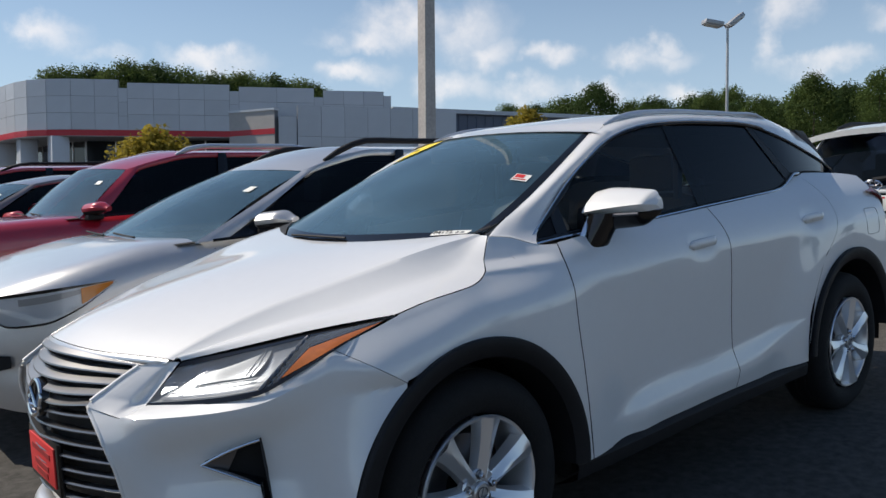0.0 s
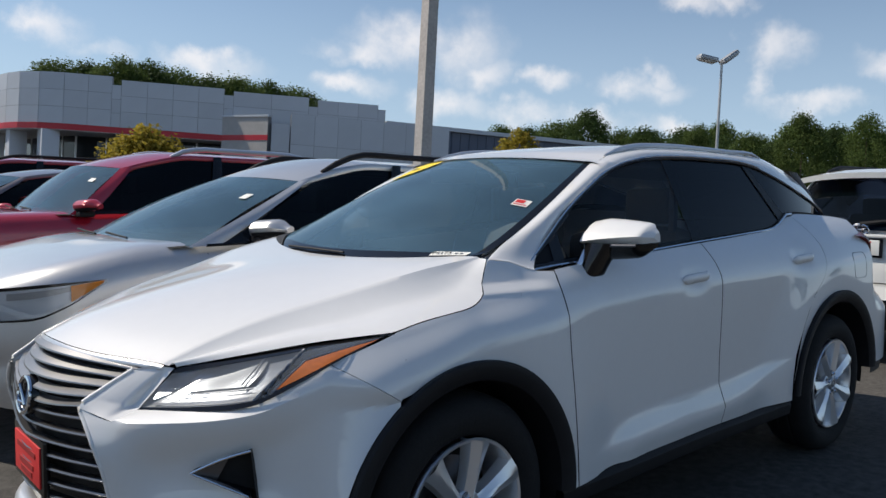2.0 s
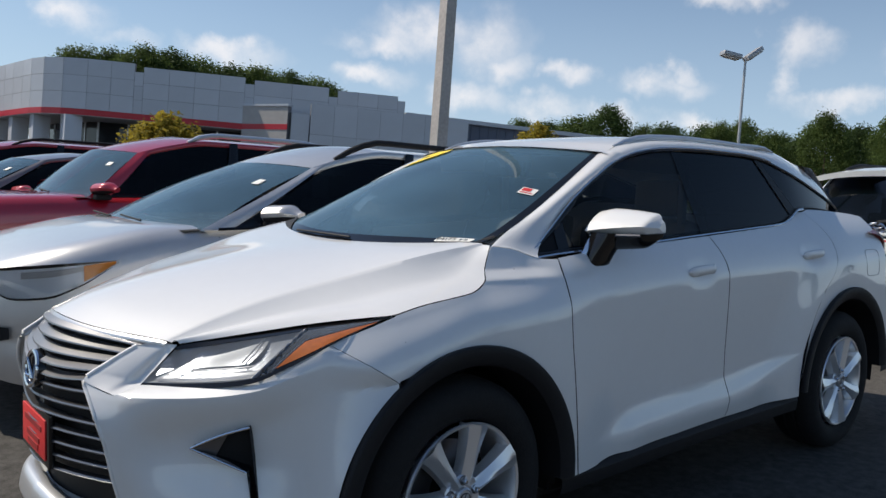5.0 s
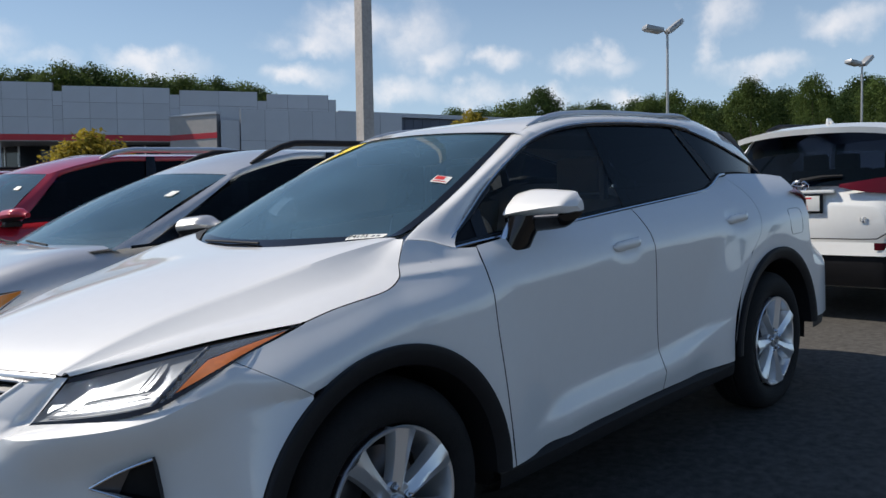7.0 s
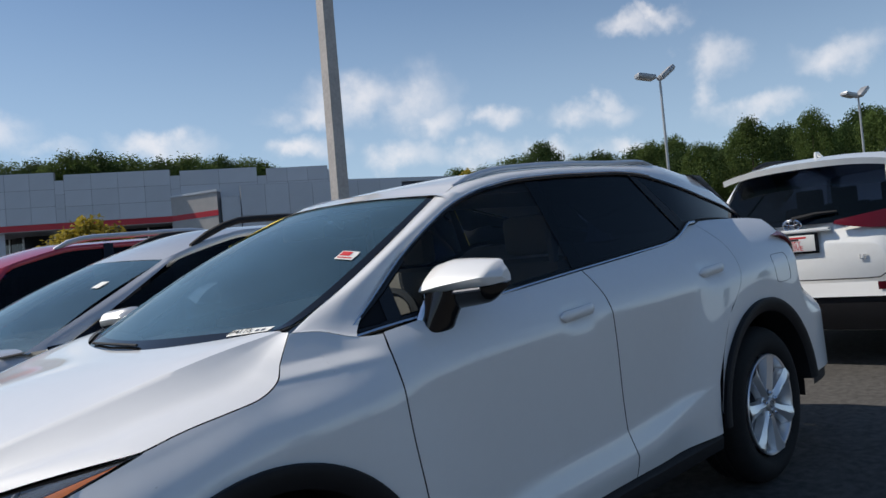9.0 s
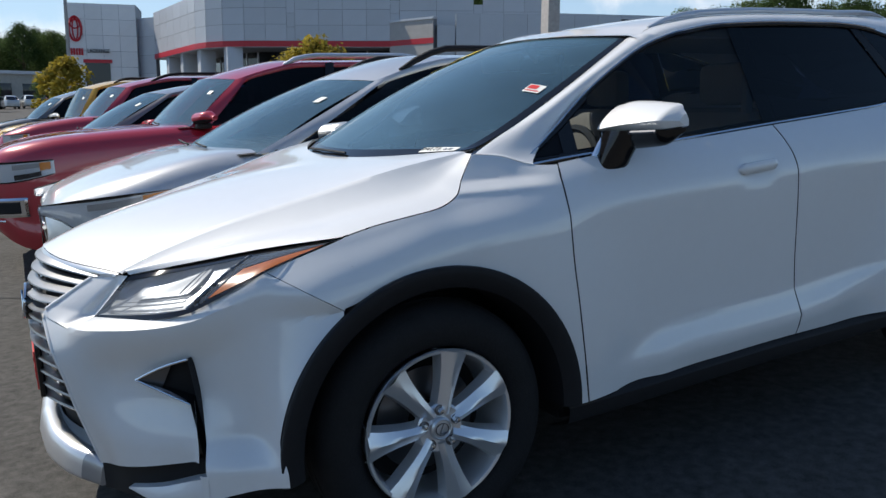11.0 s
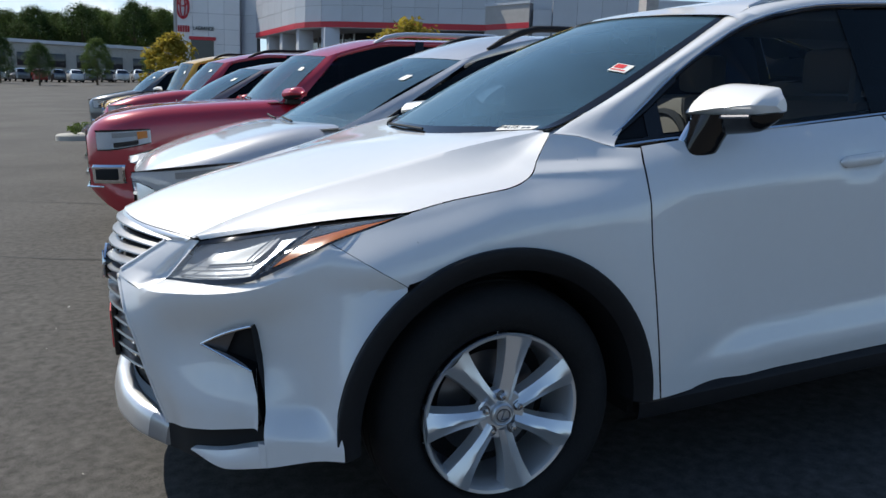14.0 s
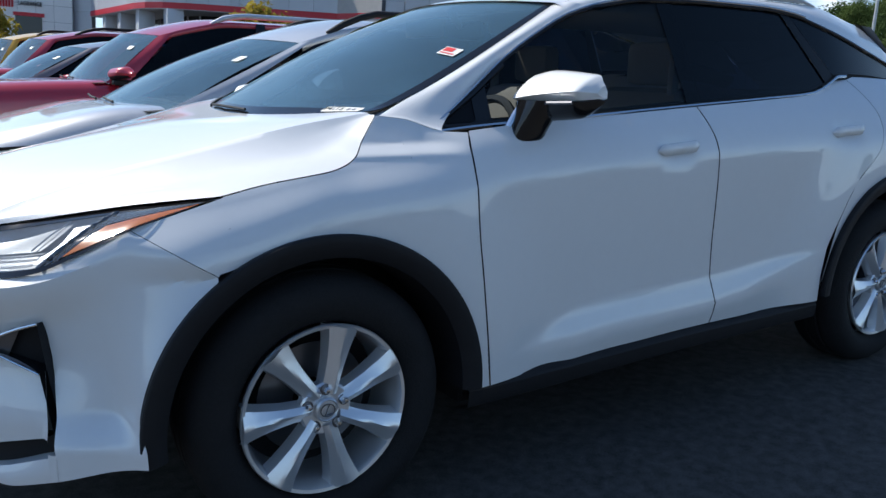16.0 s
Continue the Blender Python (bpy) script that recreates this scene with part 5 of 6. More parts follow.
    for nm, u0, u1 in (("a_pillar", -0.010, 0.050), ("b_pillar", 0.40, 0.44), ("d_pillar", post, 1.01)):
        bm = bmesh.new()
        sheet(bm, lambda u, v: side(mix(u0, u1, u), v) + Vector((0, -0.014, 0.004)) * (0.6 + 0.6 * math.sin(math.pi * u)), 5, 10)
        both(nm, bm, paint if nm != "b_pillar" else GLOSS_BLACK)
    bm = bmesh.new()

    def lid(u, v):
        w = abs(2 * v - 1)
        x = mix(top[0] - bend * (1 - w ** 2.2), back[0] + 0.08 * (1 - w * w), u)
        crown = 0.03 + 0.025 * math.sin(math.pi * u)
        return (x, mix(inset - 0.005, W2 - inset + 0.005, v), ridge(u) + crown * (1 - w ** 2.5))
    sheet(bm, lid, 24, 20)
    part("roof", bm, paint, car, out=core)
    bm = bmesh.new()
    sheet(bm, lambda u, v: side(u, 1.0) + Vector((0, -0.012 * math.sin(math.pi * v), 0.006 - 0.055 * v)), 24, 4)
    both("gutter", bm, paint)
    bm = bmesh.new()
    tube(bm, [side(mix(0.02, 0.98, i / 14), 0.02) + Vector((0, -0.012, 0)) for i in range(15)], 0.010, 6)
    both("belt_moulding", bm, GLOSS_BLACK)
    bm = bmesh.new()
    block(bm, (cowl[0] + 0.45, 0.30, 0.5), (tail[0] - 0.2, W2 - 0.30, cowl[1] - 0.03), 0.05)
    part("cabin_trim", bm, DARK_TRIM, car)
    if not far:
        for x in (top[0] + 0.15, top[0] + 1.1):
            for y in (mid - 0.38, mid + 0.38):
                bm = bmesh.new()
                block(bm, (x, y - 0.24, 0.9), (x + 0.14, y + 0.24, cowl[1] + 0.18), 0.05)
                block(bm, (x + 0.03, y - 0.12, cowl[1] + 0.16), (x + 0.12, y + 0.12, cowl[1] + 0.34), 0.03)
                part("seat", bm, DARK_TRIM, car)
    bm = bmesh.new()
    sheet(bm, lambda u, v: (mix(cowl[0] + 0.05, cowl[0] + 0.19, u) - bend * (1 - abs(2 * v - 1) ** 2.2), mix(A0.y + 0.02, W2 - A0.y - 0.02, v), deck(cowl[0]) + 0.004 + 0.006 * u - 0.02 * abs(2 * v - 1) ** 4), 3, 16)
    part("cowl", bm, CAVITY, car, out=core)
    for y in (mid - 0.42, mid + 0.15):
        bm = bmesh.new()
        tube(bm, [(cowl[0] - 0.05, y, cowl[1] + 0.022), (cowl[0] - 0.05, y + 0.2, cowl[1] + 0.030), (cowl[0] - 0.03, y + 0.42, cowl[1] + 0.036)], 0.007, 5)
        part("wiper", bm, BLACK_PLASTIC, car)

    # wheels and arches
    for xw in wheel[:2]:
        r = wheel[2]
        bm = bmesh.new()
        spun(bm, [(-0.012, r + 0.085), (-0.018, r + 0.06), (-0.005, r + 0.03), (0.06, r + 0.025), (0.06, 0.05)], int(36 * q) + 8, (xw, 0.012, r))
        bmesh.ops.bisect_plane(bm, geom=bm.verts[:] + bm.edges[:] + bm.faces[:], plane_co=(0, 0, clear + 0.02), plane_no=(0, 0, -1), clear_outer=True)
        both("arch_trim", bm, BLACK_PLASTIC, out=(xw, 0.5, r))
        for far_side in (False, True):
            bm = bmesh.new()
            spun(bm, [(0.02, r * 0.62), (-0.01, r * 0.72), (-0.015, r * 0.86), (0.01, r * 0.97), (0.04, r), (0.17, r), (0.2, r * 0.93)], int(40 * q) + 8)
            my = 0.012 if not far_side else W2 - 0.012
            tyre = part("wheel", bm, RUBBER, car, "alloy wheel with black tyre", m=Matrix.Translation((xw, my, r)) @ (Matrix.Rotation(math.pi, 4, 'Z') if far_side else Matrix()))
            bm = bmesh.new()
            spun(bm, [(0.02, r * 0.63), (-0.008, r * 0.62), (0.02, r * 0.58), (0.05, r * 0.5), (0.055, 0.02)], 28)
            part("rim", bm, SMOKE, tyre)
            for k in range(5):
                a = radians(90 + 72 * k)
                bm = bmesh.new()
                block(bm, (-0.035, -0.012, 0.03), (0.035, 0.012, r * 0.6), 0.006)
                bmesh.ops.rotate(bm, verts=bm.verts, matrix=Matrix.Rotation(a, 3, 'Y'))
                part("spoke", bm, ALLOY, tyre)

    # face
    zl = lamp[0] + 0.02

    def face(y, z, off=0.0):
        """Front surface x at a given y."""
        f = abs(y - mid) / mid
        x = 0.0
        while x < 0.62 and plan(x) / mid * 0.985 < f:
            x += 0.01
        return x - 0.012 + off

    def hl(u, v, off=0.006):
        if u < 0.30:
            y = mix(0.16 if truck else 0.56, mid - plan(0.0) * 0.985, u / 0.30)
            x = -0.014
        else:
            x = lamp[2] * ((u - 0.30) / 0.70) ** 1.15
            y = mid - plan(x) * (0.985 if truck else 0.975)
        if truck:
            x = mix(0.085, lamp[2], u)
            y = mid - plan(x) * 0.985
        k = max(0, (u - 0.2) / 0.8) ** 1.3
        lo, hi = mix(lamp[0], lamp[3], k), mix(lamp[1], lamp[4], k ** 0.8)
        if lamp_foot:
            lo = spl(lamp_foot, u)
        return Vector((x - off, y - off, mix(lo, hi, v)))
    bm = bmesh.new()
    sheet(bm, lambda u, v: hl(u, v, 0.005), 24, 6)
    both("headlight", bm, LAMP_BRIGHT, "clear headlight with bright reflector and amber marker")
    bm = bmesh.new()
    sheet(bm, lambda u, v: hl(mix(amber[0], amber[1], u), mix(amber[2], amber[3], v), 0.019), 8, 3)
    both("amber_marker", bm, shader("bright_amber", (0.62, 0.20, 0.012), 0.25, coat=0.6))
    if not far:
        bm = bmesh.new()
        if truck:
            sheet(bm, lambda u, v: hl(mix(0.30, 0.80, u), mix(0.62, 0.90, v), 0.011), 14, 2)
            both("light_bar", bm, LAMP_SILVER)
            bm = bmesh.new()
            sheet(bm, lambda u, v: hl(mix(0.32, 0.78, u), mix(0.08, 0.36, v), 0.012), 18, 2)
            both("lamp_shade", bm, GLOSS_BLACK)
        else:
            sheet(bm, lambda u, v: hl(mix(0.0, 0.48, u), mix(0.35, 0.62, v), 0.011), 14, 2)
            sheet(bm, lambda u, v: hl(mix(0.46, 0.64, v) + mix(-0.02, 0.05, u), mix(0.62, 0.10, v), 0.012), 4, 8)
            sheet(bm, lambda u, v: hl(mix(0.60, 0.82, u), mix(0.05, 0.14, v), 0.011), 8, 2)
            both("light_guide", bm, LAMP_WHITE)
            bm = bmesh.new()
            sheet(bm, lambda u, v: hl(mix(0.56, 0.86, u), mix(0.66, 0.88, v), 0.011), 10, 2)
            both("light_bar", bm, LAMP_SILVER)
        bm = bmesh.new()
        sheet(bm, lambda u, v: hl(u, mix(0.97, 1.08, v), 0.011), 24, 2)
        both("lamp_brow", bm, GLOSS_BLACK)
        bm = bmesh.new()
        sheet(bm, lambda u, v: hl(u, mix(-0.04, 0.03, v), 0.010), 24, 2)
        both("lamp_sill", bm, GLOSS_BLACK)
        bm = bmesh.new()
        sheet(bm, lambda u, v: hl(u, v, 0.017), 24, 4)
        a, b = both("lamp_lens", bm, LENS_CLEAR)
        a.visible_shadow = b.visible_shadow = False
    bm = bmesh.new()
    sheet(bm, lambda u, v: (face(mix(0.52, W2 - 0.52, u), 0) - 0.006, mix(0.52, W2 - 0.52, u), mix(zl - (0.26 if truck else 0.10), zl + (0.14 if truck else 0.06), v)), 10, 3)
    part("upper_grille", bm, GLOSS_BLACK, car, out=core)
    bm = bmesh.new()
    sheet(bm, lambda u, v: (face(mix(0.40, W2 - 0.40, u), 0) - 0.010 + 0.03 * v, mix(0.40, W2 - 0.40, u), mix(clear + (0.27 if truck else 0.10), clear + (0.38 if truck else 0.32), v)), 10, 3)
    part("lower_grille", bm, BLACK_PLASTIC, car, out=core)
    if truck:
        for zz in (zl - 0.24, zl - 0.10, zl + 0.13):
            bm = bmesh.new()
            tube(bm, [(face(mix(0.42, W2 - 0.42, i / 10), 0) - 0.014, mix(0.42, W2 - 0.42, i / 10), zz) for i in range(11)], 0.018, 6)
            part("grille_bar", bm, CHROME, car)
    bm = bmesh.new()
    tube(bm, [(face(mix(0.45, W2 - 0.45, i / 10), 0) + 0.002, mix(0.45, W2 - 0.45, i / 10), zl + 0.0) for i in range(11)], 0.012, 6)
    part("grille_bar", bm, CHROME, car)
    bm = bmesh.new()
    bmesh.ops.create_cone(bm, segments=20, radius1=0.06, radius2=0.055, depth=0.02, cap_ends=True, matrix=pose(face(mid, 0) + 0.002, mid, zl, 0, 90, 0))
    part("badge", bm, CHROME, car)
    if not truck and not far:
        bm = bmesh.new()
        sheet(bm, lambda u, v: Vector((-0.016 if u < 0.5 else 0.16 * (2 * u - 1) - 0.012, mix(0.52, mid - plan(0.0), 2 * u) - 0.004 if u < 0.5 else mid - plan(0.16 * (2 * u - 1)) - 0.008, mix(mix(0.42, 0.50, u), mix(0.60, 0.56, u), v))), 20, 4)
        both("fog_recess", bm, BLACK_PLASTIC)
    if truck:
        def wrap(u, z, off):
            """Round the lower front corner, from the front face to the side."""
            if u < 0.5:
                return Vector((-0.012 - off, mix(0.42, mid - plan(0.0), u / 0.5), z))
            x = 0.20 * (u - 0.5) / 0.5
            return Vector((x - off * 0.8, mid - plan(x) - off, z))
        for nm, z0, z1, u0, u1, off, mat in (("fog_bezel", 0.505, 0.665, 0.56, 1.22, 0.016, CHROME), ("fog_pocket", 0.530, 0.640, 0.64, 1.12, 0.022, CAVITY)):
            bm = bmesh.new()
            sheet(bm, lambda u, v: wrap(mix(u0, u1, u), mix(z0, z1, v), off - 0.012 * (abs(2 * v - 1) > 0.99) - 0.012 * (abs(2 * u - 1) > 0.99)), 20, 8)
            both(nm, bm, mat)
        bm = bmesh.new()
        tube(bm, [(face(y, 0) - 0.004, y, clear + 0.275) for y in [0.12 + (W2 - 0.24) * i / 14 for i in range(15)]], 0.016, 6, flat=0.6)
        part("lower_strip", bm, CHROME, car)

    # mirrors: wedge shells on black feet
    xm, zm = mirror_at

    def wedge(u, v):
        end = ease(0.45, 1.0, u)
        xb = xm + 0.07 + 0.05 * u - 0.02 * end
        xf = mix(xm - 0.085 + 0.07 * u, xb - 0.035, end ** 2 * 0.8)
        zb = zm - 0.045 + 0.02 * u + 0.012 * end
        zt = mix(zm + 0.085, zb + 0.03, end ** 2.2 * 0.7) - 0.012 * (1 - u)
        y = mix(0.06, -0.155, u)
        a = 6.2832 * v
        c, s = math.cos(a), math.sin(a)
        px = math.copysign(abs(c) ** 0.75, c)
        pz = math.copysign(abs(s) ** 0.85, s)
        return (mix(xf, xb, 0.5 + 0.5 * px), y, mix(zb, zt, 0.5 + 0.5 * pz) - 0.02 * (0.5 - 0.5 * px) * (1 if s > 0 else 0))
    bm = bmesh.new()
    rows = sheet(bm, wedge, 12, 18)
    bm.faces.new(rows[-1][:-1])
    both("door_mirror", bm, mirror_paint or paint, out=(xm, -0.05, zm))
    bm = bmesh.new()
    block(bm, (xm - 0.06, -0.02, zm - 0.085), (xm + 0.08, 0.12, zm - 0.035), 0.02)
    both("mirror_foot", bm, BLACK_PLASTIC, out=(xm, 0.03, zm - 0.06))
    if not far:
        bm = bmesh.new()
        sheet(bm, lambda u, v: Vector(wedge(mix(0.05, 0.95, u), mix(0.56, 0.70, v))) + Vector((-0.003, -0.003, -0.004)), 8, 3)
        both("mirror_trim", bm, BLACK_PLASTIC, out=(xm, -0.05, zm))
    # rails
    if rails:
        r0 = rail_at or top[0] + 0.35
        uu = lambda x: min(max((x - top[0]) / (back[0] - top[0]), 0), 1)
        pts = [(x, inset + 0.025, ridge(uu(x)) + 0.010 + 0.060 * min(1, 1.5 * math.sin(math.pi * (x - r0) / (back[0] - 0.1 - r0)) ** 0.7 if r0 < x < back[0] - 0.1 else 0)) for x in [mix(r0, back[0] - 0.1, i / 14) for i in range(15)]]
        bm = bmesh.new()
        tube(bm, pts, [0.014] + [0.026 if rails == "silver" else 0.022] * 13 + [0.014], 8)
        both("roof_rail", bm, SATIN if rails == "silver" else BLACK_PLASTIC)
        if bars:
            for x in (mix(top[0], back[0], 0.25), mix(top[0], back[0], 0.8)):
                bm = bmesh.new()
                tube(bm, [(x, inset + 0.01, H + 0.055), (x, mid, H + 0.075), (x, W2 - inset - 0.01, H + 0.055)], 0.022, 8, flat=0.6)
                part("cross_bar", bm, BLACK_PLASTIC, car)
                for yy in (inset + 0.03, W2 - inset - 0.03):
                    bm = bmesh.new()
                    block(bm, (x - 0.05, yy - 0.03, H + 0.03), (x + 0.05, yy + 0.03, H + 0.115), 0.02)
                    part("bar_foot", bm, BLACK_PLASTIC, car)
    for _ in range(0 if far else 1):
        bm = bmesh.new()
        sheet(bm, lambda u, v: Vector(front_glass(mix(0.60, 0.68, u), mix(0.07, 0.105, v))) + Vector((-0.004, 0, 0.006)), 2, 2)
        part("window_sticker", bm, PAPER, car, out=core)
    return car, dict(plan=plan, deck=deck, mid=mid, core=core, both=both, rear_glass=rear_glass, L=L, W=W2, tail=tail)


silver, _ = vehicle("suv", "silver compact suv with black roof rails parked in a row", (-0.91, 2.52, 0), SILVER, rails="black", rail_at=2.2, H=1.61, lamp=(0.690, 0.832, 0.66, 0.870, 0.905), amber=(0.84, 0.99, 0.1, 0.92), lamp_foot=((0, 0.796), (0.28, 0.792), (0.40, 0.765), (0.52, 0.705), (0.66, 0.712), (0.80, 0.765), (1.0, 0.895)), group="parked row")
red, _ = vehicle("suv", "dark red truck-based suv with silver roof rails", (-1.26, 5.28, 0), RED, L=4.83, W2=1.925, H=1.735, clear=0.20, hood=((0, 0.90), (0.03, 0.965), (0.09, 1.020), (0.22, 1.075), (0.65, 1.138), (1.50, 1.172)), top=(2.16, 1.57), rail_at=2.62, back=(4.35, 1.66), tail=(4.7, 1.22),
                 wheel=(0.92, 3.71, 0.385), inset=0.30, lamp=(0.790, 0.945, 0.52, 0.845, 0.955), amber=(0.78, 0.97, 0.40, 0.92), face_style="truck", rails="silver", mirror_at=(1.74, 1.225), group="parked row")
vehicle("sedan", "grey-brown saloon car with raked windscreen", (-1.33, 8.0, 0), shader("bronze_grey_paint", (0.22, 0.19, 0.18), 0.33, metal=0.5, coat=1.0), L=4.85, W2=1.85, H=1.58, clear=0.18, hood=((0, 0.80), (0.06, 0.87), (0.16, 0.92), (0.6, 1.03), (1.1, 1.10)), top=(2.06, 1.50), back=(3.8, 1.50), tail=(4.55, 1.12),
        wheel=(0.95, 3.72, 0.33), inset=0.34, rails=None, mirror_paint=RED, mirror_at=(1.75, 1.14), group="parked row")
vehicle("suv", "red suv with black roof rails parked in a row", (-1.23, 10.6, 0), RED, L=4.75, W2=1.9, H=1.80, clear=0.22, hood=((0, 0.92), (0.03, 0.99), (0.09, 1.045), (0.22, 1.10), (0.6, 1.19), (1.22, 1.25)), top=(1.82, 1.66), back=(4.2, 1.72), tail=(4.55, 1.28), lamp=(0.93, 1.045, 0.42, 0.97, 1.06),
        amber=(0.80, 0.97, 0.3, 0.92), face_style="truck", rails="black", mirror_at=(1.55, 1.28), group="parked row")
vehicle("pickup_truck", "dark grey pickup with a bright chrome nose", (-1.60, 16.0, 0), GREY_PAINT, L=5.2, W2=1.93, H=1.76, clear=0.28, hood=((0, 1.02), (0.05, 1.07), (0.18, 1.12), (0.5, 1.18), (0.90, 1.23)), top=(1.58, 1.61), back=(3.4, 1.68), tail=(4.0, 1.25), lamp=(0.90, 1.06, 0.40, 0.95, 1.07),
        amber=(0.85, 0.97, 0.3, 0.9), face_style="truck", rails=None, mirror_at=(1.35, 1.25), mirror_paint=WHITE_PAINT, group="parked row")
vehicle("pickup_truck", "yellow pickup with tinted windows", (-1.25, 13.25, 0), YELLOW, L=5.2, W2=1.93, H=1.84, clear=0.28, hood=((0, 1.0), (0.05, 1.05), (0.18, 1.10), (0.5, 1.15), (1.12, 1.20)), top=(1.60, 1.72), back=(3.4, 1.78), tail=(4.0, 1.25), lamp=(0.90, 1.04, 0.40, 0.95, 1.05),
        face_style="truck", rails="black", mirror_at=(1.45, 1.25), group="parked row")


def back_end(info, car):
    """The rear of the white suv: lamps, plate, bumper, wiper, spoiler, fin."""
    L, mid, W2, plan, core, both = info["L"], info["mid"], info["W"], info["plan"], info["core"], info["both"]

    def rear(y, z, off=0.0):
        f = abs(y - mid) / mid
        x = L
        while x > L - 0.5 and plan(x) / mid * 0.985 < f:
            x -= 0.01
        return x + 0.012 + off
    bm = bmesh.new()

    def lamp(u, v):
        y = mix(0.05, 0.60, u)
        x = rear(y, 1) + 0.022 - 0.16 * (1 - u) ** 2 - 0.03 * v
        yy = max(mid - plan(min(x, L)) * 0.99 - 0.01, 0) if u < 0.25 else mix(mid - plan(L - 0.12) * 0.99, 0.60, (u - 0.25) / 0.75)
        return (x, yy, mix(1.075 + 0.045 * u - 0.035 * math.sin(math.pi * u), 1.235 - 0.09 * u, v))
    sheet(bm, lamp, 16, 5)
    both("tail_lamp", bm, RED_LENS, "dark red tail lamp")
    # black lower bumper skin: the shadow low on the tail is put into its colour
    bm = bmesh.new()
    sheet(bm, lambda u, v: (rear(mix(0.01, W2 - 0.01, u), 0) + 0.03 - 0.06 * (1 - v) ** 2, mix(-0.005, W2 + 0.005, u), mix(0.28, 0.56, v)), 40, 4)
    part("rear_bumper", bm, BLACK_PLASTIC, car, out=core)
    bm = bmesh.new()
    run = [(0.235, 1.08), (0.215, 0.95), (0.20, 0.80), (0.23, 0.745), (0.31, 0.69), (0.42, 0.685), (mid, 0.685)]
    tube(bm, [(rear(y, z) + 0.012, y, z) for y, z in run], 0.005, 5)
    both("tailgate_seam", bm, CAVITY)
    bm = bmesh.new()
    sheet(bm, lambda u, v: (lamp(mix(0.06, 0.24, u), 0)[0] + 0.010, lamp(mix(0.06, 0.24, u), 0)[1] - 0.010, mix(1.13, 1.17, v)), 6, 2)
    both("lamp_bar", bm, shader("bright_red_lens", (0.35, 0.02, 0.03), 0.2, coat=0.5))
    bm = bmesh.new()
    sheet(bm, lambda u, v: (rear(mix(0.015, W2 - 0.015, u), 0) + 0.05 - 0.02 * v, mix(0.0, W2, u), mix(0.55, 0.66, v)), 40, 4)
    part("bumper_top", bm, WHITE_PAINT, car, out=core)
    bm = bmesh.new()
    sheet(bm, lambda u, v: (rear(mix(0.12, 0.32, u), 0) + 0.055 - 0.10 * (1 - u) ** 2, mix(0.12, 0.32, u), mix(0.60, 0.66, v)), 5, 2)
    both("reflector", bm, RED_LENS, "red bumper reflector")
    bm = bmesh.new()
    block(bm, (L + 0.005, mid - 0.19, 0.90), (L + 0.022, mid + 0.19, 1.065), 0.006)
    plate = part("plate_frame", bm, GLOSS_BLACK, car, "test drive plate in a black frame")
    bm = bmesh.new()
    block(bm, (L + 0.020, mid - 0.165, 0.92), (L + 0.026, mid + 0.165, 1.05), 0.002)
    part("plate_card", bm, PAPER, plate)
    for z, w, mat in ((1.032, 0.10, RED_INK), (1.016, 0.04, INK)):
        bm = bmesh.new()
        block(bm, (L + 0.0255, mid - w, z - 0.008), (L + 0.0275, mid + w, z + 0.006))
        part("plate_bar", bm, mat, plate)
    for txt, z in (("TEST", 0.967), ("DRIVE", 0.928)):
        cu = bpy.data.curves.new("lettering", 'FONT')
        cu.body, cu.size, cu.align_x, cu.extrude = txt, 0.052, 'CENTER', 0.0006
        cu.materials.append(RED_INK)
        t = new("lettering", cu)
        t.parent = plate
        t.matrix_basis = pose(L + 0.0275, mid, z, 90, 0, 90)
    cu = bpy.data.curves.new("trim_letters", 'FONT')
    cu.body, cu.size, cu.align_x, cu.extrude = "LE", 0.055, 'CENTER', 0.004
    cu.materials.append(CHROME)
    t = new("trim_letters", cu)
    t.parent = car
    t.matrix_basis = pose(L + 0.010, W2 - 0.42, 0.83, 90, 0, 90)
    bm = bmesh.new()
    ring = lambda rx, rz, cz=0.0: [(L + 0.02, mid + rx * math.cos(a), 1.135 + cz + rz * math.sin(a)) for a in [6.2832 * i / 24 for i in range(25)]]
    tube(bm, ring(0.070, 0.046), 0.008, 6)
    tube(bm, ring(0.026, 0.042), 0.006, 6)
    tube(bm, ring(0.052, 0.018, 0.018), 0.006, 6)
    part("badge", bm, CHROME, car)
    bm = bmesh.new()
    block(bm, (L - 0.03, mid - 0.28, 1.07), (L + 0.03, mid + 0.28, 1.10), 0.01)
    part("plate_light_bar", bm, WHITE_PAINT, car)
    rg = info["rear_glass"]
    bm = bmesh.new()
    tube(bm, [Vector(rg(0.10, 0.5)) + Vector((0.05, 0, 0)), Vector(rg(0.16, 0.62)) + Vector((0.035, 0, 0)), Vector(rg(0.17, 0.74)) + Vector((0.025, 0, 0))], [0.025, 0.016, 0.010], 6)
    part("rear_wiper", bm, BLACK_PLASTIC, car)
    bm = bmesh.new()
    sheet(bm, lambda u, v: (rg(1.0, u)[0] + mix(-0.12, 0.20, v), mix(0.24, W2 - 0.24, u), rg(1.0, u)[2] + 0.045 - 0.04 * v - 0.03 * abs(2 * u - 1) ** 4), 16, 4)
    sheet(bm, lambda u, v: (rg(1.0, u)[0] + 0.20 - 0.010 * v, mix(0.24, W2 - 0.24, u), rg(1.0, u)[2] + 0.005 - 0.050 * v - 0.03 * abs(2 * u - 1) ** 4), 16, 3)
    part("spoiler", bm, WHITE_PAINT, car)
    bm = bmesh.new()
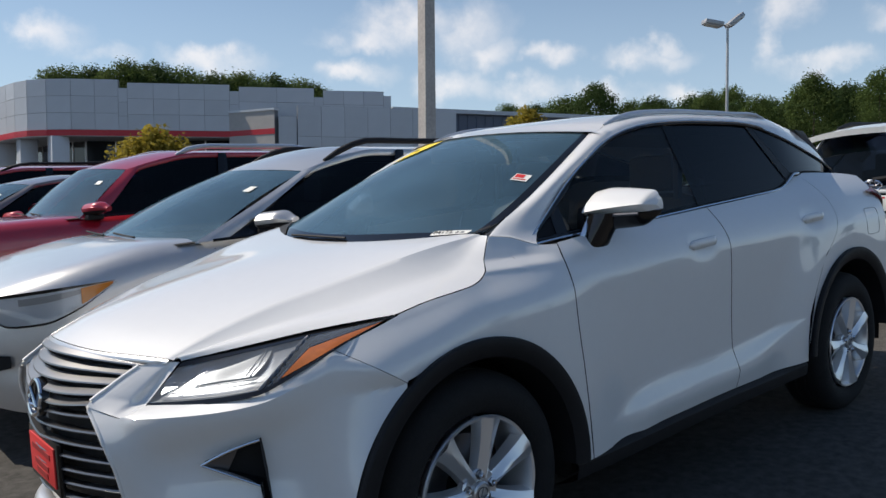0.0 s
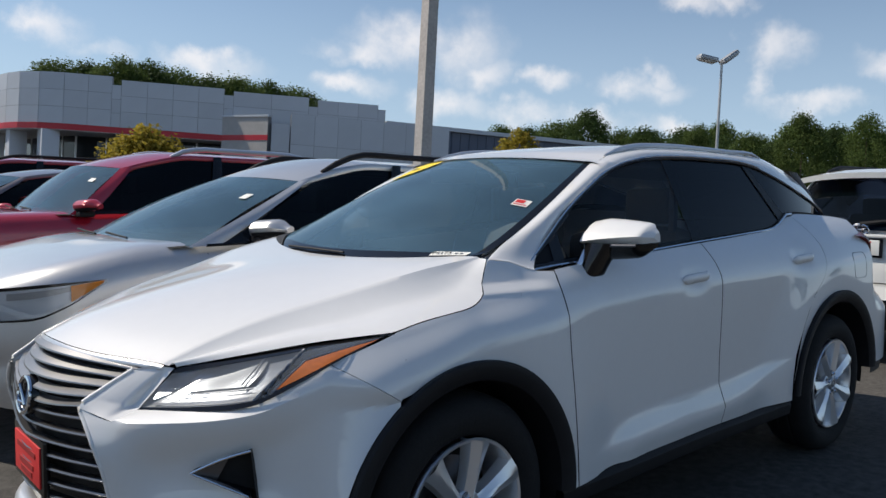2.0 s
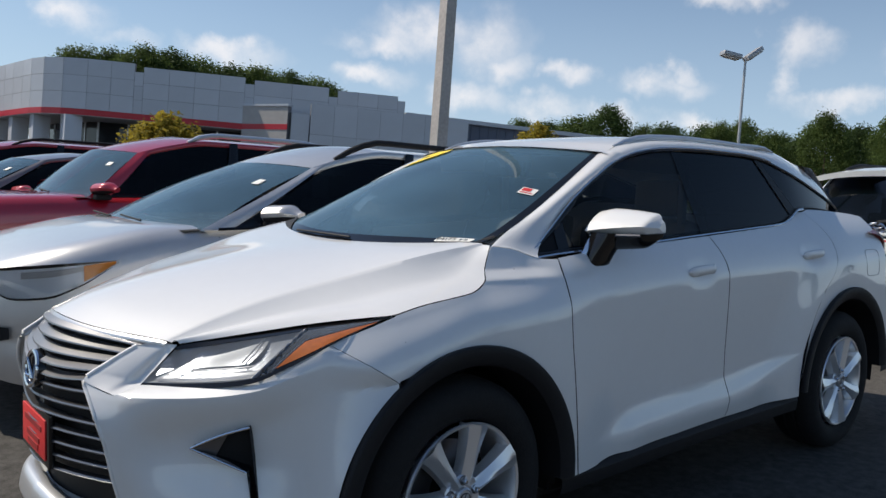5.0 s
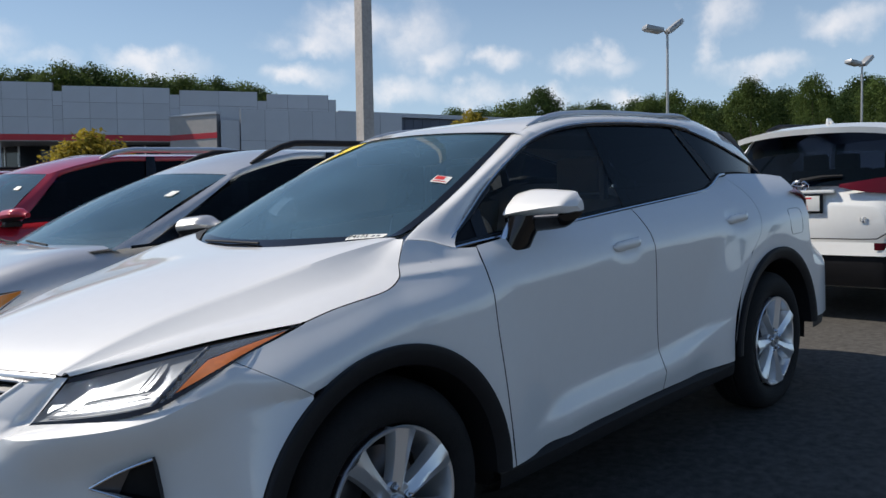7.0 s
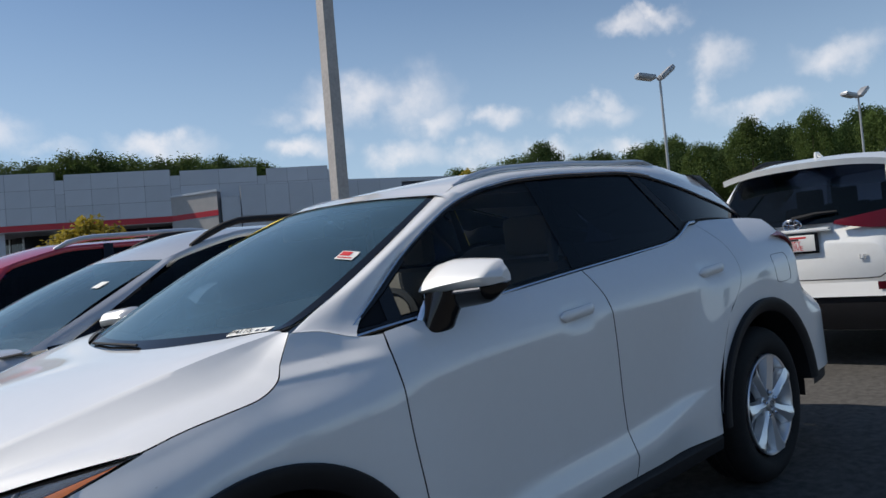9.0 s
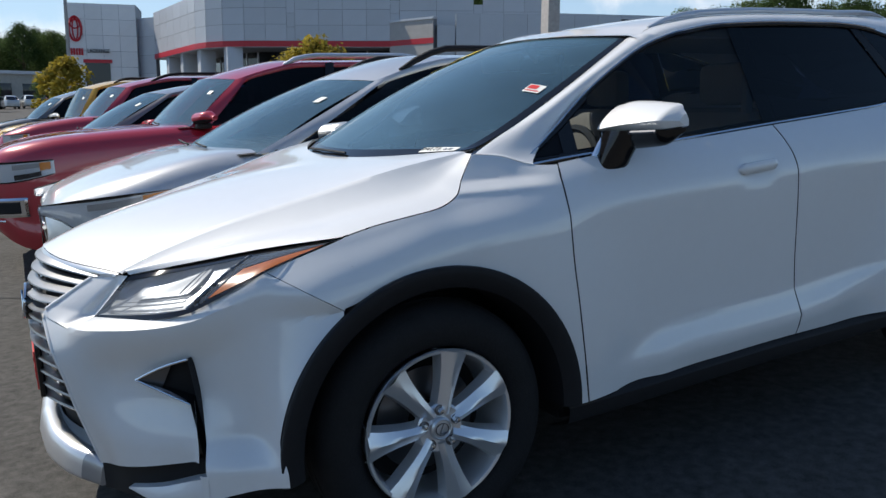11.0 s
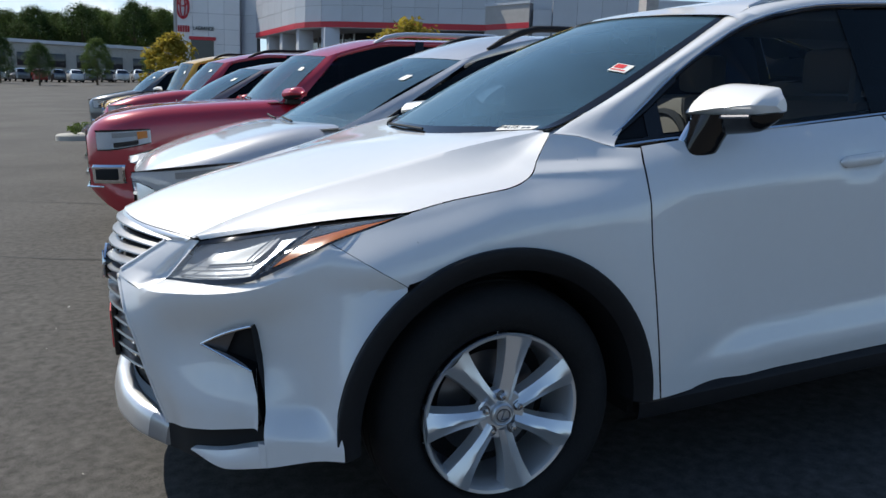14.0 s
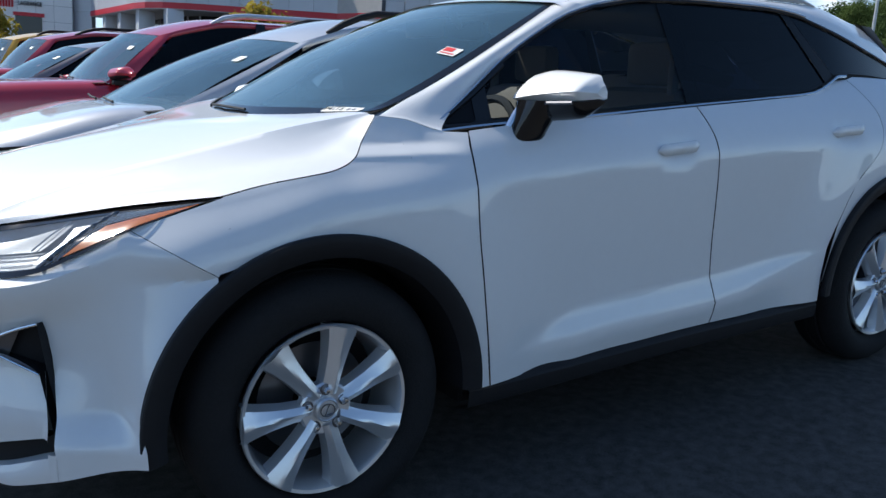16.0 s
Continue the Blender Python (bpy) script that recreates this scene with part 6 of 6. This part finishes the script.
    tube(bm, [(info["tail"][0] - 0.75, mid, 1.66), (info["tail"][0] - 0.62, mid, 1.72), (info["tail"][0] - 0.57, mid, 1.725), (info["tail"][0] - 0.56, mid, 1.65)], [0.02, 0.016, 0.010, 0.02], 6)
    part("antenna_fin", bm, WHITE_PAINT, car)


white_suv, info = vehicle("suv", "white compact suv seen from behind with dark red lamps", (5.50, -0.01, 0), WHITE_PAINT, turned=True, rails="black", H=1.67, back=(4.12, 1.60), tail=(4.52, 1.15), inset=0.34, top=(2.0, 1.52), post=0.93)
back_end(info, white_suv)

# ---- buildings ----


def wall_run(parent, pts, z0, z1, cols, rows, mat=PANEL, gap=0.009, proud=0.020, name="panel"):
    """Cladding panels between two plan points, each a piece with open joints, over a dark backing."""
    a, b = Vector((*pts[0], 0)), Vector((*pts[1], 0))
    d = (b - a).normalized()
    n = Vector((d.y, -d.x, 0))
    L = (b - a).length
    m = Matrix(((d.x, n.x, 0, a.x), (d.y, n.y, 0, a.y), (0, 0, 1, 0), (0, 0, 0, 1)))
    bm = bmesh.new()
    block(bm, (0, -0.30, z0), (L, 0, z1))
    part("backing", bm, JOINT, parent, m=m)
    w, h = L / cols, (z1 - z0) / rows
    me = None
    for i in range(cols):
        for j in range(rows):
            if me is None:
                bm = bmesh.new()
                block(bm, (gap, -0.01, gap), (w - gap, proud, h - gap), 0.004)
                ob = part(name, bm, mat, parent, sharp=8)
                me = ob.data
            else:
                ob = new(name, me)
                ob.parent = parent
            ob.matrix_basis = m @ Matrix.Translation((i * w, 0, z0 + j * h))
    return m, L


def prism(name, parent, pts, z0, z1, mat, label=""):
    bm = bmesh.new()
    lo = [bm.verts.new((x, y, z0)) for x, y in pts]
    hi = [bm.verts.new((x, y, z1)) for x, y in pts]
    bm.faces.new(lo[::-1])
    bm.faces.new(hi)
    for i in range(len(pts)):
        j = (i + 1) % len(pts)
        bm.faces.new((lo[i], lo[j], hi[j], hi[i]))
    return part(name, bm, mat, parent, label)


def build_dealership():
    b = thing("dealership_building", "grey panelled car showroom with a red band and glass front", "building")
    STRIP, TOP = 5.95, 8.70
    corner = [(10.9, 43.7), (9.9, 44.6), (9.2, 45.7), (8.85, 46.9), (8.7, 48.2)]
    side_end, front_end = (18.4, 39.3), (7.9, 55.8)
    # long side wall in three steps of height
    along = Vector((side_end[0] - corner[0][0], side_end[1] - corner[0][1]))
    step = lambda t: (corner[0][0] + along.x * t, corner[0][1] + along.y * t)
    wall_run(b, (corner[0], step(0.28)), STRIP, TOP, 2, 3)
    wall_run(b, (step(0.28), step(0.335)), STRIP, TOP - 0.45, 1, 3)
    wall_run(b, (step(0.335), step(0.96)), STRIP, TOP - 0.15, 4, 3)
    wall_run(b, (step(0.96), step(1.02)), STRIP, TOP - 0.5, 1, 3)
    wall_run(b, (step(1.02), step(1.50)), STRIP, TOP - 0.25, 2, 3)
    wall_run(b, (step(1.50), step(1.56)), STRIP, TOP - 0.75, 1, 3)
    wall_run(b, (step(1.56), step(1.96)), STRIP, TOP - 0.35, 3, 3)
    wall_run(b, (step(1.96), step(2.01)), STRIP, TOP - 0.6, 1, 3)
    for p, q in zip(corner[1:], corner):
        wall_run(b, (p, q), STRIP, TOP, 1, 3)
    wall_run(b, (front_end, corner[-1]), STRIP, TOP, 5, 3)
    wall_run(b, ((6.95, 57.6), (7.95, 55.95)), 0.9, TOP - 0.25, 1, 6)
    # red band
    run = [step(0.98)] + corner + [front_end]
    for p, q in zip(run[1:], run):
        a, c = Vector((*p, 0)), Vector((*q, 0))
        d = (c - a).normalized()
        n = Vector((d.y, -d.x, 0))
        bm = bmesh.new()
        block(bm, (-0.02, -0.1, STRIP - 0.32), ((c - a).length + 0.02, 0.07, STRIP - 0.005))
        part("red_band", bm, BAND, b, "red fascia band", m=Matrix(((d.x, n.x, 0, a.x), (d.y, n.y, 0, a.y), (0, 0, 1, 0), (0, 0, 0, 1))))
    # soffit and recessed glass front with mullions
    prism("soffit", b, [step(1.05)] + corner + [front_end, (12.5, 56.5), (20, 47)], STRIP - 0.36, STRIP - 0.30, PANEL)
    g0 = 0.9
    glass_run = [(step(1.0)[0] + 0.7, step(1.0)[1] + 1.6), (12.4, 46.3), (11.6, 48.5), (11.0, 56.0)]
    for p, q in zip(glass_run[1:], glass_run):
        a, c = Vector((*p, 0)), Vector((*q, 0))
        d = (c - a).normalized()
        n = Vector((d.y, -d.x, 0))
        m = Matrix(((d.x, n.x, 0, a.x), (d.y, n.y, 0, a.y), (0, 0, 1, 0), (0, 0, 0, 1)))
        bm = bmesh.new()
        block(bm, (0, -0.02, g0), ((c - a).length, 0.02, STRIP - 0.3))
        part("shop_window", bm, SHOP_GLASS, b, "dark showroom glass", m=m)
        k = max(2, int((c - a).length / 1.5))
        for i in range(k + 1):
            bm = bmesh.new()
            block(bm, ((c - a).length * i / k - 0.04, -0.03, g0), ((c - a).length * i / k + 0.04, 0.07, STRIP - 0.3))
            part("mullion", bm, SATIN, b, m=m)
        bm = bmesh.new()
        block(bm, (0, -0.03, 3.4), ((c - a).length, 0.06, 3.5))
        part("transom", bm, SATIN, b, m=m)
    prism("plinth", b, [glass_run[0], glass_run[1], glass_run[2], glass_run[3], (20, 56), (22, 44)], 0.2, g0 + 0.01, CONCRETE)
    # columns under the band
    for x, y in (corner[1], (8.95, 47.3), (8.55, 50.6), (8.2, 53.6)):
        bm = bmesh.new()
        block(bm, (x + 0.1, y - 0.45, 0.2), (x + 1.0, y + 0.45, STRIP - 0.34), 0.02)
        part("column", bm, PANEL, b)
    # low wing walls on the right
    w0 = (step(0.955)[0], step(0.955)[1])
    w1 = (19.3, 36.55)
    wall_run(b, (w0, w1), 0.5, 6.95, 1, 1, TAN, gap=0.0, proud=0.01, name="wing_wall")
    a, c = Vector((*w0, 0)), Vector((*w1, 0))
    d = (c - a).normalized()
    n = Vector((d.y, -d.x, 0))
    m = Matrix(((d.x, n.x, 0, a.x), (d.y, n.y, 0, a.y), (0, 0, 1, 0), (0, 0, 0, 1)))
    bm = bmesh.new()
    block(bm, (0, 0.0, STRIP - 0.3), ((c - a).length + 0.02, 0.03, STRIP))
    part("red_band", bm, BAND, b, m=m)
    bm = bmesh.new()
    block(bm, (-0.02, -0.32, 6.94), ((c - a).length + 0.05, 0.06, 7.06))
    part("coping", bm, PANEL, b, m=m)
    wall_run(b, ((19.45, 36.4), (20.35, 36.0)), 0.5, 6.6, 1, 4)
    wall_run(b, ((20.35, 35.9), (28.6, 32.1)), 0.5, 7.2, 7, 4)
    # closing volumes behind the skins
    prism("rear_mass", b, [step(1.98), (34, 52), (24, 60), front_end, corner[-1], corner[2], (corner[0][0] + 0.4, corner[0][1] + 0.5)], STRIP - 0.28, TOP - 0.9, JOINT)
    prism("low_mass", b, [(20.9, 36.2), (28.7, 32.6), (32, 42), (26, 48)], 0.4, 7.0, JOINT)
    return b, STRIP


dealership, STRIP_Z = build_dealership()


def build_portal():
    t = thing("entrance_portal", "white panelled entrance tower with red emblem and lettering", "building")
    a, c = (2.7, 58.2), (6.9, 57.0)
    m, L = wall_run(t, (a, c), 0.9, 9.3, 4, 8, shader("white_panel", (0.78, 0.78, 0.78), 0.4, vary=0.03, scale=2, spread=0.04))
    wall_run(t, (c, (7.7, 60.0)), 0.9, 9.3, 2, 8)
    bm = bmesh.new()
    block(bm, (0.95, 0.02, 0.9), (2.55, 0.06, 5.35))
    part("doorway", bm, SHOP_GLASS, t, m=m)
    bm = bmesh.new()
    block(bm, (0.85, 0.03, 5.35), (2.7, 0.10, 5.58))
    part("red_band", bm, BAND, t, m=m)
    cu = bpy.data.curves.new("lettering", 'FONT')
    cu.body, cu.size, cu.extrude = "LAGRANGE", 0.30, 0.03
    cu.materials.append(INK)
    o = new("lettering", cu)
    o.parent = t
    o.matrix_basis = m @ pose(1.15, 0.09, 6.02, 90, 0, 0) @ Matrix.Diagonal((0.92, 1.3, 1, 1))
    ring = lambda rx, rz, cx, cz: [(cx + rx * math.cos(w), 0.08, cz + rz * math.sin(w)) for w in [6.2832 * i / 24 for i in range(25)]]
    bm = bmesh.new()
    tube(bm, ring(0.40, 0.80, 0.45, 7.6), 0.08, 6)
    emblem = part("emblem", bm, BAND, t, "red ring emblem", m=m)
    bm = bmesh.new()
    tube(bm, ring(0.17, 0.70, 0.45, 7.6), 0.05, 6)
    part("emblem_ring", bm, BAND, t, m=m)
    bm = bmesh.new()
    tube(bm, ring(0.30, 0.28, 0.45, 7.9), 0.05, 6)
    part("emblem_ring", bm, BAND, t, m=m)
    for i in range(5):
        bm = bmesh.new()
        block(bm, (0.08 + i * 0.17, 0.05, 5.85), (0.08 + i * 0.17 + 0.12, 0.10, 6.30), 0.01)
        part("brand_bar", bm, BAND, t, m=m)


build_portal()


def build_hall():
    h = thing("long_low_hall", "dark blue-grey metal hall with a flat roof", "building")
    prism("wall", h, [(27.5, 36.5), (46, 29.5), (56, 50), (36, 58)], 0.2, 7.5, DARK_WALL)
    prism("roof", h, [(27.2, 36.3), (46.3, 29.1), (56.5, 50), (36, 58.4)], 7.5, 7.75, PANEL)
    # ribs of the metal wall
    a, c = Vector((27.5, 36.5, 0)), Vector((46, 29.5, 0))
    d = (c - a).normalized()
    n = Vector((d.y, -d.x, 0))
    m = Matrix(((d.x, n.x, 0, a.x), (d.y, n.y, 0, a.y), (0, 0, 1, 0), (0, 0, 0, 1)))
    bm = bmesh.new()
    block(bm, (0, 0.0, 0.2), (0.05, 0.05, 7.5))
    me = part("rib", bm, DARK_WALL, h, m=m).data
    for i in range(1, 33):
        o = new("rib", me)
        o.parent = h
        o.matrix_basis = m @ Matrix.Translation((i * 0.6, 0, 0))


build_hall()

# ---- poles and lamps ----


def lamp_post(x, y, top, label, turn=0.0, heads=True, r=0.10, size=1.0):
    z0 = ground_z(x, y)
    p = thing("street_lamp" if heads else "light_pole", label, "lamp post", pose(x, y, z0, 0, 0, turn), "car park lamps")
    h = top - z0
    bm = bmesh.new()
    tube(bm, [(0, 0, -0.2), (0, 0, h * 0.5), (0, 0, h)], [r * 1.15, r, r * 0.8], 4 if not heads else 12)
    part("pole", bm, POLE if not heads else STEEL, p)
    bm = bmesh.new()
    block(bm, (-0.3, -0.3, -0.3), (0.3, 0.3, 0.45), 0.03)
    part("footing", bm, CONCRETE, p)
    if heads:
        for s, tilt in ((-1, 8), (1, -38)):
            bm = bmesh.new()
            tube(bm, [(0, 0, h - 0.25 * size), (s * 0.26 * size, 0, h - 0.10)], 0.05, 6)
            part("arm", bm, STEEL, p)
            bm = bmesh.new()
            block(bm, (-0.55, -0.28, -0.11), (0.45, 0.28, 0.13), 0.07)
            head = part("lamp_head", bm, STEEL, p, m=pose(s * (0.75 if s < 0 else 0.42) * size, 0, h - 0.08 + (0.22 if s > 0 else 0) * size, 0, tilt, 0) @ Matrix.Diagonal((size, size, size, 1)))
            bm = bmesh.new()
            block(bm, (-0.45, -0.22, -0.15), (0.35, 0.22, -0.10), 0.02)
            part("lens", bm, shader("lamp_glass", (0.5, 0.5, 0.48), 0.2), head)
    return p


lamp_post(4.57, 5.81, 10.5, "tall weathered square light pole", 42, heads=False, r=0.102)
lamp_post(47.9, 26.0, 14.0, "grey lamp post with two flood heads", -32, size=1.35)
lamp_post(73.3, 21.4, 14.2, "grey lamp post with two flood heads", -22, size=1.35)
lamp_post(18.8, 3.1, 10.5, "tall weathered square light pole", 42, heads=False, r=0.102)
lamp_post(2.0, 48.0, 8.4, "slim lamp post with a dark round head", 0, heads=False, r=0.11)

# ---- planting ----


def leaf_mass(bm, rng, clumps, spread, leaf, per=36):
    """Clumps of small leaf blades; each clump is a ragged tuft."""
    for c, r in clumps:
        for _ in range(per):
            d = Vector((rng.gauss(0, 1), rng.gauss(0, 1), rng.gauss(0, 1))).normalized()
            p = c + d * r * (rng.random() ** 0.4)
            a = Vector((rng.gauss(0, 1), rng.gauss(0, 1), rng.gauss(0, 0.6))).normalized()
            b = a.cross(d + Vector((0.1, 0.2, 0.3))).normalized()
            s = leaf * rng.uniform(0.6, 1.4)
            vs = [bm.verts.new(p + s * (a * i + b * j)) for i, j in ((-0.5, 0), (0, -0.38), (0.55, 0), (0, 0.38))]
            bm.faces.new(vs)


def tree(kind, label, x, y, height, width, leafs, seed, clumps=90, leaf=0.36, per=36, trunk=True, category="tree", group="", narrow=1.0, z=None):
    rng = random.Random(seed)
    t = thing(kind, label, category, pose(x, y, ground_z(x, y) if z is None else z, 0, 0, rng.uniform(0, 360)), group)
    base = height * (0.22 if trunk else 0.0)
    if trunk:
        bm = bmesh.new()
        tube(bm, [(0, 0, -0.2), (0.05, 0, base), (0.1, 0.1, height * 0.55), (0, 0.1, height * 0.85)], [height * 0.025, height * 0.018, height * 0.012, 0.03], 8)
        for _ in range(7):
            a, h0 = rng.uniform(0, 6.28), rng.uniform(0.25, 0.6) * height
            q = Vector((math.cos(a), math.sin(a), 0.8)) * width * 0.32
            tube(bm, [(0.08, 0.05, h0), Vector((0.08, 0.05, h0)) + q * 0.5, Vector((0.08, 0.05, h0)) + q], [height * 0.010, height * 0.006, 0.02], 6)
        part("trunk", bm, BARK, t)
    cl = []
    for _ in range(clumps):
        f = rng.random() ** 0.75
        zz = mix(base * 0.8, height, f)
        k = math.sin(math.pi * min(1, (f * 0.86 + 0.14))) ** 0.6
        a, rr = rng.uniform(0, 6.28), width / 2 * k * narrow * (0.35 + 0.65 * rng.random() ** 0.5)
        cl.append((Vector((rr * math.cos(a), rr * math.sin(a), zz)), width * rng.uniform(0.09, 0.17)))
    bm = bmesh.new()
    leaf_mass(bm, rng, cl, 0, leaf, per)
    part("crown", bm, leafs, t, out=(0, 0, -50), sharp=180)
    return t


TREES = [tree("tree", "broad green broadleaf tree in full summer leaf", 55 + 3 * i, 22, 12.5, 8.5, LEAF if i % 2 else LEAF_DARK, 11 + i, clumps=230, leaf=0.21, per=80, group="tree belt") for i in range(4)]


def put_tree(k, az, d, top_el, wide=1.0):
    """A copy of a tree at a compass bearing and distance from the lot, its top at an elevation."""
    x, y = -1.2 + d * math.sin(radians(az)), -1.8 + d * math.cos(radians(az))
    z0 = ground_z(x, y)
    h = 1.25 + d * math.tan(radians(top_el)) - z0
    s = h / 12.5
    c = copy_thing(TREES[k % 4], pose(x, y, z0, 0, 0, 37 * k))
    c.scale = (s * wide, s * wide, s)
    return c


BELT_EAST = [(57.8, 7.0, 99), (59.4, 7.9, 104), (61.0, 7.1, 96), (62.6, 7.4, 92), (64.3, 6.9, 97), (66.0, 8.6, 90), (67.9, 7.6, 100), (69.8, 8.5, 90), (71.7, 7.3, 104), (73.6, 8.0, 92), (75.6, 7.2, 100),
             (77.6, 8.1, 92), (80.0, 7.2, 102), (83, 7.9, 96), (86, 7.3, 98)]
BELT_EAST_BACK = [(58.5 + 2.4 * i, 7.7 + 0.5 * math.sin(2.3 * i), 128 + 4 * (i % 3)) for i in range(13)]
BELT_HALL = [(54.3, 7.5, 110), (51.7, 8.7, 104), (49.6, 7.9, 108), (47.5, 7.5, 112), (45.4, 7.5, 115), (55.8, 7.6, 108)]
BELT_SHOWROOM = [(14.6, 9.3, 96), (16.6, 9.4, 100), (18.6, 9.9, 92), (20.4, 9.8, 96), (22.4, 9.6, 100), (24.4, 9.4, 98), (26.4, 9.5, 98), (28.4, 9.4, 102), (30.0, 9.2, 104), (31.2, 9.0, 106)]
BELT_FAR = [(2.6, 5.6, 170), (0.9, 5.9, 170), (-0.6, 5.2, 175), (-2.2, 5.5, 170), (-3.6, 4.9, 175), (-5.0, 5.1, 170), (-6.5, 4.8, 175), (-8, 5.0, 170), (4.2, 5.2, 175), (-9.5, 4.8, 170), (-1.4, 3.5, 98), (-4.8, 3.0, 96),
            (2.2, 3.2, 102), (-7.0, 3.4, 104)]
rng = random.Random(5)
BELT_BEHIND = [(100 + 12 * i, 4 + 0.5 * (i % 2), 104 + 3 * (i % 4)) for i in range(12)]
BELT_FAR += [(az + 0.8, el - 0.2, d + 12) for az, el, d in BELT_FAR[:10]]
for k, (az, el, d) in enumerate(BELT_EAST):
    put_tree(k, az, d, el, rng.uniform(0.58, 0.72))
for k, (az, el, d) in enumerate(BELT_EAST_BACK + BELT_HALL + BELT_SHOWROOM + BELT_FAR + BELT_BEHIND):
    put_tree(k, az, d, el, rng.uniform(0.85, 1.2))
for o in TREES:
    o.matrix_basis = pose(90 + 9 * TREES.index(o), 12, ground_z(90, 12))

tree("shrub", "rounded yellow-green shrub behind the parked cars", 9.6, 28.4, 3.4, 4.0, LEAF_GOLD, 31, clumps=130, leaf=0.16, per=70, trunk=False, category="shrub")
tree("shrub", "rounded yellow-green shrub beside the car park", 0.9, 33.0, 3.0, 2.4, LEAF_GOLD, 32, clumps=80, leaf=0.16, per=60, trunk=False, category="shrub")
tree("tree", "small yellow-green tree by the hall", 24.5, 22.8, 5.0, 2.6, LEAF_GOLD, 33, clumps=60, leaf=0.18, per=50, category="tree")

# ---- far lot ----
far_kinds = []
for paint, word in ((WHITE_PAINT, "white"), (SILVER, "silver"), (GREY_PAINT, "dark grey"), (RED, "red")):
    far_kinds.append(vehicle("parked_car", word + " car parked far across the lot", (-30 + 3 * len(far_kinds), 122, ground_z(-30, 122)), paint, far=radians(-75), rails=None, group="far cars")[0])
for i in range(24):
    rng = random.Random(400 + i)
    x, y = -23 + i * 2.05, 116 + rng.uniform(-1.5, 1.5)
    copy_thing(far_kinds[rng.choice((0, 1, 1, 2, 2, 3))], pose(x, y, ground_z(x, y), 0, 0, -75 + rng.uniform(-6, 6)))


def far_block():
    b = thing("commercial_building", "low pale commercial building far behind the lot", "building")
    prism("wall", b, [(-30, 134), (22, 138), (22, 156), (-30, 156)], 1.0, 8.6, CONCRETE)
    prism("roof", b, [(-30.4, 133.6), (22.4, 137.6), (22.4, 156), (-30.4, 156)], 8.6, 9.1, PANEL)
    for i in range(12):
        x = -28 + i * 4.1
        bm = bmesh.new()
        block(bm, (x, 133.9 + (x + 30) * 0.077, 5.2), (x + 2.6, 134.15 + (x + 30) * 0.077, 7.2), 0.02)
        part("window", bm, SHOP_GLASS, b)


far_block()


def planter():
    p = thing("planter_island", "round concrete kerbed island with a small green plant", "planter", LOT @ Matrix.Translation((-2.02, 20.5, 0)))
    bm = bmesh.new()
    spun(bm, [(-0.05, 0.62), (0.12, 0.61), (0.16, 0.56), (0.15, 0.44), (0.10, 0.0)], 36, axis='z')
    part("kerb", bm, CONCRETE, p)
    bm = bmesh.new()
    leaf_mass(bm, random.Random(3), [(Vector((random.Random(i).uniform(-0.25, 0.25), random.Random(i + 50).uniform(-0.25, 0.25), 0.30)), 0.16) for i in range(9)], 0, 0.07, 40)
    part("plant", bm, LEAF, p, sharp=180, out=(0, 0, -9))


planter()


def tar_seam(y0, slope, seed):
    """A dark sealed crack across the asphalt."""
    rng = random.Random(seed)
    bm = bmesh.new()
    prev = None
    for i in range(60):
        x = -14 + i * 0.25
        y = y0 + slope * (x + 1.5) + rng.uniform(-0.02, 0.02)
        w = rng.uniform(0.008, 0.022)
        pair = [bm.verts.new((x, y - w, 0.004)), bm.verts.new((x, y + w, 0.004))]
        if prev:
            bm.faces.new((prev[0], pair[0], pair[1], prev[1]))
        prev = pair
    tagged(part("tar_seam", bm, CAVITY, m=LOT, out=(0, 0, -50)), "dark sealed crack in the asphalt", "road marking", kind="structure")


tar_seam(4.78, -0.62, 1)
tar_seam(8.0, -0.72, 2)
for i in range(7):
    rng = random.Random(90 + i)
    bm = bmesh.new()
    bmesh.ops.create_icosphere(bm, subdivisions=1, radius=rng.uniform(0.004, 0.009))
    for v in bm.verts:
        v.co += Vector((rng.uniform(-0.003, 0.003), rng.uniform(-0.003, 0.003), -v.co.z * 0.4))
    tagged(part("pebble", bm, CONCRETE, m=LOT @ Matrix.Translation((rng.uniform(-2.2, -1.1), rng.uniform(0.2, 3.5), 0.004))), "small pale stone chip on the asphalt", "stone", "stone chips")
